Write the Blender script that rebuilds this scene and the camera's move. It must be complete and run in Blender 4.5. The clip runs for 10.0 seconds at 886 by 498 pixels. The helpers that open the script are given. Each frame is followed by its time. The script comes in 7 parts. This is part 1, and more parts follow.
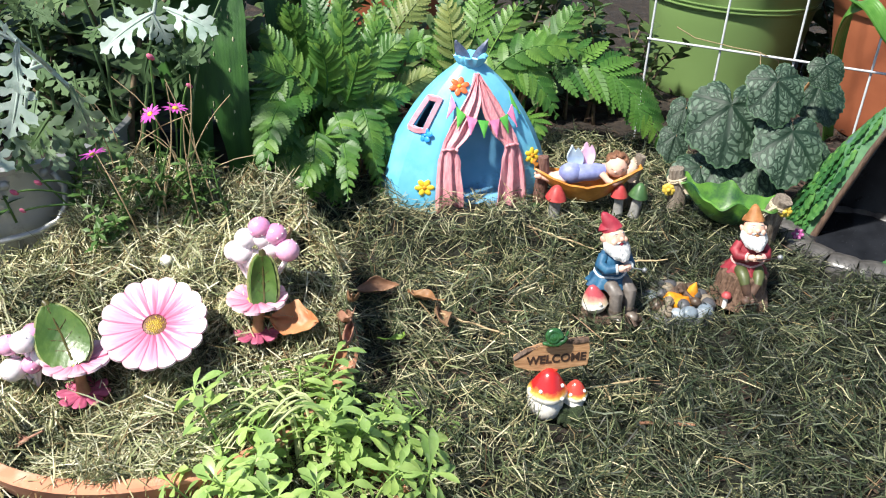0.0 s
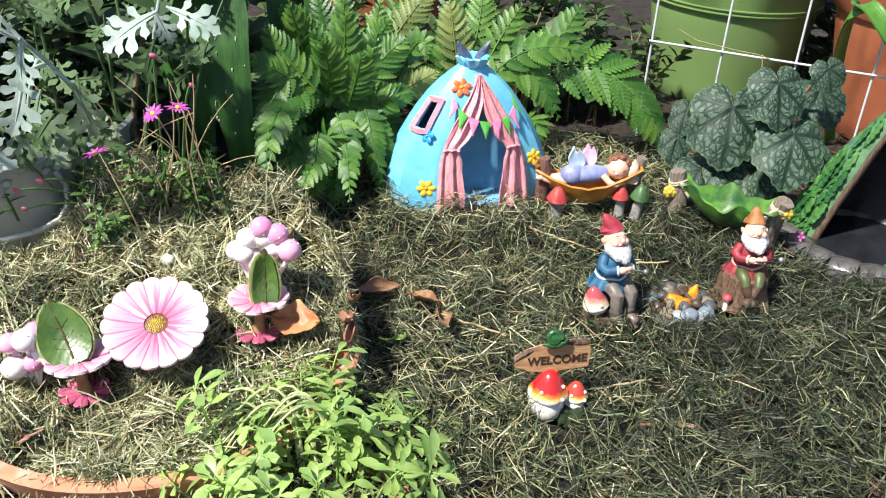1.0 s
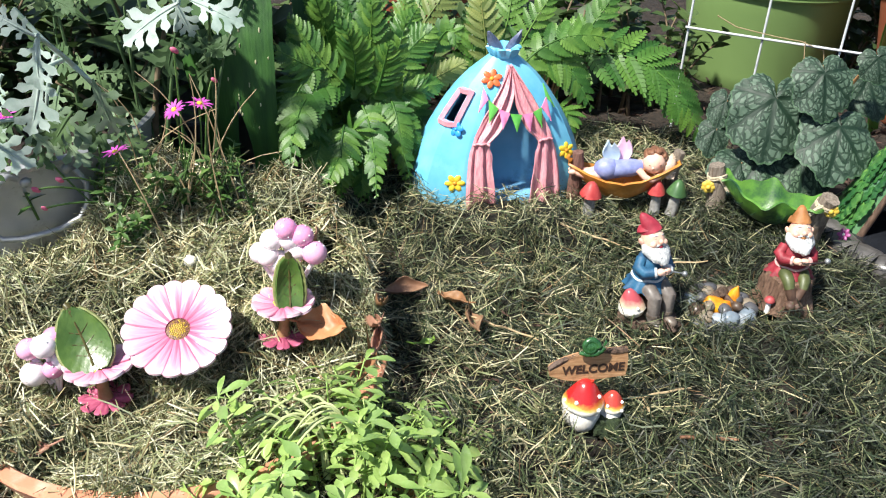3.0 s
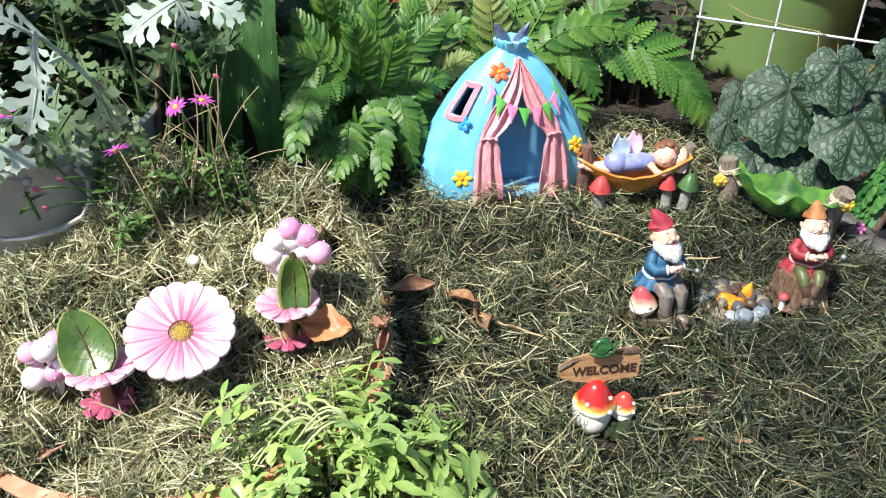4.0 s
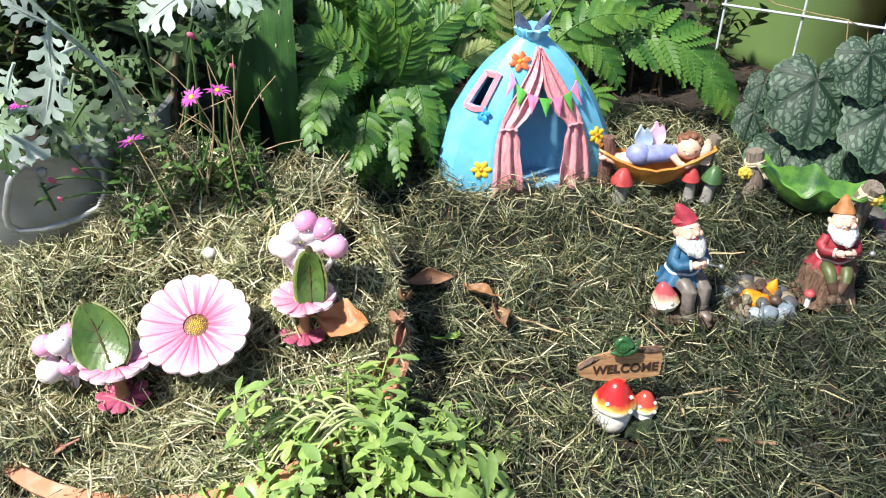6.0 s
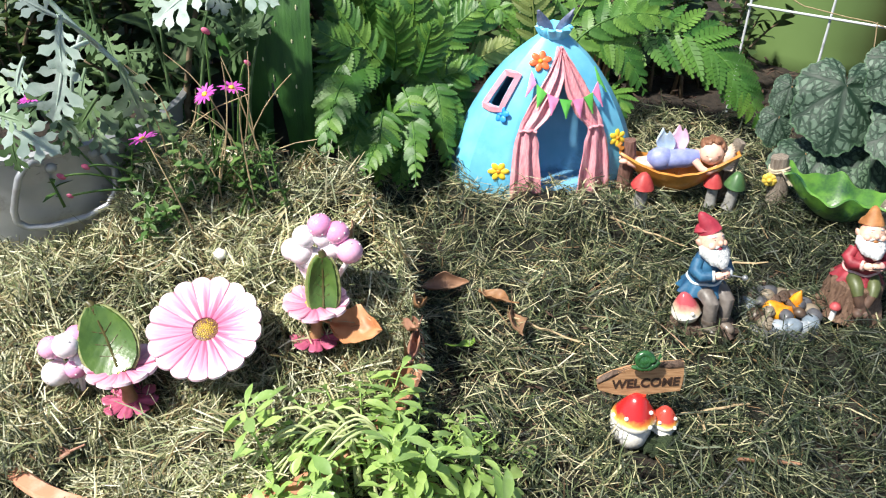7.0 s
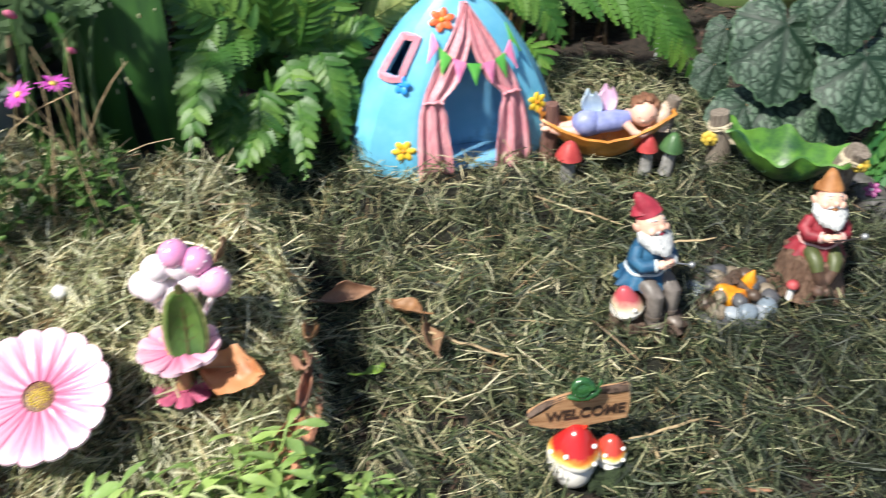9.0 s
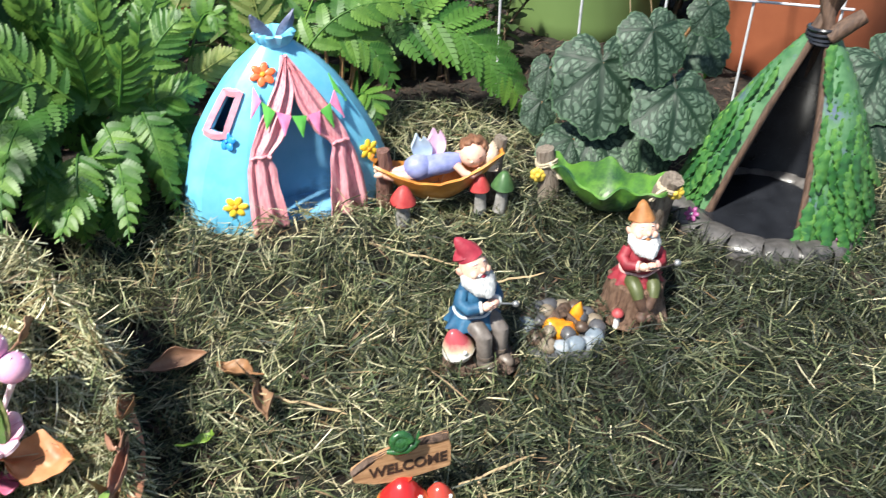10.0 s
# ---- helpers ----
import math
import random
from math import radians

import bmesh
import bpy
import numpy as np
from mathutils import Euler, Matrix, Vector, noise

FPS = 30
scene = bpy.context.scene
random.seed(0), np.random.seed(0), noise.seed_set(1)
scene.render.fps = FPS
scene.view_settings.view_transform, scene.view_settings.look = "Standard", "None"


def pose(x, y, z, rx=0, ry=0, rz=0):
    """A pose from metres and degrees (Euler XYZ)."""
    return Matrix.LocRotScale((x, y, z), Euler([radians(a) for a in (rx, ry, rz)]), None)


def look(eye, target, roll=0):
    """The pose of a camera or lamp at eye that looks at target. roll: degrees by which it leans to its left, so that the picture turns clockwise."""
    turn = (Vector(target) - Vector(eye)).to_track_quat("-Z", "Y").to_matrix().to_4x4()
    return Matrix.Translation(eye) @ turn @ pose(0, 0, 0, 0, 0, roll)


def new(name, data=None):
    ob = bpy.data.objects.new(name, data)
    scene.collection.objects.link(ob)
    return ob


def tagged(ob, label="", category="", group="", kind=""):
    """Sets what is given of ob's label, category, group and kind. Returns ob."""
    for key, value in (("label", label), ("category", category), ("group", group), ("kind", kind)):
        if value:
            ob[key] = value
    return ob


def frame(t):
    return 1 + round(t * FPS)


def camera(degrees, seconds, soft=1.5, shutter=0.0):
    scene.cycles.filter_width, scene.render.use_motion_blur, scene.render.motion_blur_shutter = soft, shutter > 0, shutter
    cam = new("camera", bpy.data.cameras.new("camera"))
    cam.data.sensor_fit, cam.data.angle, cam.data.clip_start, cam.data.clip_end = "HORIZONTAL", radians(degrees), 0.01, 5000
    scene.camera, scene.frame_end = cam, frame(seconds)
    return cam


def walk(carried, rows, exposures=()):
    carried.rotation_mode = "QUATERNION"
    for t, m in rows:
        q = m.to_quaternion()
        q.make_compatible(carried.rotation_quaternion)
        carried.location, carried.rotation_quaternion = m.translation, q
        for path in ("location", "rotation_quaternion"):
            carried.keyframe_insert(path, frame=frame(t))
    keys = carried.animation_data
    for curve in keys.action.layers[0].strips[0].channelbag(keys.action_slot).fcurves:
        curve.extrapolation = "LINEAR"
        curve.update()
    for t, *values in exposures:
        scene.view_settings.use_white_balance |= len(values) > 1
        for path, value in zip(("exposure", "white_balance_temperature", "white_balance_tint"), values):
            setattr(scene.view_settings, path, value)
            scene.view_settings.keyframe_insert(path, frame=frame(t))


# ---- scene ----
# camera: one lens and its path, seconds, eye, target, roll
cam = camera(55.36, 10.0, soft=1.1, shutter=0.45)
PATH = [
    (0, (0.00246, -0.59744, 0.33725), (-0.00268, -0.07334, 0.04521), 2.707),
    (0.5, (0.00219, -0.59804, 0.33707), (-0.00258, -0.07360, 0.04564), 2.851),
    (1, (0.00159, -0.59811, 0.33721), (-0.00368, -0.07360, 0.04590), 3.020),
    (1.5, (0.00087, -0.59861, 0.33716), (-0.00654, -0.07345, 0.04708), 2.970),
    (2, (0.00004, -0.59689, 0.33789), (-0.01152, -0.07172, 0.04797), 2.874),
    (2.5, (-0.00367, -0.58578, 0.33830), (-0.02123, -0.06429, 0.04208), 2.732),
    (4, (-0.00351, -0.56210, 0.33769), (-0.03051, -0.04916, 0.02759), 1.657),
    (4.5, (-0.00464, -0.56251, 0.33823), (-0.03479, -0.04843, 0.03032), 1.724),
    (5, (-0.00383, -0.55858, 0.33889), (-0.03724, -0.04692, 0.02731), 1.472),
    (5.5, (-0.00425, -0.55540, 0.33795), (-0.04136, -0.04734, 0.02094), 1.249),
    (7, (-0.01021, -0.53681, 0.33717), (-0.05544, -0.03387, 0.01311), 2.052),
    (7.5, (-0.01877, -0.52376, 0.33733), (-0.06848, -0.02807, 0.00295), 2.766),
    (8, (-0.02858, -0.50631, 0.32970), (-0.08048, -0.01906, -0.01656), 2.960),
    (8.5, (-0.01744, -0.47735, 0.32336), (-0.05785, 0.00445, -0.03194), 1.183),
    (9, (0.00589, -0.44557, 0.31773), (0.00486, 0.03806, -0.03737), 0.367),
    (9.5, (0.03152, -0.44004, 0.31950), (0.07744, 0.04726, -0.02754), 0.815),
    (10, (0.04651, -0.44188, 0.32924), (0.11730, 0.04881, -0.00872), 0.873),
]
walk(cam, [(t, look(e, g, r)) for t, e, g, r in PATH], exposures=[(0.0, 0.64), (8.2, 0.64), (9.0, 0.5), (9.6, 0.5), (10.0, 0.72)])

# ---- daylight: hazy sun and open sky ----
SUN_ELEV, SUN_AZ = 55.0, 218.0      # degrees; azimuth of the sun counted from +x towards +y
world = bpy.data.worlds.new("sky")
scene.world = world
world.use_nodes = True
wn = world.node_tree
sky = wn.nodes.new("ShaderNodeTexSky")
sky.sky_type, sky.sun_disc = "NISHITA", False
sky.sun_elevation, sky.sun_rotation = radians(SUN_ELEV), radians(90.0 - SUN_AZ)
wn.links.new(sky.outputs[0], wn.nodes["Background"].inputs[0])
wn.nodes["Background"].inputs[1].default_value = 0.085
sun = new("sun", bpy.data.lights.new("sun", "SUN"))
sun.data.energy, sun.data.angle, sun.data.color = 5.3, radians(3.5), (0.99, 0.965, 0.885)
az, el = radians(SUN_AZ), radians(SUN_ELEV)
sun.matrix_world = look((2 * math.cos(az) * math.cos(el), 2 * math.sin(az) * math.cos(el), 2 * math.sin(el)), (0, 0, 0))

# ---- mesh kit: everything below is drawn in millimetres and stored in metres ----
MM = 0.001


def lerp(a, b, f):
    return a + (b - a) * f


def step(a, b, v):
    f = min(1.0, max(0.0, (v - a) / (b - a)))
    return f * f * (3 - 2 * f)


def table(rows, v):
    """Linear look-up in rows of (key, value)."""
    if v <= rows[0][0]:
        return rows[0][1]
    for (a, p), (b, q) in zip(rows, rows[1:]):
        if v <= b:
            return lerp(p, q, (v - a) / (b - a))
    return rows[-1][1]


def bezier(p, f):
    a, b, c = (Vector(v) for v in p)
    return a * (1 - f) ** 2 + b * 2 * f * (1 - f) + c * f * f


def fill(bm, verts, faces, mi=0):
    made = [bm.verts.new(v) for v in verts]
    out = []
    for f in faces:
        try:
            face = bm.faces.new([made[i] for i in f])
        except ValueError:
            continue
        face.material_index = mi
        out.append(face)
    return out


def lathe(bm, prof, seg=20, m=None, mi=0, wave=None):
    """A turned body from (radius, height) rows; wave(angle, height) scales the radius."""
    m = m or Matrix()
    verts, faces = [], []
    for r, z in prof:
        for k in range(seg):
            a = math.tau * k / seg
            rr = r * (wave(a, z) if wave else 1.0)
            verts.append(m @ Vector((rr * math.cos(a), rr * math.sin(a), z)))
    for j in range(len(prof) - 1):
        for k in range(seg):
            n = (k + 1) % seg
            faces.append((j * seg + k, j * seg + n, (j + 1) * seg + n, (j + 1) * seg + k))
    if prof[0][0] > 1e-4:
        faces.append(tuple(range(seg))[::-1])
    if prof[-1][0] > 1e-4:
        faces.append(tuple((len(prof) - 1) * seg + k for k in range(seg)))
    return fill(bm, verts, faces, mi)


def tube(bm, pts, radii, seg=8, mi=0, rough=0.0, seed=0):
    """A closed tube along points."""
    pts = [Vector(p) for p in pts]
    n = len(pts)
    radii = [radii] * n if isinstance(radii, (int, float)) else list(radii)
    verts, faces = [], []
    side = None
    for i, p in enumerate(pts):
        t = (pts[min(i + 1, n - 1)] - pts[max(i - 1, 0)]).normalized()
        if side is None:
            side = t.orthogonal().normalized()
        side = (side - t * side.dot(t)).normalized()
        up = t.cross(side)
        for k in range(seg):
            a = math.tau * k / seg
            r = radii[i]
            if rough:
                r *= 1 + rough * noise.noise(Vector((math.cos(a) * 2 + seed, math.sin(a) * 2, i * 0.9 + seed)))
            verts.append(p + (side * math.cos(a) + up * math.sin(a)) * r)
    for i in range(n - 1):
        for k in range(seg):
            q = (k + 1) % seg
            faces.append((i * seg + k, i * seg + q, (i + 1) * seg + q, (i + 1) * seg + k))
    faces.append(tuple(range(seg))[::-1])
    faces.append(tuple((n - 1) * seg + k for k in range(seg)))
    return fill(bm, verts, faces, mi)


def blob(bm, c, r, m=None, seg=16, rings=10, mi=0, rough=0.0, freq=0.2, seed=0):
    """An ellipsoid, with lumps of the given share of its radius."""
    r = (r, r, r) if isinstance(r, (int, float)) else r
    rot = m or Matrix()
    c = Vector(c)
    verts, faces = [], []
    for j in range(1, rings):
        th = math.pi * j / rings
        for k in range(seg):
            a = math.tau * k / seg
            d = Vector((math.sin(th) * math.cos(a), math.sin(th) * math.sin(a), math.cos(th)))
            s = 1 + rough * noise.noise(d / max(freq, 1e-3) + Vector((seed, seed * 2, 0))) if rough else 1.0
            verts.append(c + rot @ Vector((d.x * r[0] * s, d.y * r[1] * s, d.z * r[2] * s)))
    top, bot = len(verts), len(verts) + 1
    verts += [c + rot @ Vector((0, 0, r[2])), c + rot @ Vector((0, 0, -r[2]))]
    for j in range(rings - 2):
        for k in range(seg):
            n = (k + 1) % seg
            faces.append((j * seg + k, (j + 1) * seg + k, (j + 1) * seg + n, j * seg + n))
    for k in range(seg):
        n = (k + 1) % seg
        faces.append((top, k, n))
        faces.append((bot, (rings - 2) * seg + n, (rings - 2) * seg + k))
    return fill(bm, verts, faces, mi)


def sheet(bm, f, nu, nv, mi=0, thick=0.0, us=None, vs=None, skip=None):
    """A surface f(u, v) over the unit square (or the given rulings), with a thickness."""
    us = us or [i / nu for i in range(nu + 1)]
    vs = vs or [j / nv for j in range(nv + 1)]
    verts = [Vector(f(u, v)) for v in vs for u in us]
    w = len(us)
    faces = [(j * w + i, j * w + i + 1, (j + 1) * w + i + 1, (j + 1) * w + i) for j in range(len(vs) - 1)
             for i in range(w - 1) if not (skip and skip((us[i] + us[i + 1]) / 2, (vs[j] + vs[j + 1]) / 2))]
    made = fill(bm, verts, faces, mi)
    if thick:
        bmesh.ops.recalc_face_normals(bm, faces=made)
        bmesh.ops.solidify(bm, geom=made, thickness=thick)
    return made


def slab(bm, outline, depth, m=None, mi=0):
    """A plate: an outline of (x, z) points, given depth along y."""
    m = m or Matrix()
    n = len(outline)
    verts = [m @ Vector((x, -depth / 2, z)) for x, z in outline] + [m @ Vector((x, depth / 2, z)) for x, z in outline]
    faces = [tuple(range(n)), tuple(range(2 * n - 1, n - 1, -1))]
    faces += [(i, i + n, (i + 1) % n + n, (i + 1) % n) for i in range(n)]
    return fill(bm, verts, faces, mi)


def mesh_of(name, bm, mats, sharp=50.0):
    bmesh.ops.recalc_face_normals(bm, faces=bm.faces)
    bmesh.ops.scale(bm, vec=(MM, MM, MM), verts=bm.verts)
    me = bpy.data.meshes.new(name)
    bm.to_mesh(me)
    bm.free()
    for m in mats if isinstance(mats, (list, tuple)) else (mats,):
        me.materials.append(m)
    me.shade_smooth()
    me.set_sharp_from_angle(angle=radians(sharp))
    return me


def part(name, bm, material, parent=None, label="", sharp=50.0, at=None):
    """Links a bmesh (in millimetres of its parent's space) as one mesh object under a thing or a part."""
    ob = new(name, bm if isinstance(bm, bpy.types.Mesh) else mesh_of(name, bm, material, sharp))
    if parent:
        ob.parent = parent
    if at is not None:
        ob.matrix_basis = at
    return tagged(ob, label)


def thing(name, m, label, category, group="", kind=""):
    ob = new(name)
    ob.empty_display_size = 0.01
    ob.matrix_basis = m
    return tagged(ob, label, category, group, kind)


def mm(x, y, z, rx=0, ry=0, rz=0):
    """A pose inside a thing, in millimetres and degrees."""
    return pose(x * MM, y * MM, z * MM, rx, ry, rz)


# ---- materials ----
def nodes_of(name):
    m = bpy.data.materials.new(name)
    m.use_nodes = True
    t = m.node_tree
    return m, t, t.nodes, t.links, t.nodes["Principled BSDF"]


def noise_node(t, scale, detail=4.0, rough=0.55, coords="Object", stretch=None):
    tc = t.nodes.new("ShaderNodeTexCoord")
    n = t.nodes.new("ShaderNodeTexNoise")
    n.inputs["Scale"].default_value, n.inputs["Detail"].default_value, n.inputs["Roughness"].default_value = scale, detail, rough
    out = tc.outputs[coords]
    if stretch:
        mp = t.nodes.new("ShaderNodeMapping")
        mp.inputs["Scale"].default_value = stretch
        t.links.new(out, mp.inputs[0])
        out = mp.outputs[0]
    t.links.new(out, n.inputs["Vector"])
    return n


def ramp_node(t, fac, stops, constant=False):
    r = t.nodes.new("ShaderNodeValToRGB")
    e = r.color_ramp.elements
    while len(e) < len(stops):
        e.new(0.5)
    for el_, (p, c) in zip(e, stops):
        el_.position, el_.color = p, (*c, 1.0)
    if constant:
        r.color_ramp.interpolation = "CONSTANT"
    t.links.new(fac, r.inputs[0])
    return r


def mix_node(t, a, b, fac, mode="MIX"):
    n = t.nodes.new("ShaderNodeMix")
    n.data_type, n.blend_type = "RGBA", mode
    for sock, v in ((n.inputs[0], fac), (n.inputs[6], a), (n.inputs[7], b)):
        if isinstance(v, bpy.types.NodeSocket):
            t.links.new(v, sock)
        elif isinstance(v, (int, float)):
            sock.default_value = v
        else:
            sock.default_value = (*v, 1.0)
    return n.outputs[2]


def bump_on(t, bsdf, height, strength, dist):
    b = t.nodes.new("ShaderNodeBump")
    b.inputs["Strength"].default_value, b.inputs["Distance"].default_value = strength, dist
    t.links.new(height, b.inputs["Height"])
    t.links.new(b.outputs[0], bsdf.inputs["Normal"])
    return b


def surface(name, dark, light, scale=90.0, rough=0.5, bump=0.3, fine=900.0, grime=None, coat=0.0, stretch=None, vary=0.0, island=0.0, through_light=0.0, metal=0.0, dist=0.0006, grime_scale=35.0, cover=0.62):
    """A painted or natural surface: two colours mottled at one scale, a fine grain in relief, and worn or dirty patches."""
    m, t, n, l, b = nodes_of(name)
    big = noise_node(t, scale, 5.0, stretch=stretch)
    col = ramp_node(t, big.outputs[0], ((0.32, dark), (0.68, light))).outputs[0]
    if grime:
        g = noise_node(t, grime_scale, 7.0, 0.68)
        mask = ramp_node(t, g.outputs[0], ((cover - 0.08, (0, 0, 0)), (cover + 0.1, (1, 1, 1)))).outputs[0]
        col = mix_node(t, col, grime, mask)
    if vary or island:
        src = n.new("ShaderNodeNewGeometry").outputs["Random Per Island"] if island else n.new("ShaderNodeObjectInfo").outputs["Random"]
        hs = n.new("ShaderNodeHueSaturation")
        amount = island or vary
        mr = n.new("ShaderNodeMapRange")
        mr.inputs["To Min"].default_value, mr.inputs["To Max"].default_value = 1 - amount, 1 + amount
        l.new(src, mr.inputs[0])
        l.new(mr.outputs[0], hs.inputs["Value"])
        mh = n.new("ShaderNodeMapRange")
        mh.inputs["To Min"].default_value, mh.inputs["To Max"].default_value = 0.5 + amount * 0.06, 0.5 - amount * 0.06
        l.new(src, mh.inputs[0])
        l.new(mh.outputs[0], hs.inputs["Hue"])
        l.new(col, hs.inputs["Color"])
        col = hs.outputs[0]
    l.new(col, b.inputs["Base Color"])
    rr = n.new("ShaderNodeMapRange")
    rr.inputs["To Min"].default_value, rr.inputs["To Max"].default_value = max(0.03, rough - 0.1), min(1.0, rough + 0.12)
    fn = noise_node(t, fine, 3.0, stretch=stretch)
    l.new(fn.outputs[0], rr.inputs[0])
    l.new(rr.outputs[0], b.inputs["Roughness"])
    b.inputs["Metallic"].default_value = metal
    b.inputs["Coat Weight"].default_value = coat
    b.inputs["Coat Roughness"].default_value = 0.12
    if bump:
        add = n.new("ShaderNodeMath")
        add.operation = "MULTIPLY_ADD"
        add.inputs[1].default_value = 0.35
        l.new(fn.outputs[0], add.inputs[0])
        l.new(big.outputs[0], add.inputs[2])
        bump_on(t, b, add.outputs[0], bump, dist)
    if through_light:
        tr = n.new("ShaderNodeBsdfTranslucent")
        l.new(col, tr.inputs[0])
        mx = n.new("ShaderNodeMixShader")
        mx.inputs[0].default_value = through_light
        l.new(b.outputs[0], mx.inputs[1])
        l.new(tr.outputs[0], mx.inputs[2])
        l.new(mx.outputs[0], n["Material Output"].inputs[0])
    return m


def hay_material(name, stops):
    """Dried grass: each blade takes its own colour; the blade fades along its length."""
    m, t, n, l, b = nodes_of(name)
    geo = n.new("ShaderNodeNewGeometry")
    col = ramp_node(t, geo.outputs["Random Per Island"], stops).outputs[0]
    patch = noise_node(t, 22.0, 4.0)
    tone = ramp_node(t, patch.outputs[0], ((0.35, (0.6, 0.62, 0.56)), (0.65, (1.2, 1.15, 1.06)))).outputs[0]
    col = mix_node(t, col, tone, 1.0, "MULTIPLY")
    grain = noise_node(t, 700.0, 2.0)
    g = ramp_node(t, grain.outputs[0], ((0.3, (0.8, 0.8, 0.78)), (0.7, (1.1, 1.1, 1.1)))).outputs[0]
    col = mix_node(t, col, g, 1.0, "MULTIPLY")
    l.new(col, b.inputs["Base Color"])
    b.inputs["Roughness"].default_value = 0.55
    tr = n.new("ShaderNodeBsdfTranslucent")
    l.new(col, tr.inputs[0])
    mx = n.new("ShaderNodeMixShader")
    mx.inputs[0].default_value = 0.1
    l.new(b.outputs[0], mx.inputs[1])
    l.new(tr.outputs[0], mx.inputs[2])
    l.new(mx.outputs[0], n["Material Output"].inputs[0])
    return m


soil_mat = surface("soil", (0.012, 0.009, 0.006), (0.04, 0.028, 0.02), 160, 0.95, 1.0, 1200, grime=(0.09, 0.06, 0.04), dist=0.004)
hay_mat = hay_material("cut_grass", ((0.0, (0.014, 0.022, 0.009)), (0.24, (0.046, 0.07, 0.03)), (0.44, (0.12, 0.165, 0.07)), (0.53, (0.17, 0.155, 0.075)), (0.67, (0.23, 0.28, 0.145)), (0.8, (0.33, 0.315, 0.18)), (0.93, (0.47, 0.47, 0.3)), (1.0, (0.67, 0.64, 0.46))))
straw_mat = hay_material("pale_hay", ((0.0, (0.02, 0.026, 0.012)), (0.16, (0.085, 0.11, 0.05)), (0.26, (0.2, 0.13, 0.06)), (0.34, (0.18, 0.225, 0.1)), (0.5, (0.33, 0.37, 0.19)), (0.62, (0.46, 0.4, 0.23)), (0.78, (0.6, 0.62, 0.41)), (1.0, (0.9, 0.87, 0.7))))
dim_green_mat = hay_material("dim_green_cut", ((0.0, (0.006, 0.009, 0.004)), (0.3, (0.016, 0.027, 0.012)), (0.55, (0.037, 0.06, 0.028)), (0.7, (0.066, 0.065, 0.035)), (0.85, (0.088, 0.118, 0.062)), (1.0, (0.23, 0.235, 0.145))))
pale_straw = hay_material("pale_straw", ((0.0, (0.13, 0.075, 0.04)), (0.22, (0.26, 0.17, 0.09)), (0.4, (0.34, 0.3, 0.16)), (0.65, (0.52, 0.47, 0.3)), (1.0, (0.8, 0.74, 0.56))))
# near-black so the shade between blades is in the colour of the matted layers
gap_shade_mat = surface("blade_gap_shade", (0.006, 0.007, 0.004), (0.022, 0.022, 0.012), 260, 0.95, 1.0, 1500, dist=0.004)
terracotta_mat = surface("terracotta", (0.46, 0.19, 0.105), (0.62, 0.28, 0.165), 40, 0.85, 0.35, 700, grime=(0.62, 0.42, 0.31))
orange_pot_mat = surface("orange_pot", (0.3, 0.085, 0.038), (0.4, 0.125, 0.056), 18, 0.6, 0.15, 500, grime=(0.35, 0.12, 0.06), cover=0.7)
green_pot_mat = surface("green_plastic", (0.165, 0.26, 0.085), (0.195, 0.3, 0.105), 8, 0.38, 0.08, 300, grime=(0.17, 0.27, 0.07), cover=0.72, grime_scale=20)
black_pot_mat = surface("black_plastic", (0.02, 0.022, 0.026), (0.035, 0.038, 0.042), 30, 0.4, 0.15, 400, grime=(0.07, 0.065, 0.06))
zinc_mat = surface("zinc", (0.36, 0.37, 0.39), (0.5, 0.51, 0.53), 30, 0.4, 0.2, 300, grime=(0.22, 0.2, 0.19), metal=0.45)
wire_mat = surface("white_wire", (0.52, 0.54, 0.56), (0.64, 0.66, 0.68), 60, 0.45, 0.2, 500, grime=(0.45, 0.43, 0.38), cover=0.7)
fern_mat = surface("fern", (0.045, 0.135, 0.018), (0.13, 0.28, 0.05), 40, 0.44, 0.4, 700, vary=0.38, through_light=0.25, grime=(0.25, 0.14, 0.05), cover=0.78, grime_scale=60)

# ---- ground, hay and pots ----
POT_X, POT_Y, POT_R = -0.180, -0.165, 0.120


def gap_x(y):
    """The middle of the bare gap between the pot and the bed."""
    return -0.05 - 0.22 * max(0.0, y + 0.1)


def in_gap(x, y):
    return step(0.032, 0.01, abs(x - gap_x(y)))


def bed_height(x, y):
    """The cut-grass bed, in metres: flat in front, a low bank under the toy houses."""
    bank = 0.022 * step(-0.035, 0.045, y) * (1 - 0.5 * step(0.055, 0.095, x) - 0.22 * step(0.2, 0.3, x)) + 0.008 * step(0.11, 0.2, y)
    groove = -(0.007 + 0.008 * step(-0.035, 0.045, y)) * in_gap(x, y) * step(0.12, 0.08, y)
    bank += 0.003 * step(0.115, 0.09, math.hypot(x - 0.0105, y - 0.1)) * step(0.066, 0.052, y)
    bank -= 0.02 * step(0.053, 0.047, math.hypot(x - 0.0105, y - 0.1))
    n = 0.007 * noise.noise(Vector((x * 24, y * 24, 3.1))) + 0.0105 * noise.noise(Vector((x * 68, y * 68, 7.7)))
    return bank + groove + n


MOUND = ((-0.29, 0.006), (-0.25, 0.008), (-0.215, 0.010), (-0.165, 0.024), (-0.127, 0.049), (-0.06, 0.082), (-0.04, 0.084))


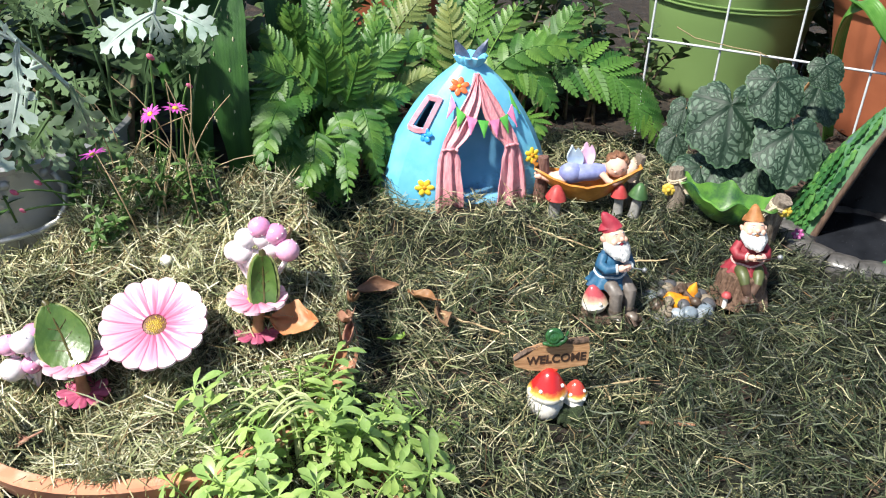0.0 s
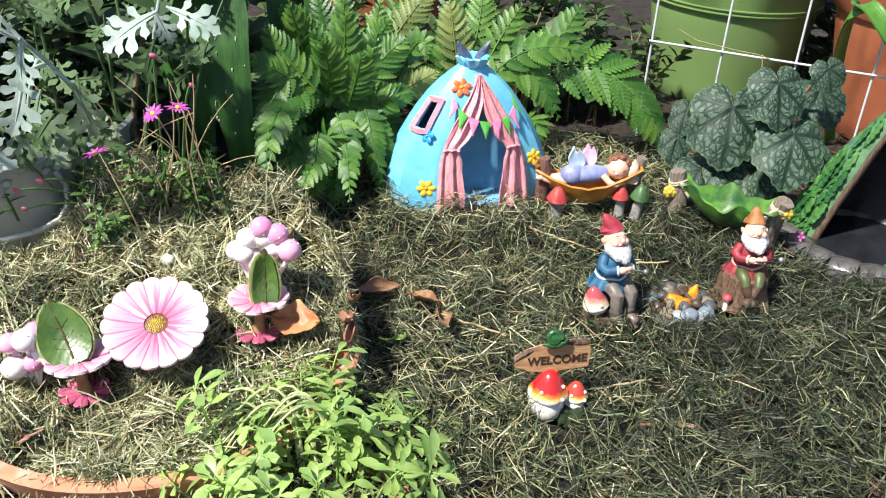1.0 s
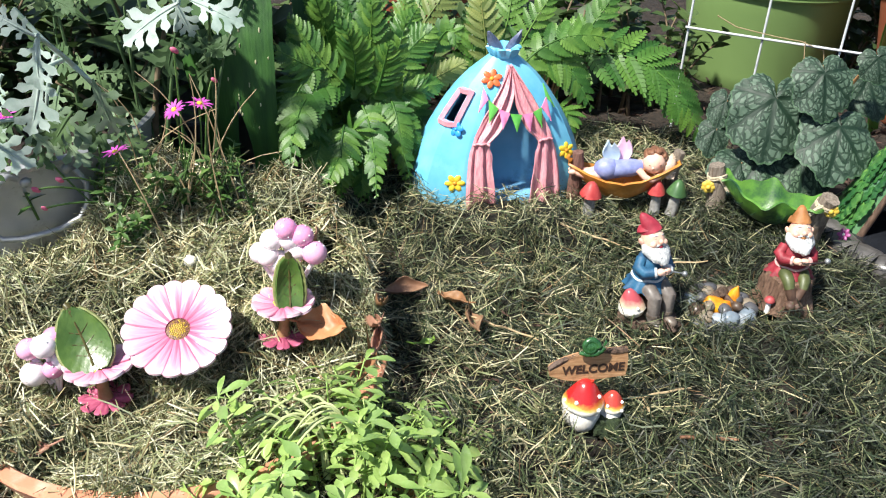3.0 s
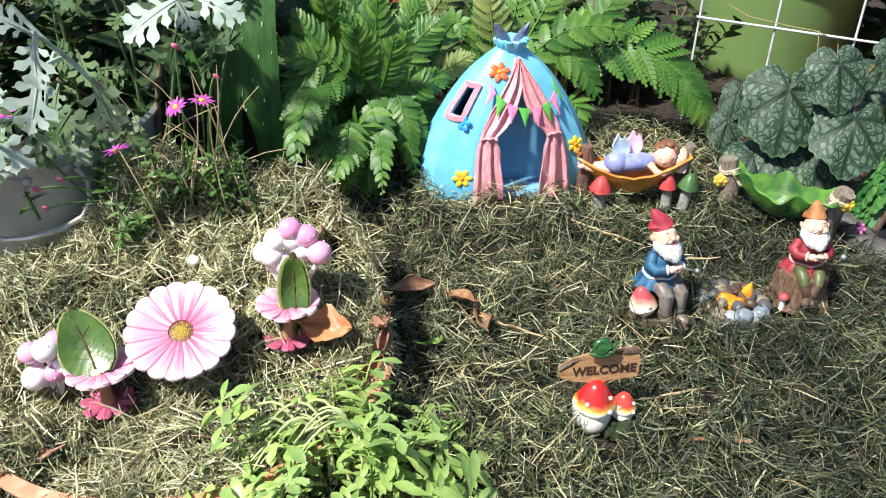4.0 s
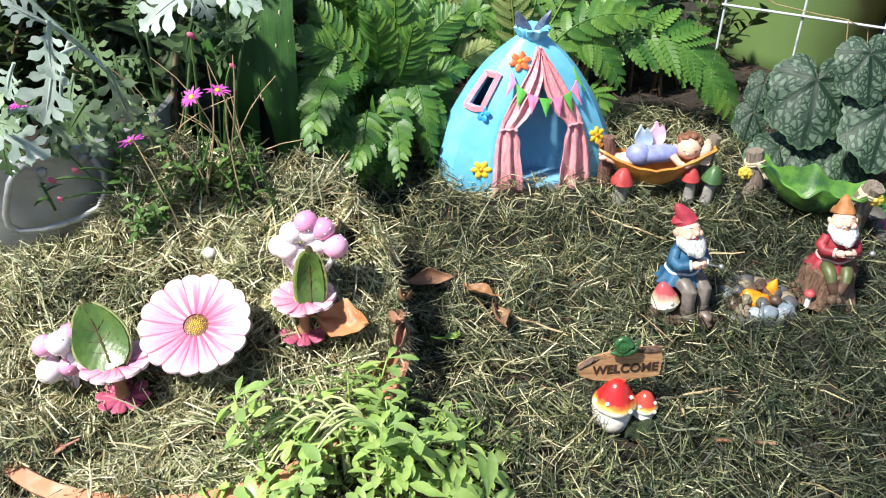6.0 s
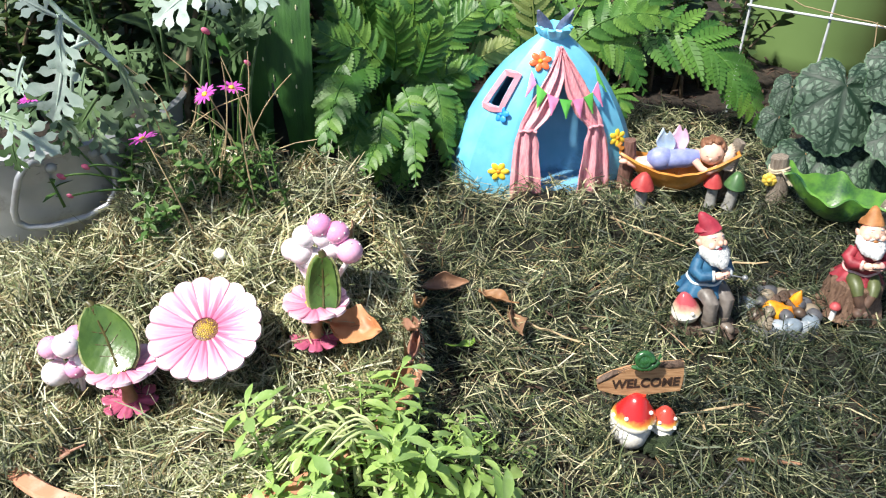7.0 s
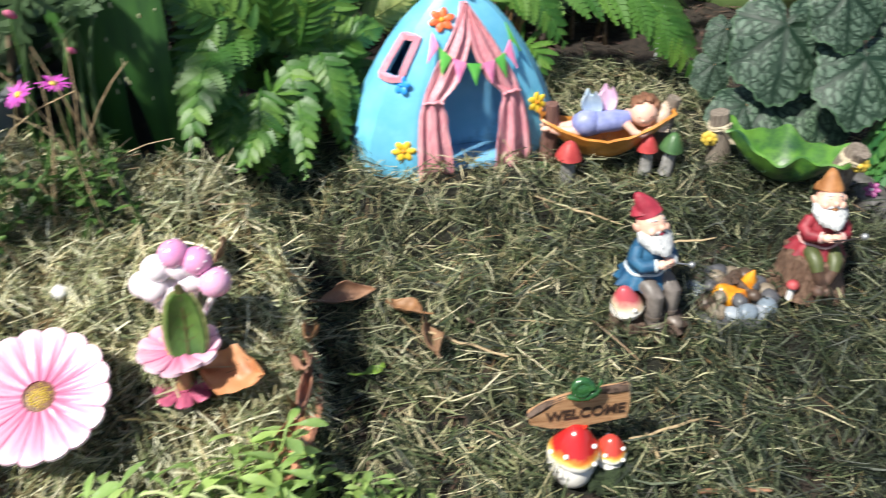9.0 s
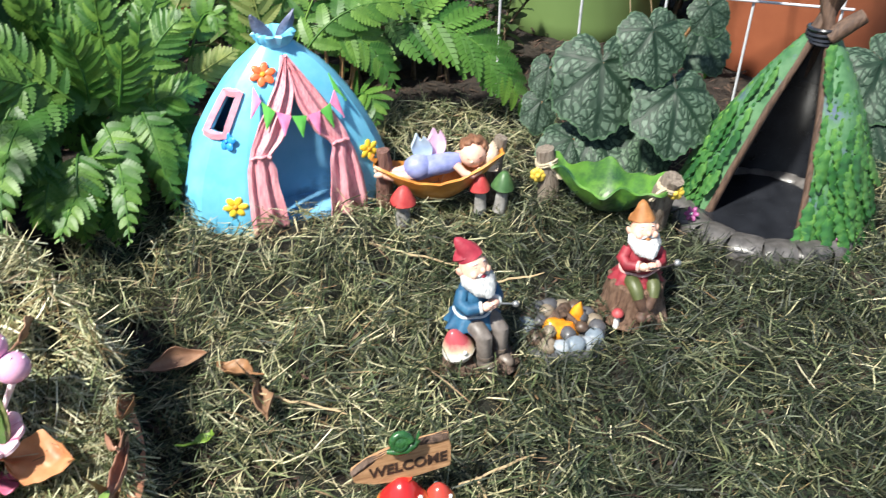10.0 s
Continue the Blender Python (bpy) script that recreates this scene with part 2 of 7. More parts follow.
def mound_height(x, y):
    """The hay heaped in the terracotta pot, in metres."""
    d = math.hypot(x - POT_X, y - POT_Y)
    h = table(MOUND, y) - 0.03 * step(0.118, 0.131, d) * step(-0.26, -0.2, x)
    h += 0.015 * step(-0.215, -0.245, x) * step(-0.215, -0.25, y)
    h -= 0.03 * step(-0.245, -0.285, x) * step(-0.15, -0.105, y)
    return h + 0.014 * noise.noise(Vector((x * 26, y * 26, 1.7))) + 0.011 * noise.noise(Vector((x * 66, y * 66, 5.2)))


def relief(name, x0, x1, y0, y1, n, height, material, keep=None):
    nx, ny = n
    verts = [(lerp(x0, x1, i / nx), lerp(y0, y1, j / ny), 0.0) for j in range(ny + 1) for i in range(nx + 1)]
    verts = [(x, y, height(x, y)) for x, y, _ in verts]
    w = nx + 1
    faces = [(j * w + i, j * w + i + 1, (j + 1) * w + i + 1, (j + 1) * w + i) for j in range(ny) for i in range(nx)
             if keep is None or keep(verts[j * w + i][0], verts[j * w + i][1])]
    me = bpy.data.meshes.new(name)
    me.from_pydata(verts, [], faces)
    me.materials.append(material)
    me.shade_smooth()
    return new(name, me)


def blades(name, n, place, material, length=(9, 36), width=(0.4, 1.1), tilt=14.0, lift=3.5, seed=1, height=None, holes=0.0):
    """Many loose blades of dried grass lying over one another: place(rng, n) gives their x, y, z and lean."""
    rng = np.random.default_rng(seed)
    xyz = place(rng, n)
    if holes:
        gap = np.array([noise.noise(Vector((a * 48, b * 48, 11.0))) + 0.6 * noise.noise(Vector((a * 110, b * 110, 4.0))) for a, b in xyz[:, :2]])
        xyz = xyz[rng.uniform(0, 1, len(xyz)) < np.clip(0.55 + 1.2 * holes * gap, 0.04, 1.0)]
    n = len(xyz)
    swirl = np.array([3.0 * noise.noise(Vector((a * 16, b * 16, 2.0 + seed))) for a, b in xyz[:, :2]])
    yaw = swirl + rng.normal(0, 0.8, n) + math.pi * rng.integers(0, 2, n)
    ln = (length[0] + (length[1] - length[0]) * rng.beta(1.4, 2.5, n)) * MM
    wd = (width[0] + (width[1] - width[0]) * rng.beta(1.2, 2.0, n)) * MM * 0.5
    pit = np.radians(rng.normal(0, tilt, n))
    bend = rng.normal(0, 0.2, n)
    droop = rng.normal(-0.05, 0.2, n)
    z = xyz[:, 2] + rng.normal(0, lift, n) * MM
    roll = np.radians(rng.uniform(-55, 55, n))
    d = np.stack([np.cos(yaw) * np.cos(pit), np.sin(yaw) * np.cos(pit), np.sin(pit)], 1)
    if height:
        e = 0.005
        here = np.array([height(a, b) for a, b in xyz[:, :2]])
        gx = (np.array([height(a + e, b) for a, b in xyz[:, :2]]) - here) / e
        gy = (np.array([height(a, b + e) for a, b in xyz[:, :2]]) - here) / e
        d[:, 2] += 0.8 * np.clip(gx * d[:, 0] + gy * d[:, 1], -1.2, 1.2)
        d /= np.linalg.norm(d, axis=1)[:, None]
    s = np.stack([-np.sin(yaw), np.cos(yaw), 0 * yaw], 1)
    u = np.cross(d, s)
    across = s * np.cos(roll)[:, None] + u * np.sin(roll)[:, None]
    mid = np.stack([xyz[:, 0], xyz[:, 1], z], 1)
    rows = []
    for f, w in ((-0.5, 0.75), (0.05, 1.0), (0.5, 0.35)):
        c = mid + d * (ln * f)[:, None] + s * (ln * bend * f * f)[:, None] + np.array([0, 0, 1.0]) * (ln * droop * f * f)[:, None]
        rows += [c - across * (wd * w)[:, None], c + across * (wd * w)[:, None]]
    verts = np.stack(rows, 1).reshape(-1, 3)
    base = np.arange(n)[:, None] * 6
    quad = np.array([0, 1, 3, 2, 2, 3, 5, 4])
    loops = (base + quad).ravel()
    me = bpy.data.meshes.new(name)
    me.vertices.add(len(verts))
    me.vertices.foreach_set("co", verts.astype(np.float32).ravel())
    me.loops.add(len(loops))
    me.loops.foreach_set("vertex_index", loops.astype(np.int32))
    me.polygons.add(len(loops) // 4)
    me.polygons.foreach_set("loop_start", np.arange(0, len(loops), 4, dtype=np.int32))
    me.update(calc_edges=True)
    me.materials.append(material)
    return new(name, me)


ground = tagged(relief("ground", -40, 40, -40, 40, (80, 80), lambda x, y: -0.012, soil_mat), "dark garden soil under and round the pots", "ground", kind="structure")
soil_bed = tagged(relief("soil_bed", -0.9, 1.1, -0.7, 1.3, (200, 200), lambda x, y: -0.008 + 0.006 * noise.noise(Vector((x * 22, y * 22, 0))) + 0.003 * noise.noise(Vector((x * 90, y * 90, 2))), soil_mat),
                  "rough dark soil with crumbs of bark", "soil", kind="structure")


def bed_edge(x, y):
    """Whether the cut grass covers this spot."""
    w = 0.018 * noise.noise(Vector((x * 17, y * 17, 9.0)))
    return x + 0.6 * w > gap_x(y) - 0.05 and y + w < 0.115 + 0.115 * step(0.04, 0.1, x) * step(0.27, 0.22, x) + 0.02 * step(0.3, 0.34, x)


relief("grass_gap_shade", -0.16, 0.62, -0.5, 0.28, (140, 150), lambda x, y: bed_height(x, y) - 0.005, gap_shade_mat, bed_edge)
tagged(bpy.data.objects["grass_gap_shade"], "near-black matted layer under the cut grass, coloured as shade in its gaps", "grass", kind="structure")


def bare(x, y):
    """No loose grass lies on the floors of the toy houses."""
    return math.hypot(x - 0.0105, y - 0.1) > 0.05 and math.hypot(x - 0.354, y - 0.054) > 0.068 and math.hypot(x - 0.1785, y + 0.062) > 0.02 \
        and math.hypot(x - 0.125, y + 0.084) > 0.014 and math.hypot(x - 0.223, y + 0.052) > 0.017 and math.hypot(x - 0.071, y + 0.196) > 0.0175


def on_bed(rng, n):
    x, y = rng.uniform(-0.15, 0.6, n), rng.uniform(-0.48, 0.27, n)
    # paler blades thin out to the right, adding to the shade painted there
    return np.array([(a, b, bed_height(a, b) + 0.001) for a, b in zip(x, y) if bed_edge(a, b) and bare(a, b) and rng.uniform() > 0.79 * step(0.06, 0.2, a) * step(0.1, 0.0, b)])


tagged(blades("cut_grass", 160000, on_bed, hay_mat, (7, 34), (0.3, 1.25), lift=4.8, seed=3, tilt=23, height=bed_height, holes=0.9), "loose grey-green dried grass clippings strewn over the bed", "grass", kind="stuff")


def dim_green_side(rng, n):
    """Darker, greener clippings lie thicker front and right; their colour holds that side's shade."""
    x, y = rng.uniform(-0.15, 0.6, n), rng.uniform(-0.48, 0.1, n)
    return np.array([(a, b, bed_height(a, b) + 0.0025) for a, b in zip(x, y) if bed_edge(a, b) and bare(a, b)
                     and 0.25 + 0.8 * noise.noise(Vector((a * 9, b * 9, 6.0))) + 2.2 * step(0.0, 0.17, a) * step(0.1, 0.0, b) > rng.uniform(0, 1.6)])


tagged(blades("dim_green_clippings", 170000, dim_green_side, dim_green_mat, (7, 34), (0.3, 1.2), lift=4.8, seed=8, tilt=23, height=bed_height, holes=0.8), "dark green grass clippings, darkened for the dimmer right side of the bed", "grass", kind="stuff")


def in_pot(x, y):
    w = 0.016 * noise.noise(Vector((x * 25, y * 25, 4.0)))
    bowl = math.hypot(x - POT_X, y - POT_Y) < POT_R + 0.008 + w
    spill = x < POT_X and -0.272 - 0.02 * step(-0.215, -0.24, x) + 0.3 * (POT_X - x) * 0.35 < y + w and y + w < -0.1 - 0.0 * x
    return (bowl or spill) and y < -0.035 + 0.008 * noise.noise(Vector((x * 40, 0, 0)))


def on_mound(rng, n):
    x, y = rng.uniform(-0.39, -0.04, n), rng.uniform(-0.3, -0.02, n)
    return np.array([(a, b, mound_height(a, b) + 0.001) for a, b in zip(x, y) if in_pot(a, b)])


relief("blade_gap_shade", -0.4, -0.04, -0.31, -0.02, (110, 90), lambda x, y: mound_height(x, y) - 0.006, gap_shade_mat, in_pot)
tagged(bpy.data.objects["blade_gap_shade"], "near-black matted hay in a terracotta pot, coloured as shade in its gaps", "hay", kind="structure")
tagged(blades("hay_heap", 150000, on_mound, straw_mat, (7, 34), (0.3, 1.25), seed=5, tilt=27, lift=4.6, height=mound_height, holes=0.9), "loose pale straw-coloured hay heaped in the pot", "hay", kind="stuff")
tagged(blades("straw_heap", 5200, on_mound, pale_straw, (12, 42), (0.4, 1.3), 22, 4.5, 15), "longer bleached straws on the hay heap", "hay", kind="stuff")
tagged(blades("straw_litter", 15000, on_bed, pale_straw, (8, 40), (0.35, 1.1), 18, 4.0, 16), "longer bleached straws scattered over the grass", "hay", kind="stuff")


def flower_pot(name, m, r_top, r_foot, height, material, label, lip=6.0, lip_h=20.0, bands=()):
    """A thick-walled round pot with a lip; the origin is under its foot. All in millimetres."""
    pot = thing(name, m, label, "plant pot")
    bm = bmesh.new()
    zl = height - lip_h
    rl = lerp(r_foot, r_top, zl / height)
    prof = [(r_foot * 0.4, 0), (r_foot, 0), (r_foot + 1.0, 1.2)]
    for k in range(1, 6):
        prof.append((lerp(r_foot, rl, k / 6), zl * k / 6))
    prof += [(rl, zl), (rl, zl + 2), (rl - 4.5, zl + 2), (rl - 4.5, zl - 4), (rl - 6, zl - 12), (r_foot * 0.4, zl - 12)]
    lathe(bm, prof, 72)
    part("body", bm, material, pot, sharp=40)
    bm = bmesh.new()
    lathe(bm, [(rl - 4, zl + 0.4), (rl + lip * 0.7, zl + 0.4), (rl + lip, zl + 2.2), (r_top + lip, height - 1.6), (r_top + lip - 1.6, height), (r_top - 2.4, height), (r_top - 3.6, height - 1.6), (rl - 4.2, zl + 1)], 72, None, 0, lambda a, z: 1 + 0.004 * math.sin(a * 7 + z))
    part("rim", bm, material, pot, sharp=40)
    for z, thick in bands:
        bm = bmesh.new()
        r = lerp(r_foot, rl, z / zl) if z < zl else lerp(rl, r_top, (z - zl) / lip_h) + lip
        lathe(bm, [(r - 1, z - thick), (r + 1.2, z - thick * 0.5), (r + 1.2, z + thick * 0.5), (r - 1, z + thick)], 72)
        part("band", bm, material, pot)
    return pot


flower_pot("terracotta_bowl", pose(POT_X, POT_Y, -0.075), 121, 88, 91, terracotta_mat, "weathered terracotta bowl filled with hay", 6, 26)
flower_pot("terracotta_pot", pose(-0.062, -0.285, -0.085), 52, 38, 84, terracotta_mat, "small terracotta pot holding a leafy green plant", 4, 16)
flower_pot("green_pot", pose(0.345, 0.515, -0.008), 118, 86, 215, green_pot_mat, "large lime-green plastic plant pot", 3, 100, ((119, 1.2), (124, 1.2)))
flower_pot("orange_pot", pose(0.54, 0.375, -0.008), 120, 88, 170, orange_pot_mat, "orange terracotta plant pot standing on the soil", 5, 30)
flower_pot("clay_pot", pose(-0.11, 0.66, -0.008), 105, 80, 150, orange_pot_mat, "terracotta pot standing behind the ferns", 5, 28)

# ---- the toy houses and figures on the grass bed ----
tent_blue = surface("tent_blue", (0.13, 0.49, 0.73), (0.2, 0.58, 0.8), 55, 0.38, 0.35, 700, grime=(0.24, 0.63, 0.84), cover=0.6, coat=0.15)
tent_inside = surface("tent_inside", (0.14, 0.4, 0.64), (0.22, 0.5, 0.74), 40, 0.55, 0.3, 600, grime=(0.08, 0.2, 0.36), cover=0.62)
curtain_pink = surface("curtain_pink", (0.6, 0.2, 0.25), (0.8, 0.4, 0.43), 260, 0.42, 0.4, 900, stretch=(3.0, 3.0, 0.25), grime=(0.88, 0.52, 0.53), coat=0.1)
frame_pink = surface("frame_pink", (0.78, 0.28, 0.36), (0.88, 0.4, 0.46), 200, 0.4, 0.3)
flag_pink = surface("flag_pink", (0.82, 0.2, 0.42), (0.9, 0.32, 0.52), 200, 0.4, 0.3)
flag_green = surface("flag_green", (0.09, 0.42, 0.06), (0.16, 0.52, 0.1), 200, 0.4, 0.3)
petal_red = surface("petal_red", (0.72, 0.1, 0.03), (0.85, 0.2, 0.06), 250, 0.4, 0.3)
petal_yellow = surface("petal_yellow", (0.85, 0.55, 0.03), (0.95, 0.7, 0.07), 250, 0.4, 0.3)
petal_blue = surface("petal_blue", (0.02, 0.25, 0.7), (0.04, 0.34, 0.8), 250, 0.4, 0.3)
dot_orange = surface("dot_orange", (0.7, 0.25, 0.02), (0.8, 0.35, 0.03), 250, 0.4, 0.3)
feather_grey = surface("feather_grey", (0.08, 0.1, 0.17), (0.2, 0.22, 0.32), 300, 0.5, 0.4)

TENT_R, TENT_TOP = 68.0, 112.0
TENT_PROFILE = ((-6, 0.985), (8, 1.0), (25, 0.955), (42, 0.875), (58, 0.77), (72, 0.655), (86, 0.52), (97, 0.385), (106, 0.25), (112, 0.15))
TENT_SIDE = ((0.83, -0.47), (0.95, -0.28), (1.0, -0.02), (0.94, 0.3), (0.78, 0.6), (0.45, 0.84), (0.0, 0.93), (-0.45, 0.84), (-0.78, 0.6), (-0.94, 0.3), (-1.0, -0.02), (-0.93, -0.28), (-0.6, -0.5))
DOOR_TOP = 107.0
DOOR_MID = -0.12
DOOR = ((0, 0.75), (25, 0.78), (45, 0.82), (58, 0.8), (72, 0.7), (86, 0.52), (97, 0.31), (104, 0.12), (107, 0.0))


def tent_front(u, z, out=0.0):
    """A point of the front panel, u from -1 (its left ridge) to 1, at height z."""
    s = table(TENT_PROFILE, z) * TENT_R
    return Vector((lerp(-0.6, 0.83, (u + 1) / 2) * s, -(lerp(0.5, 0.47, (u + 1) / 2) + 0.12 * (1 - u * u)) * s - out, z))


def tent_side(a, z, out=0.0):
    """A point of the back and sides, a from 0 (right ridge, round the back) to 1 (left ridge)."""
    f = a * (len(TENT_SIDE) - 1)
    i = min(int(f), len(TENT_SIDE) - 2)
    p = Vector(TENT_SIDE[i]).lerp(Vector(TENT_SIDE[i + 1]), f - i)
    s = table(TENT_PROFILE, z) * TENT_R + out
    return Vector((p.x * s, p.y * s, z))


def door_half(z):
    """Half the door's width, in the front panel's own u."""
    return table(DOOR, z)


def door_edge(g, z):
    """The door's edge on the side g, in the front panel's own u; the right half is a little narrower."""
    return door_half(z) * (table(((0, 0.9), (30, 0.85), (50, 0.8), (75, 0.84), (107, 0.95)), z) if g > 0 else 1.0)


def five_petals(bm, at, normal, r, n=5, thick=0.9, spin=0.0):
    """A flat moulded flower lying on a surface."""
    q = Vector(normal).to_track_quat("Z", "Y").to_matrix().to_4x4()
    for k in range(n):
        a = math.tau * k / n + spin
        c = Vector(at) + q @ Vector((math.cos(a) * r * 0.6, math.sin(a) * r * 0.6, 0))
        blob(bm, c, (r * 0.5, r * (0.42 if n < 6 else 0.33), thick), q @ Matrix.Rotation(a, 4, "Z"), 12, 6)
    return q


def small_flower(parent, at, normal, r, material, heart, spin=0.0, n=5):
    bm = bmesh.new()
    q = five_petals(bm, at, normal, r, n, spin=spin)
    fl = part("flower", bm, material, parent)
    bm = bmesh.new()
    blob(bm, Vector(at) + q @ Vector((0, 0, 0.6)), (r * 0.24, r * 0.24, 0.9), q, 10, 6)
    part("flower_centre", bm, heart, fl)


def toy_tent(m):
    tent = thing("toy_tent", m, "sky-blue moulded toy tent with pink curtains, standing on dried grass", "toy tent")
    # shell with an arched door and a small window
    bm = bmesh.new()
    zs = [-6, 0, 8, 16, 25, 34, 42, 50, 56, 62, 66, 72, 78, 83, 87, 92, 97, 101, 104, 107, 112]
    zn = [(z + 6) / 118 for z in zs]
    for sgn in (-1, 1):
        sheet(bm, lambda u, v, g=sgn: tent_front(lerp(DOOR_MID + g * door_edge(g, v * 118 - 6), g, u), v * 118 - 6), 4, 0, vs=zn)
    ua = [i / 48 for i in range(43)] + [0.888, 0.902, 0.918, 0.934, 0.95, 0.965, 0.98, 1.0]
    sheet(bm, lambda u, v: tent_side(u, v * 118 - 6), 0, 0, us=ua, vs=zn, skip=lambda u, v: 0.876 < u < 0.936 and 66 < v * 118 - 6 < 87)
    bmesh.ops.remove_doubles(bm, verts=bm.verts, dist=0.02)
    bmesh.ops.recalc_face_normals(bm, faces=bm.faces)
    bmesh.ops.solidify(bm, geom=bm.faces[:], thickness=2.6)
    part("shell", bm, tent_blue, tent, sharp=28)
    bm = bmesh.new()
    lathe(bm, [(0.1, 4), (53, 4), (54, 3), (53, -4)], 32, Matrix.Translation((2, 8, 0)) @ Matrix.Diagonal((1.05, 0.85, 1, 1)))
    part("floor", bm, tent_inside, tent)
    # the moulded inside is a shallow niche
    bm = bmesh.new()
    def niche(u, v):
        z = 3 + v * 100
        h = door_half(min(z, 106)) + 0.06
        q = (u - 0.5) * 2
        p = tent_front(DOOR_MID + h * q * 0.96, z)
        return p + Vector((0, 4 + 27 * (1 - q * q) ** 0.6 * (1 - 0.35 * v), 0))
    sheet(bm, niche, 24, 20, thick=1.0)
    part("niche", bm, tent_inside, tent, "pale blue inside wall")
    # drawn curtains
    for sgn, gather in ((-1, 0.5), (1, 0.5)):
        def cloth(u, v, g=sgn, tie=gather):
            z = -3 + v * (DOOR_TOP + 3)
            outer = door_edge(g, z) + 0.05
            knot = math.exp(-((v - tie) / 0.055) ** 2)
            wide = table(((0, 0.56 if g > 0 else 0.44), (0.2, 0.52 if g > 0 else 0.42), (0.36, 0.44 if g > 0 else 0.38), (0.46, 0.42), (0.58, 0.5), (0.7, 0.56), (0.82, 0.56), (0.92, 0.48), (1, 0.28)), v)
            wide *= 1 - 0.3 * knot
            x = outer - u * min(wide, outer + 0.04)
            fold = 1.5 * math.sin(u * 14 + v * 2.2) + 0.5 * math.sin(u * 27 - v * 5)
            p = tent_front(DOOR_MID + g * x, z)
            p.y -= 1.2 + (fold + 1.5) * (1 - 0.5 * knot) + 1.6 * math.sin(math.pi * u) + 1.5 * knot
            return p
        bm = bmesh.new()
        sheet(bm, cloth, 44, 40, thick=1.0)
        cur = part("curtain", bm, curtain_pink, tent, "pink moulded curtain, tied at the middle")
        bm = bmesh.new()
        ring = [cloth(k / 10, gather + 0.012 * math.sin(k / 10 * math.pi)) + Vector((0, -1.0, 0)) for k in range(11)]
        tube(bm, ring, [0.4] + [1.2] * 9 + [0.4], 8)
        part("tie", bm, curtain_pink, cur)
    # window frame
    bm = bmesh.new()
    corner = [(0.864, 64), (0.944, 64), (0.95, 88), (0.872, 88)]
    path = []
    for (a, z), (b, y) in zip(corner, corner[1:] + corner[:1]):
        for k in range(5):
            path.append(tent_side(lerp(a, b, k / 5), lerp(z, y, k / 5), 0.8))
    path.append(path[0])
    tube(bm, path, 2.6, 4)
    part("window_frame", bm, frame_pink, tent, "pink window frame")
    # flowers
    left = Vector((-0.8, -0.5, 0.3))
    small_flower(tent, tent_front(-0.92, 98, 1.2), (-0.25, -0.8, 0.5), 7.2, petal_red, dot_orange, 0.3, 6)
    small_flower(tent, tent_side(0.986, 20, 1.2), (-0.45, -1, 0.1), 7.0, petal_yellow, dot_orange, 0.1, 6)
    small_flower(tent, tent_front(0.83, 39, 1.4), (0.2, -1, 0.25), 6.6, petal_yellow, dot_orange, 0.5, 6)
    small_flower(tent, tent_side(0.953, 61, 1.2), left, 6.0, petal_blue, petal_blue, 0.4)
    # bunting
    us = [-1.22, -0.93, -0.62, -0.32, -0.03, 0.26, 0.53, 0.79, 1.0]
    for k in range(8):
        a, b = us[k], us[k + 1]
        def hang(u):
            return 74 + 13 * (u - 0.02) ** 2 + 24 * max(0.0, u - 0.7)
        pa, pb = tent_front(a, hang(a), 7.0), tent_front(b, hang(b), 7.0)
        mid = (a + b) / 2
        low = tent_front(mid, hang(mid) - 13.5, 6.8)
        bm = bmesh.new()
        sheet(bm, lambda u, v: lerp(pa.lerp(pb, u), low, v * 0.96) + Vector((0, -0.8 * math.sin(v * 3) * math.sin(u * 3), 0)), 4, 5, thick=1.0)
        part("flag", bm, flag_green if k % 2 else flag_pink, tent)
    # gathered top with two feathers
    bm = bmesh.new()
    ruff = lambda a, z: 1 + (0.09 * math.sin(a * 11) + 0.05 * math.sin(a * 19 + 1)) * step(109, 117, z)
    lathe(bm, [(9.5, 107), (9, 109), (8, 110.5), (9.5, 112), (10.5, 114), (12.2, 118.5), (11, 119.6), (7, 117), (3, 115), (0.1, 114.5)], 44, None, 0, ruff)
    part("ruffle", bm, tent_blue, tent, "gathered blue cloth top")
    for dx in (-1, 1):
        bm = bmesh.new()
        sheet(bm, lambda u, v: Vector((dx * (4 + v * 9) + (u - 0.5) * 9.5 * math.sin(math.pi * min(1, 0.25 + 0.8 * v)) ** 0.8 * (1 if v < 0.99 else 0.1), 1.5 * abs(u - 0.5) * 2 - 1, 114 + v * 17)), 4, 7, thick=0.9)
        part("feather", bm, feather_grey, tent, "dark grey feather")
    return tent


toy_tent(pose(0.0115, 0.101, 0.0135, 0, 0, 22) @ Matrix.Diagonal((1.13, 1.08, 1.03, 1)))

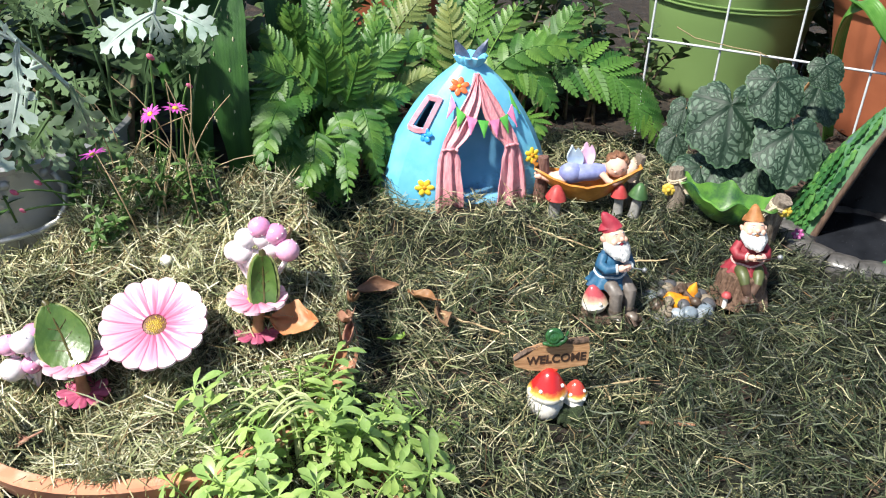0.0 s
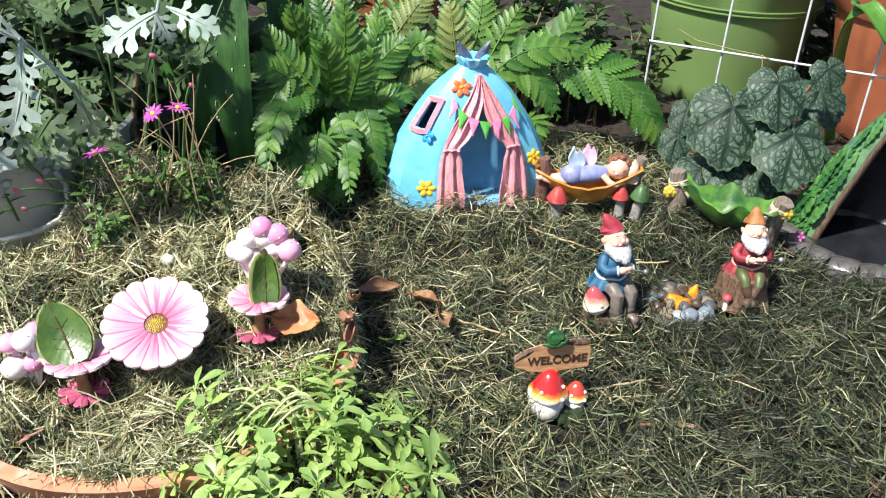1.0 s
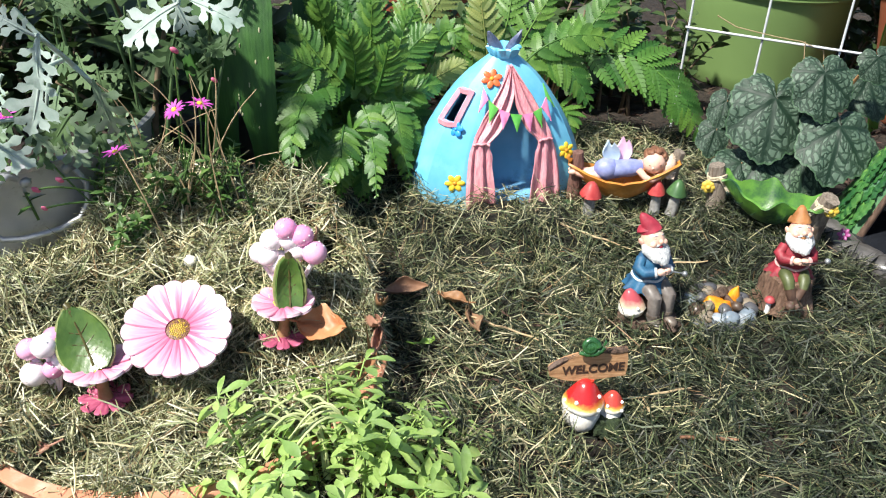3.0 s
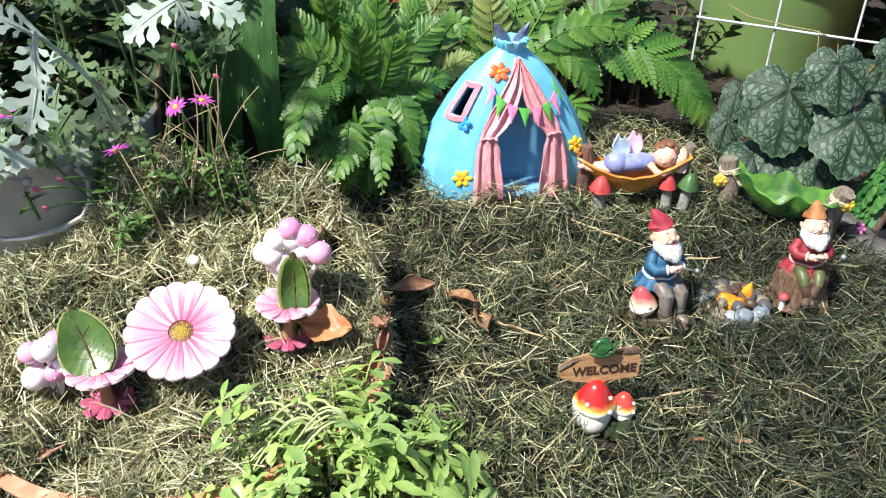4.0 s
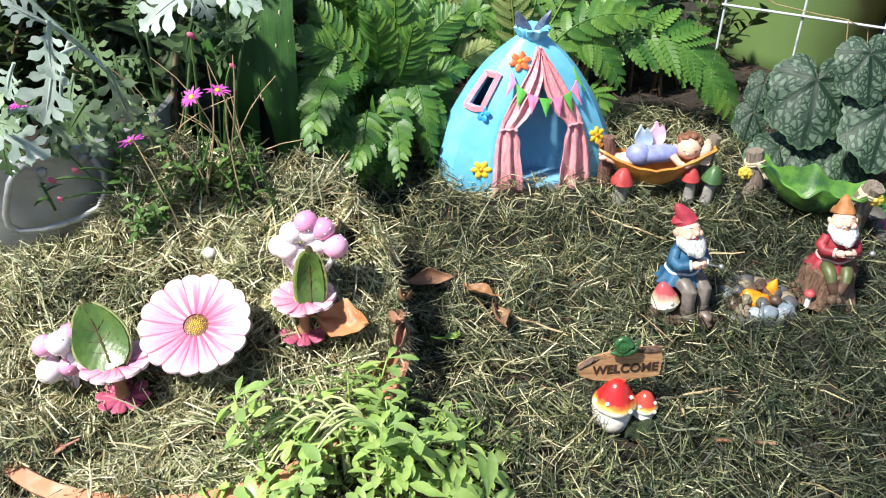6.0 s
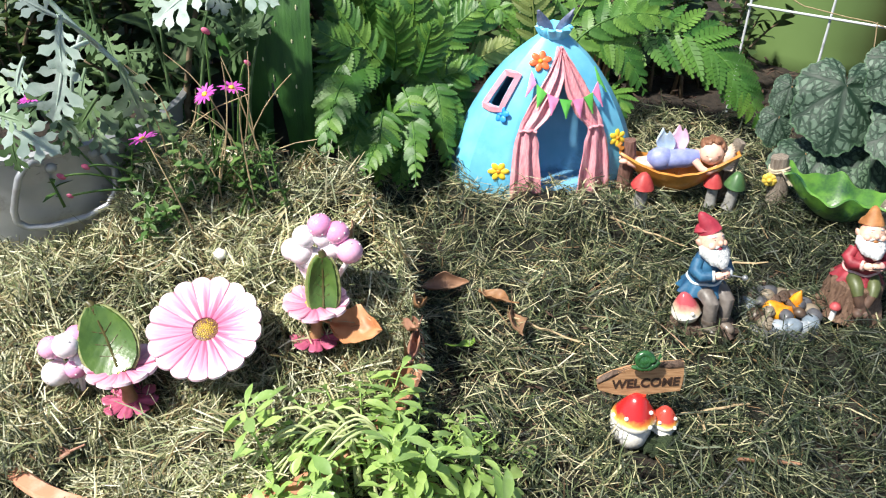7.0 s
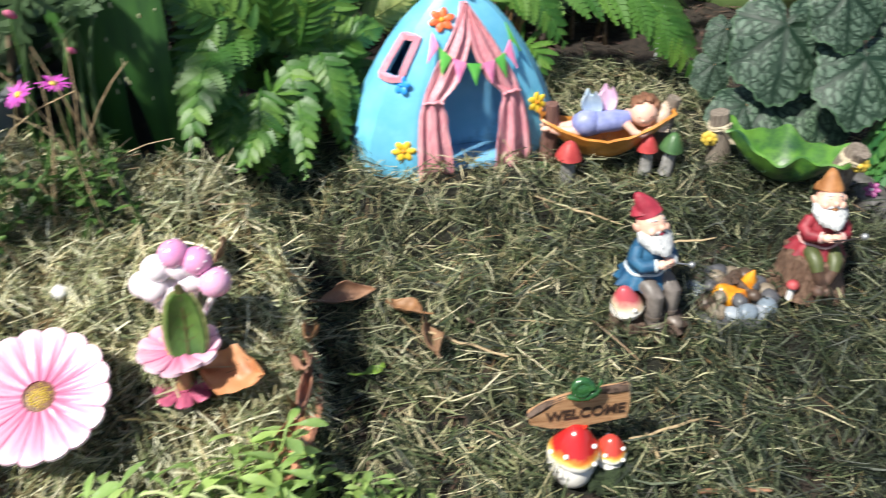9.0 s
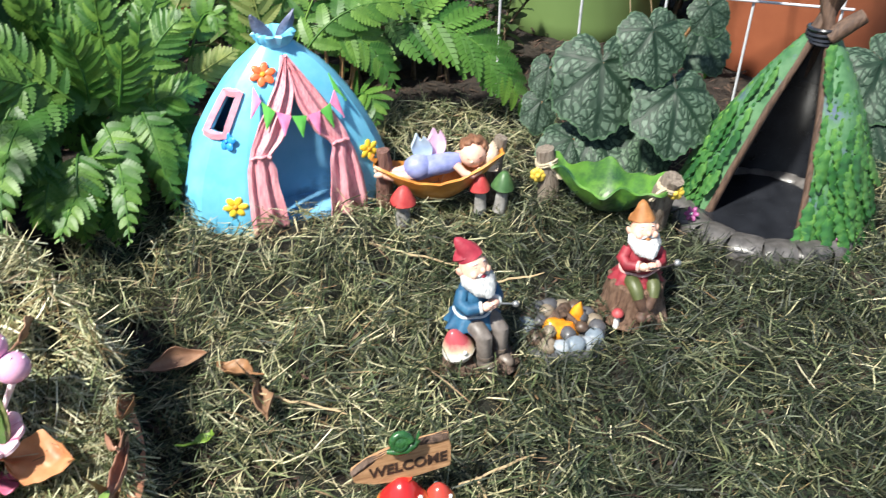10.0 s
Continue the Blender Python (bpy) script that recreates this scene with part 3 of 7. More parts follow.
# ---- flower table and chairs in the hay heap ----
def petal_material(name, r0, r1, n_petals):
    """Glazed petal: pink near the heart, streaked outwards to a pale rim."""
    m, t, n, l, b = nodes_of(name)
    tc, sp, mr = n.new("ShaderNodeTexCoord"), n.new("ShaderNodeSeparateXYZ"), n.new("ShaderNodeMapRange")
    l.new(tc.outputs["Object"], sp.inputs[0])
    mr.inputs["From Min"].default_value, mr.inputs["From Max"].default_value = r0 * MM, r1 * MM
    l.new(sp.outputs[0], mr.inputs[0])
    streak = noise_node(t, 420, 4.0, 0.6, stretch=(0.14, 1.6, 1.0))
    info = n.new("ShaderNodeObjectInfo")
    ad, ad2 = n.new("ShaderNodeMath"), n.new("ShaderNodeMath")
    for node, k in ((ad, 0.75), (ad2, 0.16)):
        node.operation = "MULTIPLY_ADD"
        node.inputs[1].default_value = k
    l.new(streak.outputs[0], ad.inputs[0])
    l.new(mr.outputs[0], ad.inputs[2])
    l.new(info.outputs["Random"], ad2.inputs[0])
    l.new(ad.outputs[0], ad2.inputs[2])
    half = n.new("ShaderNodeMath")
    half.operation = "MULTIPLY"
    half.inputs[1].default_value = 0.52
    l.new(ad2.outputs[0], half.inputs[0])
    col = ramp_node(t, half.outputs[0], ((0.18, (0.46, 0.09, 0.2)), (0.45, (0.64, 0.27, 0.39)), (0.66, (0.76, 0.46, 0.56)), (0.84, (0.84, 0.7, 0.75)))).outputs[0]
    # deeper pink glaze gathered along the seams
    ratio, flat, seam = n.new("ShaderNodeMath"), n.new("ShaderNodeMath"), n.new("ShaderNodeMapRange")
    ratio.operation, flat.operation, seam.interpolation_type = "DIVIDE", "ABSOLUTE", "SMOOTHSTEP"
    l.new(sp.outputs[1], ratio.inputs[0])
    l.new(sp.outputs[0], ratio.inputs[1])
    l.new(ratio.outputs[0], flat.inputs[0])
    l.new(flat.outputs[0], seam.inputs[0])
    edge = math.tan(math.pi / n_petals)
    seam.inputs["From Min"].default_value, seam.inputs["From Max"].default_value = edge * 0.84, edge * 1.02
    seam.inputs["To Max"].default_value = 0.62
    col = mix_node(t, col, (0.46, 0.06, 0.17), seam.outputs[0])
    l.new(col, b.inputs["Base Color"])
    b.inputs["Roughness"].default_value, b.inputs["Coat Weight"].default_value = 0.38, 0.2
    bump_on(t, b, streak.outputs[0], 0.4, 0.0006)
    return m


table_petal = petal_material("table_petal", 7, 30.5, 17)
seat_petal = petal_material("seat_petal", 5, 19, 11)
pink_petal = surface("pink_petal", (0.56, 0.13, 0.27), (0.76, 0.36, 0.49), 150, 0.35, 0.4, 700, stretch=(0.35, 2.2, 1.0), grime=(0.84, 0.58, 0.66), cover=0.62, grime_scale=60, coat=0.15)
deep_pink = surface("deep_pink", (0.34, 0.06, 0.13), (0.54, 0.13, 0.22), 90, 0.4, 0.3, 700, coat=0.1)
heart_yellow = surface("heart_yellow", (0.45, 0.28, 0.02), (0.8, 0.62, 0.06), 500, 0.5, 0.6, 900, dist=0.001)
heart_dark = surface("heart_dark", (0.13, 0.06, 0.03), (0.3, 0.15, 0.06), 500, 0.5, 0.5)
heart_ring = surface("heart_ring", (0.12, 0.035, 0.03), (0.42, 0.22, 0.16), 700, 0.5, 0.5)
stem_brown = surface("stem_brown", (0.26, 0.13, 0.055), (0.42, 0.24, 0.12), 160, 0.5, 0.5, 900)
leaf_glaze = surface("leaf_glaze", (0.035, 0.085, 0.014), (0.085, 0.155, 0.028), 110, 0.36, 0.5, 500, coat=0.25)
edge_tan = surface("edge_tan", (0.16, 0.2, 0.06), (0.3, 0.3, 0.12), 300, 0.4, 0.2)
leaf_vein = surface("leaf_vein", (0.05, 0.05, 0.012), (0.1, 0.08, 0.025), 160, 0.4, 0.3)
ball_pink = surface("ball_pink", (0.76, 0.26, 0.5), (0.86, 0.46, 0.64), 40, 0.25, 0.15, 500, coat=0.4)
ball_white = surface("ball_white", (0.88, 0.72, 0.78), (0.93, 0.85, 0.88), 60, 0.25, 0.15, 500, coat=0.4)
dot_white = surface("dot_white", (0.8, 0.78, 0.74), (0.88, 0.87, 0.85), 200, 0.35, 0.2)


def petal_mesh(r0, r1, wide, cup, n=0, groove=0.35, material=None):
    """One rounded petal along +x from r0 to r1, wide at its outer part; of a ring of n, it fills its sector."""
    bm = bmesh.new()
    def f(u, v):
        w = wide * (0.42 + 0.58 * v ** 0.8) * math.sqrt(max(0.03, 1 - max(0.0, (v - 0.66) / 0.34) ** 2.4))
        x = lerp(r0, r1, v)
        if n:
            x = lerp(r0, r1 - 2.6 * abs(2 * u - 1) ** 2.3, v)
            w = 1.01 * x * math.tan(math.pi / n)
        y = (u - 0.5) * 2 * w
        z = cup * (v - 0.15) ** 2 + 1.1 * (1 - (2 * u - 1) ** 2) + groove * math.cos(u * 14) * math.sin(math.pi * v)
        return Vector((x, y, z))
    sheet(bm, f, 10, 0, thick=1.5, vs=[0, 0.15, 0.3, 0.45, 0.6, 0.72, 0.79, 0.85, 0.9, 0.94, 0.965, 0.985, 1.0])
    return mesh_of("petal", bm, material or pink_petal, 60)


def ring_of_petals(parent, mesh, n, m, tiltvar=3.0, seed=0):
    rng = random.Random(seed)
    for k in range(n):
        part("petal", mesh, None, parent, at=m @ mm(0, 0, 0, rng.uniform(-2, 2), rng.uniform(-tiltvar, tiltvar), 360 * k / n + rng.uniform(-0.8, 0.8)))


def flower_table(m):
    t = thing("flower_table", m, "large pink ceramic daisy dish tilted on the hay", "flower dish")
    ring_of_petals(t, petal_mesh(7, 31.2, 6.2, 4.5, 17, 0.25, material=table_petal), 17, mm(0, 0, 4), 1.2, 4)
    bm = bmesh.new()
    lathe(bm, [(0.1, 3.4), (24, 5.5), (25, 4.5), (14, 0), (8, -6), (7, -22), (0.1, -22)], 36)
    part("dish", bm, pink_petal, t)
    bm = bmesh.new()
    blob(bm, (0, 0, 4.4), (8.4, 8.4, 2.2), None, 28, 12)
    heart = part("flower_centre", bm, heart_dark, t, "brown and yellow flower centre")
    bm = bmesh.new()
    rng = random.Random(3)
    rim = bmesh.new()
    for k in range(150):
        a, r = k * 2.39996, 7.9 * math.sqrt((k + 0.5) / 150)
        z = 4.4 + 2.1 * math.sqrt(max(0.0, 1 - (r / 8.5) ** 2))
        outer = r + rng.uniform(-1.2, 1.2) > 4.9
        blob(rim if outer else bm, (r * math.cos(a), r * math.sin(a), z + 0.15), rng.uniform(0.3, 0.45) if outer else rng.uniform(0.42, 0.62), None, 6, 4)
    part("seed_disc", bm, heart_yellow, heart)
    part("seed_ring", rim, heart_ring, heart, "dotted brown and pink ring of seeds")
    return t


def flower_chair(m, label, back, wide, half, root, balls):
    ch = thing("flower_chair", m, label, "toy chair", "flower chairs beside the flower table")
    bm = bmesh.new()
    lathe(bm, [(0.1, -1), (4, -1), (4.6, 0.5), (5.2, 2), (0.1, 3)], 16)
    base = part("base", bm, deep_pink, ch, "deep pink flower-shaped foot")
    foot = petal_mesh(3, 15, 4.6, 1.0)
    for k in range(8):
        ob = part("petal", foot, None, base, at=mm(0, 0, 0.5, 0, 0, 45 * k + 10))
        ob.material_slots[0].link = "OBJECT"
        ob.material_slots[0].material = deep_pink
    bm = bmesh.new()
    tube(bm, [(0, 0, 1), (-0.6, 0.5, 7), (-1.0, 1.2, 13), (-1.2, 1.6, 20)], [4.6, 3.2, 3.4, 5.5], 12, 0, 0.1)
    part("stem", bm, stem_brown, ch, "brown stem")
    bm = bmesh.new()
    lathe(bm, [(0.1, 18.5), (9, 20), (12, 21.5), (0.1, 22.5)], 24, Matrix.Translation((-1, 1, 0)))
    seat = part("seat", bm, pink_petal, ch, "pink flower seat")
    ring_of_petals(seat, petal_mesh(5, 19, 5.0, 3.0, 11, 0.25, material=seat_petal), 11, mm(-1, 1, 21.5), 2.5, 6)
    bm = bmesh.new()
    blob(bm, (-1, -0.5, 23.4), (5, 5, 2), None, 14, 8, 0, 0.12, 0.2)
    part("flower_centre", bm, heart_yellow, seat)
    # leaf backrest, cupped
    back = Vector(back).normalized()
    wide = (Vector(wide) - back * Vector(wide).dot(back)).normalized()
    face = wide.cross(back).normalized()
    bm = bmesh.new()
    def leaf(u, v):
        w = half * max(0.04, math.sin(math.pi * (0.05 + 0.92 * v) ** 0.8)) ** (0.6 if half > 12 else 0.38)
        a = (u - 0.5) * 2
        dip = 3.8 * (1 - a * a) * math.sin(math.pi * v) + 0.35 * math.cos(v * 40 + abs(a) * 13)
        return Vector(root) + back * ((39 if half > 12 else 33) * v) + wide * (a * w) - face * dip
    sheet(bm, leaf, 14, 18, thick=2.2)
    rest = part("backrest", bm, leaf_glaze, ch, "glazed green leaf backrest")
    bm = bmesh.new()
    tube(bm, [leaf(0.5, v / 10) + face * 2.1 for v in range(1, 11)], [0.75] * 6 + [0.6, 0.5, 0.4, 0.3], 6)
    tube(bm, [leaf(0.5, 0.95), leaf(0.5, 1.0) + back * 1.5, leaf(0.5, 1.0) + back * 3 - wide], [3.0, 2.2, 1.7], 8)
    for v in (0.25, 0.42, 0.6):
        for s in (-1, 1):
            tube(bm, [leaf(0.5 + s * 0.3 * k / 4, v + 0.12 * k / 4) + face * 2.1 for k in range(5)], [0.4, 0.4, 0.35, 0.3, 0.2], 5)
    part("vein", bm, leaf_vein, rest)
    bm = bmesh.new()
    tube(bm, [leaf(0.0, k / 16) for k in range(17)] + [leaf(1.0, k / 16) for k in range(15, -1, -1)], 1.0, 6)
    part("leaf_edge", bm, edge_tan, rest, "worn paler leaf edge")
    # spotted mushrooms beside the seat
    rng = random.Random(8)
    for x, y, z, r, mt in balls:
        bm = bmesh.new()
        r *= 1.17
        blob(bm, (x, y, z), (r, r, r * 0.93), None, 18, 12)
        cap = part("mushroom", bm, mt, ch, "glossy pale pink spotted mushroom")
        bm = bmesh.new()
        for k in range(9 if mt is ball_pink else 3):
            d = Vector((rng.gauss(0, 1), rng.gauss(0, 1), rng.gauss(0.4, 0.8))).normalized()
            blob(bm, Vector((x, y, z)) + d * r * 0.97, 0.55, None, 6, 4)
        part("speckle", bm, dot_white, cap)
        bm = bmesh.new()
        cx, cy = balls[0][0] * 0.35 + balls[-1][0] * 0.65, balls[0][1] * 0.35 + balls[-1][1] * 0.65
        tube(bm, [(x, y, z - r * 0.6), (lerp(x, cx, 0.6), lerp(y, cy, 0.6), z * 0.5), (cx, cy, 0)], [1.8, 1.3, 1.3], 8)
        part("stalk", bm, ball_white, cap)
    return ch


flower_table(pose(-0.170, -0.1865, 0.043, 27, 3, 4))
flower_chair(pose(-0.206, -0.2155, 0.0155, 0, 0, 0), "pink flower chair with a broad green leaf back, set in hay", (-0.5, 0.5, 0.68), (0.98, 0.1, -0.12), 14.8, (0.0, -3.5, 22.5),
             ((-40, 3, 30, 5.6, ball_pink), (-30, 2, 33.5, 6.2, ball_white), (-27, 8, 36, 5.0, ball_pink), (-38, -1, 16, 6.4, ball_white), (-28, 2, 18, 5.0, ball_pink), (-23, 6, 22, 6.0, ball_white)))
flower_chair(pose(-0.115, -0.165, 0.030, 0, 0, -88), "pink flower chair turned sideways with mushrooms behind, set in hay", (-0.3, -0.04, 0.95), (-0.15, 0.97, -0.1), 9.0, (3.0, 6.0, 20.5),
             ((-19, -14.5, 47, 6.0, ball_white), (-19, -7.5, 56, 6.0, ball_white), (-19, 1.5, 64, 6.0, ball_pink), (-20, 3.5, 57, 6.2, ball_white), (-19, 11, 60, 6.0, ball_pink), (-15, 18.5, 51, 6.4, ball_pink), (-16, -9.5, 47, 6.0, ball_white), (-18, -4, 42, 6.4, ball_white), (-19, 8, 50, 6.0, ball_white)))

# ---- welcome sign, gnomes and camp fire ----
wood_plank = surface("wood_plank", (0.3, 0.15, 0.07), (0.5, 0.29, 0.15), 220, 0.5, 0.6, 1200, stretch=(0.35, 2.0, 3.0), grime=(0.2, 0.09, 0.04))
log_dark = surface("log_dark", (0.05, 0.03, 0.02), (0.16, 0.1, 0.07), 260, 0.75, 1.0, 1200, stretch=(2, 2, 0.4), grime=(0.28, 0.2, 0.16), dist=0.002)
burnt = surface("burnt_letter", (0.025, 0.012, 0.008), (0.06, 0.03, 0.018), 400, 0.6, 0.3)
snail_green = surface("snail_green", (0.012, 0.055, 0.016), (0.035, 0.13, 0.035), 250, 0.25, 0.4, 700, coat=0.4)
cap_red = surface("cap_red", (0.62, 0.025, 0.015), (0.78, 0.06, 0.03), 60, 0.2, 0.15, 500, coat=0.5)
stalk_white = surface("stalk_white", (0.72, 0.68, 0.6), (0.86, 0.84, 0.8), 120, 0.35, 0.25, 600, coat=0.2)
moss = surface("moss", (0.01, 0.02, 0.008), (0.035, 0.055, 0.018), 420, 0.9, 1.0, 1500, dist=0.002)


def cap_material(name, top, rim, z0, z1, mids=((0.9, 0.62, 0.18), (0.85, 0.28, 0.05))):
    """Mushroom cap: red above, running through orange to a yellow-white rim, as the glaze was sprayed."""
    m, t, n, l, b = nodes_of(name)
    tc = n.new("ShaderNodeTexCoord")
    sp = n.new("ShaderNodeSeparateXYZ")
    l.new(tc.outputs["Object"], sp.inputs[0])
    ns = noise_node(t, 220, 3)
    mr = n.new("ShaderNodeMapRange")
    mr.inputs["From Min"].default_value, mr.inputs["From Max"].default_value = z0 * MM, z1 * MM
    l.new(sp.outputs[2], mr.inputs[0])
    ad = n.new("ShaderNodeMath")
    ad.operation = "MULTIPLY_ADD"
    ad.inputs[1].default_value = 0.3
    l.new(ns.outputs[0], ad.inputs[0])
    l.new(mr.outputs[0], ad.inputs[2])
    col = ramp_node(t, ad.outputs[0], ((0.26, rim), (0.36, mids[0]), (0.47, mids[1]), (0.62, top), (1.0, top))).outputs[0]
    l.new(col, b.inputs["Base Color"])
    b.inputs["Roughness"].default_value = 0.22
    b.inputs["Coat Weight"].default_value = 0.4
    bump_on(t, b, ns.outputs[0], 0.12, 0.0005)
    return m


cap_big = cap_material("cap_big", (0.5, 0.02, 0.02), (0.88, 0.83, 0.75), 14, 28.5)
cap_small = cap_material("cap_small", (0.58, 0.06, 0.04), (0.88, 0.83, 0.75), 10.4, 21.5)


def welcome_sign(m):
    sg = thing("welcome_sign", m, "small welcome sign on spotted red mushrooms with a green snail", "garden sign")
    bm = bmesh.new()
    blob(bm, (14, -2, -1), (14, 12, 8), None, 28, 14, 0, 0.4, 0.3)
    part("base", bm, moss, sg, "dark mossy green base")
    for x, y, s, mt, h in ((-3, -1, 0.9, cap_big, 29), (14.5, 1, 0.58, cap_small, 22)):
        bm = bmesh.new()
        lathe(bm, [(8.0 * s, -3), (11.4 * s, 1), (12.6 * s, h * 0.18), (11.8 * s, h * 0.36), (10.0 * s, h * 0.45), (3, h * 0.5)], 20, Matrix.Translation((x, y, 0)), 0, lambda a, z: 1 + 0.06 * math.sin(a * 3))
        part("stalk", bm, stalk_white, sg, "white mushroom stalk")
        bm = bmesh.new()
        z0 = h * 0.42
        lathe(bm, [(3 * s, z0 + 2), (8 * s, z0 + 0.5), (12.4 * s, z0 + 0.4), (13.8 * s, z0 + 2.2), (13.4 * s, z0 + 5 * s), (10.9 * s, z0 + 9.5 * s), (8.2 * s, z0 + 14 * s), (5.4 * s, z0 + 18.0 * s), (2.6 * s, z0 + 20.2 * s), (0.1, z0 + 20.8 * s)], 28, Matrix.Translation((x, y, 0)), 0, lambda a, z: 1 + 0.03 * math.sin(a * 4 + 1))
        cap = part("cap", bm, mt, sg, "glossy red mushroom cap with a yellow rim")
        for az_, zz in ((-2.15, 9), (-0.5, 11), (-0.9, 4.5), (-2.9, 6), (1.6, 11)):
            bm = bmesh.new()
            rr = table(((4, 13.6), (5, 13.4), (9.5, 10.9), (14, 8.2), (18, 5.4)), zz) * s
            blob(bm, (x + rr * math.cos(az_), y + rr * math.sin(az_), z0 + zz * s), 1.35 * (0.6 + 0.4 * s), None, 8, 6)
            part("spot", bm, dot_white, cap)
    # arrow board
    bt = mm(0.5, -1, 4.5, -8, -4, 2) @ Matrix.Scale(0.87, 4)
    board = [(-26, 32), (-27, 39.5), (-17.5, 44.8), (-8, 48), (8, 50), (25.5, 51.6), (25.8, 44), (25.2, 36), (24.8, 30.6), (6, 29), (-6, 27.2), (-16, 29.2)]
    bm = bmesh.new()
    slab(bm, board, 4.5, None)
    bmesh.ops.bevel(bm, geom=bm.edges[:], offset=0.7, segments=2, affect="EDGES")
    plank = part("board", bm, wood_plank, sg, "brown wooden arrow board", sharp=35, at=bt)
    bm = bmesh.new()
    tube(bm, [(-2, 0.5, 22), (-1, 0.8, 30)], [3.4, 3.0], 10)
    part("post", bm, cap_red, sg)
    words = bpy.data.curves.new("lettering", "FONT")
    words.body, words.size, words.extrude, words.align_x, words.offset = "WELCOME", 8.4 * MM, 0.35 * MM, "CENTER", 0.26 * MM
    words.space_character, words.shear = 1.02, 0.12
    tmp = bpy.data.objects.new("lettering", words)
    scene.collection.objects.link(tmp)
    bpy.context.view_layer.update()
    me = bpy.data.meshes.new_from_object(tmp)
    bpy.data.objects.remove(tmp)
    me.materials.clear()
    me.materials.append(burnt)
    ob = part("lettering", me, None, plank, "dark burnt capital letters", at=mm(2.6, -2.35, 34.6, 90, -2.5, 0))
    # strip of rough bark left along the upper edge
    bm = bmesh.new()
    tube(bm, [(-26.4, -1.0, 37.4), (-22, -1.0, 40.8), (-17, -1.0, 43.6), (-11, -1.0, 45.6)], [1.6, 2.1, 2.0, 1.3], 9, 0, 0.5, 3)
    tube(bm, [(-11, -0.8, 45.8), (-2, -0.6, 47.8), (8, -0.6, 48.8), (17, -0.8, 49.4), (25, -0.8, 50)], [1.4, 1.6, 1.9, 2.3, 2.1], 9, 0, 0.5, 5)
    part("bark_edge", bm, log_dark, plank, "dark rough bark edge")
    # snail
    bm = bmesh.new()
    spiral = [Vector((0, 0, 0)) + Vector((math.cos(a) * (6.2 - a * 0.42), -1.2 * (a / 12), math.sin(a) * (6.2 - a * 0.42))) for a in [k * 0.42 for k in range(32)]]
    tube(bm, spiral, [3.0 - 1.8 * k / 31 for k in range(32)], 10)
    blob(bm, (0, 0.6, 0), (7.2, 3.6, 6.8), None, 18, 12)
    snail_at = mm(-3.0, 0, 53.6, -18, 0, 0) @ Matrix.Scale(0.7, 4)
    shell = part("snail_shell", bm, snail_green, sg, "glossy green spiral snail shell", at=snail_at)
    bm = bmesh.new()
    tube(bm, [(-9, 1, -6), (-3, 1, -6.4), (4, 1, -6), (9, 1, -3.5), (11, 0.8, 0)], [1.2, 3, 3, 2.4, 2.2], 10)
    for s in (-1, 1):
        tube(bm, [(10.5, 0.8 + s * 0.8, 1), (12.5, 0.8 + s * 1.8, 5)], [0.6, 0.7], 6)
    part("snail_body", bm, snail_green, shell)
    return sg


welcome_sign(pose(0.069, -0.186, -0.001, 0, 0, 3))

skin = surface("skin_paint", (0.74, 0.42, 0.31), (0.84, 0.55, 0.43), 140, 0.45, 0.2, 600, grime=(0.78, 0.26, 0.2), cover=0.6, grime_scale=120)
beard_white = surface("beard_white", (0.42, 0.43, 0.44), (0.72, 0.72, 0.71), 350, 0.6, 0.9, 1200, stretch=(1, 1, 0.3), dist=0.0012)
hat_red = surface("hat_red", (0.24, 0.012, 0.03), (0.44, 0.045, 0.07), 130, 0.55, 0.7, 700, grime=(0.5, 0.1, 0.11), cover=0.62)
coat_blue = surface("coat_blue", (0.008, 0.05, 0.12), (0.03, 0.13, 0.24), 130, 0.55, 0.9, 700, grime=(0.06, 0.2, 0.32), cover=0.62)
trim_white = surface("trim_white", (0.5, 0.55, 0.58), (0.7, 0.74, 0.76), 300, 0.5, 0.4)
boots_dark = surface("boots_dark", (0.07, 0.055, 0.045), (0.2, 0.16, 0.13), 160, 0.4, 0.5, 800, coat=0.2)
trim_pink = surface("trim_pink", (0.55, 0.3, 0.28), (0.7, 0.46, 0.42), 300, 0.5, 0.4)
boot_brown = surface("boot_brown", (0.055, 0.03, 0.022), (0.14, 0.08, 0.055), 200, 0.6, 0.8, 900)
toad_dull = surface("toad_dull", (0.3, 0.03, 0.04), (0.46, 0.09, 0.09), 160, 0.5, 0.4)
hat_orange = surface("hat_orange", (0.26, 0.1, 0.028), (0.46, 0.2, 0.065), 130, 0.6, 0.8, 700, grime=(0.16, 0.06, 0.02), cover=0.66)
coat_red = surface("coat_red", (0.14, 0.008, 0.015), (0.32, 0.03, 0.045), 130, 0.55, 0.9, 700, grime=(0.4, 0.08, 0.09), cover=0.63)
trousers_green = surface("trousers_green", (0.05, 0.062, 0.02), (0.1, 0.115, 0.04), 150, 0.45, 0.4)
stump_wood = surface("stump_wood", (0.08, 0.042, 0.026), (0.22, 0.13, 0.085), 240, 0.7, 1.0, 1100, stretch=(2.2, 2.2, 0.35), grime=(0.4, 0.27, 0.2), dist=0.002)
eye_dark = surface("eye_dark", (0.02, 0.015, 0.015), (0.04, 0.03, 0.03), 300, 0.3, 0.0)
cap_cream = surface("cap_cream", (0.66, 0.46, 0.24), (0.78, 0.74, 0.66), 90, 0.4, 0.3)
leg_grey = surface("leg_grey", (0.1, 0.085, 0.075), (0.22, 0.19, 0.17), 160, 0.45, 0.5, 800)
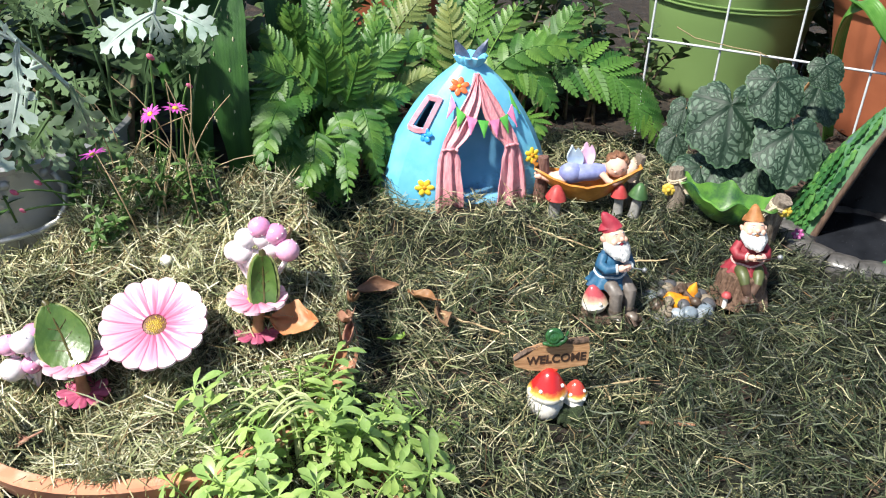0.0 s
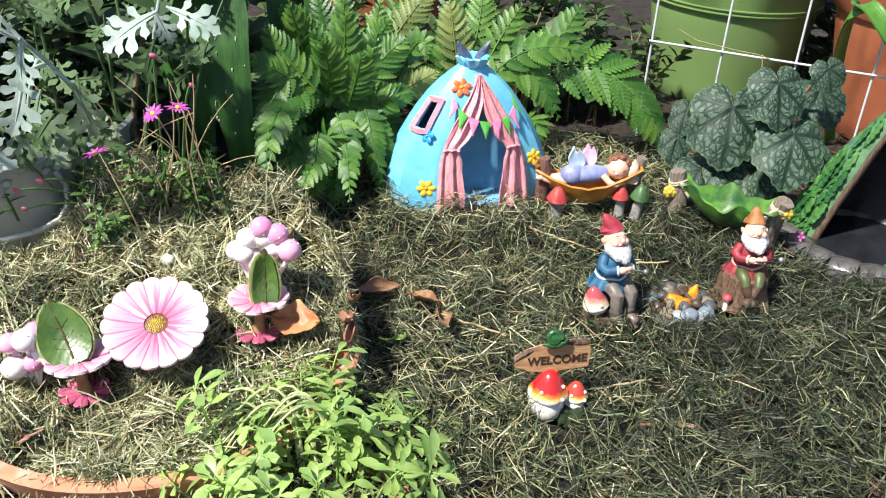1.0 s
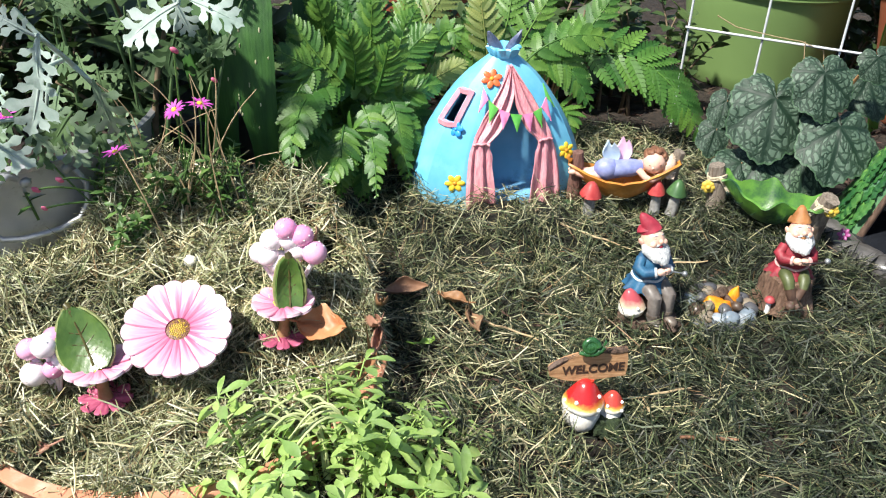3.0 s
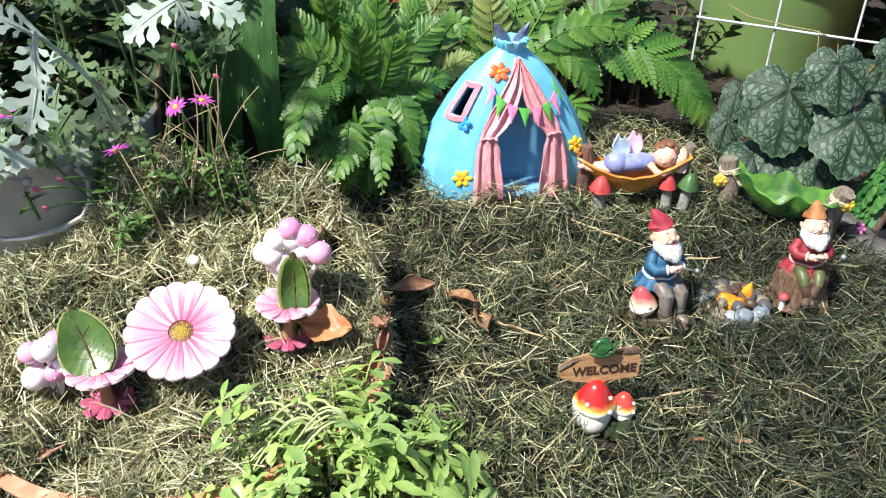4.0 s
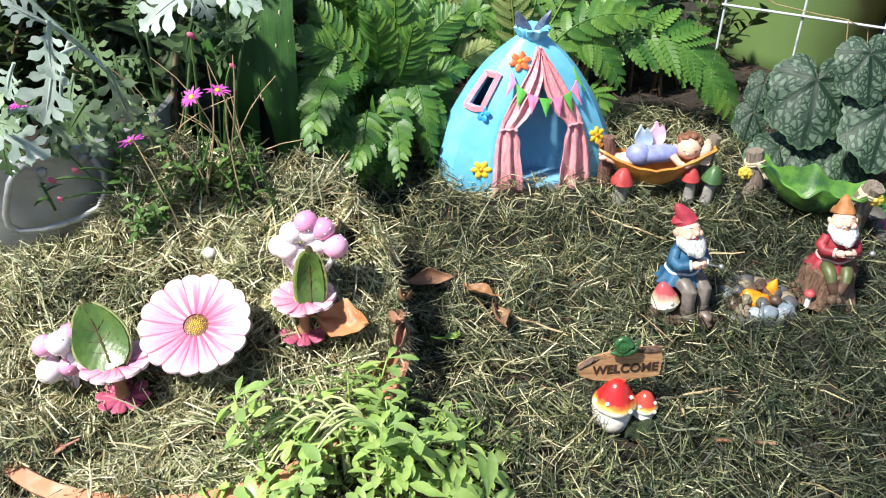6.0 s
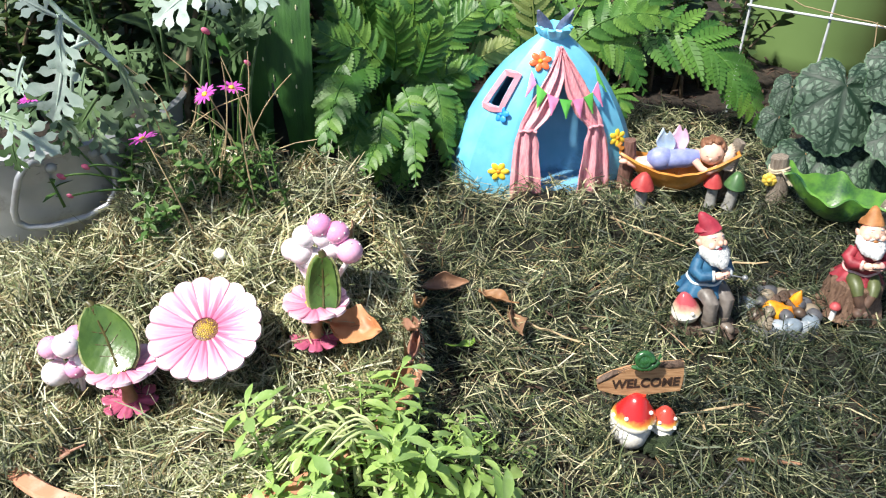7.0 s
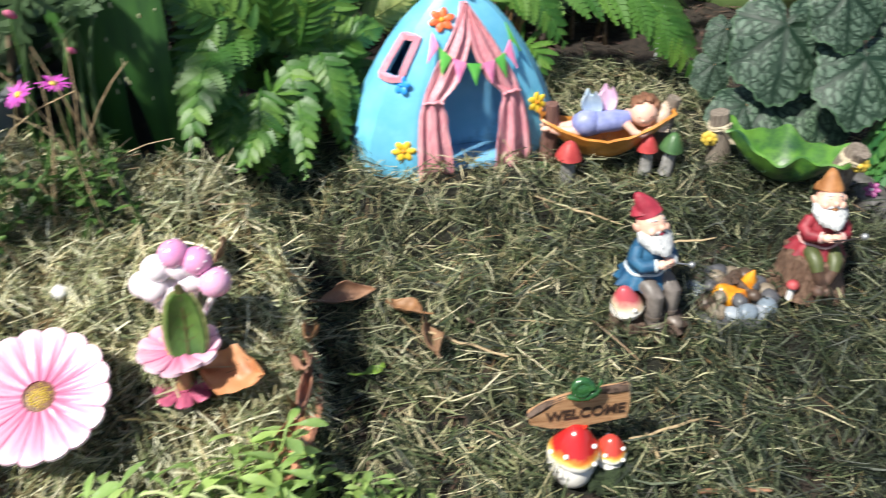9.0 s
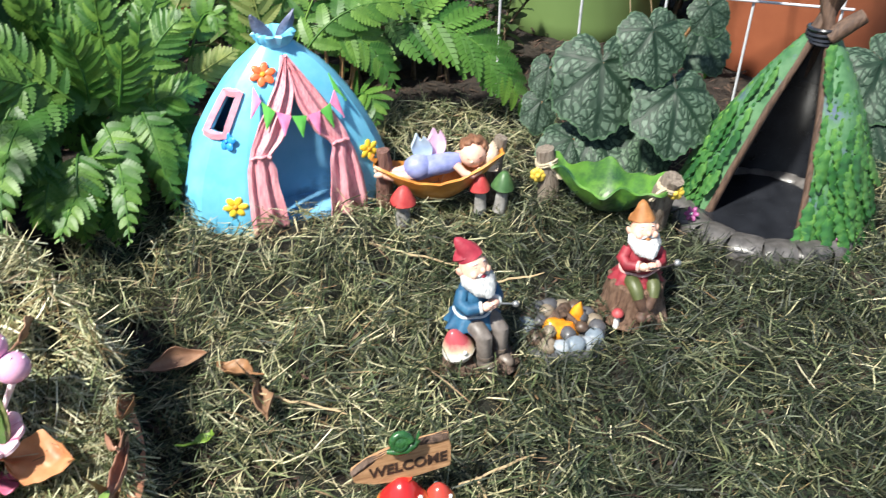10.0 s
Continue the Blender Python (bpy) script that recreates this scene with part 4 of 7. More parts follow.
pink_cap = cap_material("gnome_cap", (0.5, 0.085, 0.1), (0.8, 0.76, 0.7), 13, 33, ((0.76, 0.62, 0.42), (0.7, 0.36, 0.28)))
steel_grey = surface("steel_grey", (0.25, 0.26, 0.27), (0.4, 0.41, 0.42), 200, 0.3, 0.2, metal=0.6)
GNOME = [skin, beard_white, hat_red, coat_blue, trim_white, boots_dark, log_dark, eye_dark, pink_cap, dot_white, steel_grey, boots_dark, boots_dark, cap_cream, leg_grey]


def gnome_upper(bm, z, lean, tip, mats):
    """Torso, arms, head, beard and cap of a seated gnome that faces -y, from its seat at z. All one body."""
    sk, be, ht, cl, tr, ey = mats
    # torso and flared skirt
    lathe(bm, [(14.5, z - 6), (15.9, z - 5), (13.0, z + 0.2), (10.6, z + 3.2), (11.2, z + 6), (10.6, z + 11), (8.6, z + 17), (6.2, z + 21), (0.1, z + 23)], 66, Matrix.Translation((0, lean, 0)) @ Matrix.Diagonal((1, 0.86, 1, 1)), cl, lambda a, h: 1 + (0.12 * math.sin(a * 11) + 0.04 * math.sin(a * 5) if h < z + 0.1 else 0.02 * math.sin(a * 6 + h)))
    tube(bm, [(math.cos(a) * 11.2, lean + math.sin(a) * 9.7, z + 2.8 + 0.5 * math.sin(a * 5)) for a in [math.tau * k / 36 for k in range(37)]], 0.85, 6, tr)
    # arms meeting in front
    for s in (-1, 1):
        tube(bm, [(s * 8, lean, z + 17.5), (s * 11.6, lean - 2, z + 12), (s * 10.2, lean - 7.5, z + 9.6), (s * 5, lean - 11.5, z + 11.4)], [3.6, 4.1, 3.9, 3.3], 10, cl)
        tube(bm, [(s * 5.6, lean - 11.2, z + 11.2), (s * 4.4, lean - 12.2, z + 11.5)], [3.7, 3.5], 10, tr)
        blob(bm, (s * 2.4, lean - 13.2, z + 11.9), (3.4, 2.7, 2.5), None, 12, 8, sk)
        for q in range(3):
            blob(bm, (s * 1.3, lean - 15.0, z + 10.7 + q * 1.2), (1.6, 1.0, 0.7), None, 8, 5, sk)
    # head
    hz = z + 28
    below = len(bm.verts)
    blob(bm, (0, lean - 1, hz), (7.9, 7.8, 8.6), None, 22, 14, sk)
    blob(bm, (0, lean - 8.9, hz + 0.2), (1.7, 1.8, 1.8), None, 10, 8, sk)
    for s in (-1, 1):
        blob(bm, (s * 4.4, lean - 6.4, hz - 1.2), (2.6, 2.3, 2.4), None, 10, 8, sk)
        blob(bm, (s * 8.2, lean + 0.5, hz + 0.3), (1.5, 2.4, 2.9), Matrix.Rotation(s * 0.35, 4, "Y"), 10, 8, sk)
        blob(bm, (s * 2.9, lean - 7.5, hz + 2.4), (0.65, 0.4, 0.45), None, 8, 6, ey)
        tube(bm, [(s * 4.6, lean - 6.4, hz + 4.0), (s * 3.2, lean - 7.4, hz + 4.5), (s * 1.8, lean - 7.8, hz + 4.4)], [0.2, 0.4, 0.25], 6, be)
    blob(bm, (0, lean - 8.2, hz - 3.3), (1.9, 1.1, 1.1), None, 10, 6, ht)
    # beard in locks
    rng = random.Random(int(z * 7) + 1)
    for k in range(34):
        a = lerp(-1.5, 1.5, (k % 17) / 16)
        row = k // 17
        x, y = math.sin(a) * (7.8 - row * 1.2), lean - 1 - math.cos(a) * (7.4 + row * 1.4)
        zb = hz - 4.2 - row * 1.8 - 2.8 * math.cos(a)
        drop = (3.8 + 2.0 * math.cos(a)) * rng.uniform(0.85, 1.2)
        tube(bm, [(x, y + 0.8, zb + 3), (x * 1.03, y - 1.0, zb - drop * 0.3), (x * 0.82, y - 1.2, zb - drop * 0.75), (x * 0.62, y + 0.2, zb - drop)], [1.4, 2.5, 2.1, 0.6], 7, be)
    for s in (-1, 1):
        tube(bm, [(s * 0.8, lean - 8.4, hz - 1.7), (s * 2.8, lean - 8.4, hz - 2.2), (s * 4.8, lean - 7.2, hz - 2.6)], [0.5, 0.8, 0.3], 7, be)
    # pointed cap, folded brim
    lathe(bm, [(7.4, 4.6), (8.0, 5.4), (7.3, 7.4), (5.8, 9.6), (0.1, 10.5)], 22, Matrix.Translation((0, lean + 1.2, hz + 1.0)) @ Matrix.Rotation(radians(-12), 4, "X"), ht)
    tube(bm, [(0, lean + 0.6, hz + 6.5), (tip[0] * 0.15, lean + 0.6 + tip[1] * 0.15, hz + 9.8), (tip[0] * 0.45, lean + tip[1] * 0.45, hz + 13), (tip[0] * 0.85, lean + tip[1] * 0.85, hz + 16.8), (tip[0], lean + tip[1], hz + 18.6)], [7.4, 6.2, 4.4, 2.6, 0.9], 20, ht, 0.08)
    # the head is thrown back a little
    bmesh.ops.rotate(bm, cent=(0, lean, hz - 7), matrix=Matrix.Rotation(radians(-17), 3, "X"), verts=list(bm.verts)[below:])


def gnome_on_mushroom(m):
    bm = bmesh.new()
    # log slab and toadstool seat
    blob(bm, (2, -14, 2), (15, 13, 6), None, 22, 9, 6, 0.3, 0.35, 2)
    blob(bm, (-12, -9, 3), (9, 7, 5), None, 16, 8, 6, 0.3, 0.35, 4)
    lathe(bm, [(12, -1), (11, 8), (10.5, 18), (10.8, 24), (0.1, 25.5)], 26, Matrix.Translation((1, 4, 0)), 6, lambda a, z: 1 + 0.06 * math.sin(a * 7 + z * 0.2))
    cap_at = Matrix.Translation((-13, -5, 6)) @ pose(0, 0, 0, -4, -15, 0) @ Matrix.Scale(0.88, 4)
    lathe(bm, [(9.0, 8.3), (10.4, 9.4), (9.4, 13.5), (7.0, 18.5), (4.4, 23), (2.2, 25.6), (0.1, 26.4)], 24, cap_at, 8, lambda a, z: 1 + 0.03 * math.sin(a * 4))
    lathe(bm, [(4.0, -6), (4.4, 1), (5.4, 3), (8.4, 5.0), (9.6, 7.6), (9.4, 10), (8, 11)], 24, cap_at, 13)
    for k in range(3):
        a = -2.6 + k * 0.9
        blob(bm, cap_at @ Vector((9.3 * math.cos(a), 9.3 * math.sin(a), 11 + 2.6 * math.sin(k * 2.1))), 1.2, None, 8, 6, 9)
    blob(bm, (-21, -3, 5), (5, 5, 6), None, 12, 8, 6, 0.3, 0.5, 9)
    # legs and boots
    for s in (-1, 1):
        tube(bm, [(s * 5.2, 0, 26), (s * 6, -9, 26.5), (s * 6, -14.5, 23.5), (s * 5.8, -15.2, 14), (s * 5.6, -15, 6.5)], [5, 5, 4.8, 4.2, 3.9], 12, 14)
        tube(bm, [(s * 5.6, -15, 12.5), (s * 5.6, -15, 10.5)], [4.7, 4.7], 12, 5)
        blob(bm, (s * 5.9, -18.5, 5.6), (4.3, 7.4, 3.9), None, 14, 9, 5)
    gnome_upper(bm, 29.5, 1.5, (-6.0, 2.0), (0, 1, 2, 3, 4, 7))
    tube(bm, [(3, -12.5, 41.6), (8, -16, 41.0), (11, -18, 40.6)], [0.55, 0.5, 0.5], 6, 10)
    blob(bm, (12, -18.6, 40.4), (1.9, 1.9, 1.9), None, 10, 8, 10)
    ob = part("garden_gnome", bm, GNOME)
    ob.matrix_basis = m
    return tagged(ob, "painted gnome figurine in blue coat and red cap on a toadstool", "figurine")


def gnome_on_stump(m):
    bm = bmesh.new()
    bark = lambda a, z: 1 + 0.05 * math.sin(a * 9 + z * 0.15) + 0.04 * math.sin(a * 16 - z * 0.3) + (0.08 * math.sin(a * 5) if z < 4 else 0)
    lathe(bm, [(22.5, -1), (21, 2), (18.8, 7), (17.6, 13), (16.8, 19), (16.8, 23), (15, 24.4), (0.1, 23.8)], 44, Matrix.Translation((0, -2, 0)), 6, bark)
    for r in (4, 8, 11.5):
        tube(bm, [(math.cos(a) * r - 9 * 0, 3 + math.sin(a) * r, 23.6) for a in [math.tau * k / 30 for k in range(31)]], 0.4, 5, 5)
    # crossed legs
    for s in (-1, 1):
        tube(bm, [(s * 5, 0, 26), (s * 6.2, -9, 27), (s * 5.6, -15.5, 25), (s * 4.4, -19, 20)], [4.6, 4.8, 4.4, 3.4], 12, 11)
        tube(bm, [(s * 4.4, -18.6, 21), (s * 2.4, -20, 15), (-s * 1.5, -21, 10)], [3.5, 3.2, 3.4], 12, 13)
        blob(bm, (-s * 2.4, -22.4, 8.4), (3.6, 4.4, 3.4), None, 14, 9, 13)
    gnome_upper(bm, 28.5, -1.5, (-0.5, 0.0), (0, 1, 2, 3, 4, 7))
    tube(bm, [(0, -17.2, 40.2), (9, -18, 41.6), (15, -17.4, 42.6)], [0.6, 0.55, 0.5], 6, 7)
    blob(bm, (16.8, -17.2, 43), (2.2, 2.2, 2.2), None, 10, 8, 10)
    # small toadstool at the foot
    lathe(bm, [(1.6, 3), (1.5, 9), (3.6, 8.4), (3.8, 9.6), (2.4, 11.8), (0.1, 12.5)], 14, Matrix.Translation((-15.5, -17.5, 0)), 12)
    tube(bm, [(-15.5, -17.5, -1), (-15.5, -17.5, 9)], [2.1, 1.7], 8, 9)
    ob = part("garden_gnome", bm, [skin, beard_white, hat_orange, coat_red, trim_pink, boots_dark, stump_wood, eye_dark, pink_cap, dot_white, steel_grey, trousers_green, toad_dull, boot_brown])
    ob.matrix_basis = m
    return tagged(ob, "painted gnome figurine in red coat and brown cap on a stump", "figurine")


gnome_on_mushroom(pose(0.1185, -0.073, 0.0, 0, 0, 32) @ Matrix.Scale(1.04, 4))
gnome_on_stump(pose(0.2235, -0.043, 0.002, 0, 0, 2))

stone_mats = [surface("stone_" + n, a, b, 120, 0.45, 0.6, 700, coat=0.1) for n, a, b in (("white", (0.24, 0.27, 0.3), (0.4, 0.44, 0.48)), ("blue", (0.13, 0.165, 0.2), (0.24, 0.29, 0.34)), ("brown", (0.05, 0.03, 0.02), (0.12, 0.08, 0.055)), ("tan", (0.16, 0.125, 0.085), (0.28, 0.23, 0.17)), ("dark", (0.05, 0.05, 0.055), (0.12, 0.12, 0.13)))]
flame_mat = surface("flame_paint", (0.55, 0.16, 0.008), (0.8, 0.38, 0.02), 160, 0.3, 0.3, 700, coat=0.3)


def camp_fire(m):
    cf = thing("camp_fire", m, "toy camp fire with a ring of glossy pebbles and painted flames", "camp fire")
    bm = bmesh.new()
    lathe(bm, [(29, -3), (30, 1), (27, 4), (14, 4.5), (0.1, 4)], 32, None, 0, lambda a, z: 1 + 0.05 * math.sin(a * 5))
    part("base", bm, stone_mats[4], cf, "dark glossy base")
    rng = random.Random(12)
    kinds = (1, 0, 2, 3, 0, 1, 0, 1, 4, 3, 4, 2, 3, 4, 4, 2)
    for k in range(16):
        a = math.tau * k / 16 + 2.9
        bm = bmesh.new()
        r = rng.uniform(6.2, 7.6)
        blob(bm, (0, 0, 0), (r, r * rng.uniform(0.78, 0.95), r * rng.uniform(0.7, 0.85)), None, 14, 9, 0, 0.12, 0.6, k)
        part("stone", bm, stone_mats[kinds[k]], cf, at=mm(23 * math.cos(a), 21 * math.sin(a), 5.2 + (k % 3), 0, 0, math.degrees(a) + 90))
    for k in range(7):
        a = math.tau * k / 7 + 0.3
        bm = bmesh.new()
        r = rng.uniform(4.8, 6.2)
        blob(bm, (0, 0, 0), (r, r * 0.85, r * 0.75), None, 12, 8, 0, 0.12, 0.6, k + 30)
        part("stone", bm, stone_mats[(4, 2, 3, 4, 3, 4, 2)[k]], cf, at=mm(13.5 * math.cos(a), 13 * math.sin(a) + 1, 9.5, 0, 0, rng.uniform(0, 180)))
    for x, y, h, s, tl in ((-4, -3, 13, 1.75, -30), (1, -5, 10, 1.6, 25), (10, 5, 17, 1.15, 8)):
        bm = bmesh.new()
        tube(bm, [(0, 0, 0), (0.5, 0, h * 0.35), (-0.4, 0, h * 0.7), (0.3, 0, h)], [4.6 * s, 4.9 * s, 3.0 * s, 0.4], 12, 0, 0.15, x)
        part("flame", bm, flame_mat, cf, at=mm(x, y, 4, 0, tl, 0))
    for x, y, rz, ry in ((-4, 5, 30, 62), (6, 1, 140, 58), (3, 8, 250, 60), (-2, -2, 95, 75)):
        bm = bmesh.new()
        tube(bm, [(0, 0, -9), (0.4, 0, 0), (0, 0.3, 9)], [2.2, 2.5, 2.0], 10, 0, 0.15, y)
        part("log", bm, log_dark, cf, at=mm(x, y, 11, 0, ry, rz))
    return cf


camp_fire(pose(0.174, -0.062, 0.0) @ Matrix.Scale(0.93, 4))

# ---- hammock with a sleeping fairy, leaf boat, leaf teepee ----
driftwood = surface("driftwood", (0.16, 0.12, 0.09), (0.36, 0.3, 0.24), 260, 0.75, 1.0, 1200, stretch=(2, 2, 0.3), grime=(0.1, 0.07, 0.05), dist=0.002)
red_wood = surface("red_wood", (0.13, 0.06, 0.045), (0.27, 0.14, 0.11), 260, 0.7, 0.9, 1200, stretch=(2, 2, 0.3), dist=0.002)
hammock_orange = surface("hammock_orange", (0.42, 0.15, 0.025), (0.62, 0.27, 0.05), 120, 0.35, 0.5, 700, grime=(0.3, 0.1, 0.02), coat=0.2)
dress_lilac = surface("dress_lilac", (0.17, 0.2, 0.44), (0.3, 0.33, 0.58), 160, 0.45, 0.4)
hair_brown = surface("hair_brown", (0.13, 0.055, 0.03), (0.28, 0.13, 0.07), 350, 0.5, 0.7, 1200, dist=0.001)
pillow_straw = surface("pillow_straw", (0.5, 0.36, 0.26), (0.7, 0.56, 0.44), 300, 0.6, 0.4)
wing_pink = surface("wing_pink", (0.75, 0.4, 0.62), (0.85, 0.62, 0.75), 120, 0.3, 0.3)
wing_blue = surface("wing_blue", (0.45, 0.6, 0.75), (0.66, 0.77, 0.86), 120, 0.3, 0.3)
toad_red = surface("toad_red", (0.36, 0.025, 0.03), (0.54, 0.08, 0.07), 140, 0.5, 0.5, 700)
toad_green = surface("toad_green", (0.035, 0.09, 0.03), (0.08, 0.17, 0.06), 140, 0.4, 0.3, 700)
toad_stalk = surface("toad_stalk", (0.2, 0.19, 0.175), (0.42, 0.41, 0.39), 160, 0.6, 0.5, 900)
boat_green = surface("boat_green", (0.06, 0.18, 0.02), (0.15, 0.32, 0.045), 60, 0.35, 0.5, 500, grime=(0.014, 0.055, 0.026), cover=0.5, coat=0.2)
boat_vein = surface("boat_vein", (0.015, 0.06, 0.025), (0.035, 0.1, 0.04), 160, 0.7, 0.3)
rope_mat = surface("rope", (0.4, 0.33, 0.22), (0.6, 0.52, 0.38), 500, 0.8, 0.8, 1500)
rose_yellow = surface("rose_yellow", (0.62, 0.42, 0.05), (0.75, 0.55, 0.1), 200, 0.4, 0.4)


def toadstool(parent, x, y, h, r, material, lean=0):
    bm = bmesh.new()
    tube(bm, [(0, 0, -3), (0.4, 0, h * 0.35), (0, 0, h * 0.72)], [r * 0.62, r * 0.52, r * 0.42], 12, 0, 0.1, x)
    st = part("stalk", bm, toad_stalk, parent, "grey toadstool stalk", at=mm(x, y, 0, 0, lean, 0))
    bm = bmesh.new()
    lathe(bm, [(r * 0.35, h * 0.6), (r * 0.92, h * 0.54), (r, h * 0.57), (r * 0.9, h * 0.66), (r * 0.68, h * 0.8), (r * 0.42, h * 0.93), (r * 0.2, h * 0.985), (0.1, h)], 20, None, 0, lambda a, z: 1 + 0.03 * math.sin(a * 4 + x))
    part("cap", bm, material, st)


def leaf_hammock(m):
    h = thing("leaf_hammock", m, "orange leaf hammock hung between wooden posts with toadstools", "toy hammock")
    for pts, r, mt in ((((-40, 5, -4), (-40.5, 5, 14), (-39.5, 4, 30), (-40.5, 4, 41)), (7, 6.2, 5.6, 5), red_wood), (((44, 12, -4), (43, 12, 16), (44, 10, 32), (47, 9, 46)), (7, 6, 5.6, 4.4), driftwood)):
        bm = bmesh.new()
        tube(bm, pts, r, 14, 0, 0.2, pts[0][0])
        part("post", bm, mt, h, "rough wooden post")
    bm = bmesh.new()
    def boat(u, v):
        x = lerp(-47, 47, v)
        c = math.sin(math.pi * min(1, max(0, 0.02 + 0.96 * v)))
        w = 16 * c ** 0.7 + 1.5
        a = (u - 0.5) * 2
        sag = 29 * c ** 1.1
        z = 33 - sag + (18.5 * abs(a) ** 2.0) * c + 8 * v * v
        return Vector((x, 2 + a * w * 0.9, z + 1.6 * (abs(math.sin(v * 19)) ** 0.4 - 0.7) * abs(a) ** 5 * c))
    sheet(bm, boat, 14, 26, thick=2.0)
    bed = part("leaf", bm, hammock_orange, h, "orange-brown curled leaf")
    bm = bmesh.new()
    tube(bm, [(-46, 2, 34), (-49, 2, 36.5), (-47.5, 2, 39)], [2.2, 1.9, 1.4], 8)
    part("leaf_stem", bm, hammock_orange, bed)
    toadstool(h, -28, -21, 27, 9.6, toad_red, 2)
    toadstool(h, 31, -6, 27, 8.0, toad_red, -3)
    toadstool(h, 46, -6, 28, 8.8, toad_green, 5)
    bm = bmesh.new()
    blob(bm, (-44, -12, 0), (7, 6, 5), None, 12, 8, 0, 0.2, 0.4)
    part("moss_tuft", bm, toad_green, h)
    return h


def fairy_figurine(m):
    bm = bmesh.new()
    # body lying along x, head towards +x
    tube(bm, [(-17, -1, 8), (-9, -2, 10), (0, -2, 11), (9, -1.5, 11), (17, -1, 11.5)], [4.5, 7.4, 6.8, 6.6, 4.6], 16, 0, 0.06)
    for y in (-5, 3):
        tube(bm, [(-12, y * 0.8, 8), (-22, y * 0.9, 7), (-31, y * 0.7, 9.5)], [4.4, 3.4, 2.4], 10, 1)
        blob(bm, (-33.5, y * 0.7, 10), (3.6, 2, 2), None, 10, 7, 1)
    tube(bm, [(14, -6, 11), (18, -10, 7), (23, -9.5, 4), (29, -7, 6.5)], [2.7, 2.5, 2.3, 2.0], 10, 1)
    tube(bm, [(15, 4, 13), (21, 5, 11), (27, 3, 9)], [2.7, 2.4, 2.0], 10, 1)
    blob(bm, (25, -2, 14.5), (8.2, 7.6, 7.8), None, 20, 14, 1)
    blob(bm, (23.5, -9.2, 13.4), (1.1, 1.2, 1.1), None, 8, 6, 1)
    for s in (-1, 1):
        tube(bm, [(25.4 + s * 3.2 - 1.4, -8.4, 15.6), (25.4 + s * 3.2, -8.7, 15.1), (25.4 + s * 3.2 + 1.4, -8.2, 15.6)], [0.25, 0.4, 0.25], 5, 2)
    # hair round the face
    for k in range(15):
        a = -0.25 + k * 0.2
        x, z = 26.0 + 7.4 * math.cos(a), 15.8 + 7.0 * math.sin(a)
        blob(bm, (x, 2.2 - 1.2 * math.cos(k * 1.7), z), (2.3, 5.6, 2.2), Matrix.Rotation(a, 4, "Y"), 10, 7, 2, 0.35, 0.4, k)
    blob(bm, (27, 4.5, 16), (8, 5.6, 8), None, 14, 10, 2, 0.12, 0.4)
    blob(bm, (35, 1, 10), (5.5, 7, 8), pose(0, 0, 0, 0, 25, 0), 14, 10, 5, 0.25, 0.3, 3)
    blob(bm, (-9, -3, 11.5), (9.5, 7.6, 8.2), None, 18, 12, 0, 0.06, 0.4)
    for k in range(12):
        a = -1.2 + k * 0.24
        tube(bm, [(29, -3 + k * 0.4, 6), (34 + 2 * math.cos(a), -4 + k * 0.5, 8 + 5 * math.sin(a)), (38 + 3 * math.cos(a), -5 + k * 0.6, 11 + 9 * math.sin(a))], [1.2, 1.3, 0.5], 6, 5)
    # wings
    for s, mi in ((-1, 4), (1, 3)):
        sheet(bm, lambda u, v: Vector((-1 + s * 3.6 + (u - 0.5) * 13 * math.sin(math.pi * (0.16 + 0.7 * v)) + s * 1.8 * v, 1 + 2.2 * s * v + 1.6 * math.sin(u * 3.1), 14 + v * (17 + 2.5 * math.sin(u * 6.5)))), 8, 10, mi, thick=1.2)
    ob = part("fairy_figurine", bm, [dress_lilac, skin, hair_brown, wing_pink, wing_blue, pillow_straw])
    ob.matrix_basis = m
    return tagged(ob, "painted sleeping fairy figurine in lilac, lying in a leaf hammock", "figurine")


leaf_hammock(pose(0.117, 0.0735, 0.0135, 0, 0, -3) @ Matrix.Diagonal((0.95, 1, 1.04, 1)))
fairy_figurine(pose(0.1145, 0.0745, 0.034, 0, -7, -3) @ Matrix.Scale(1.13, 4))


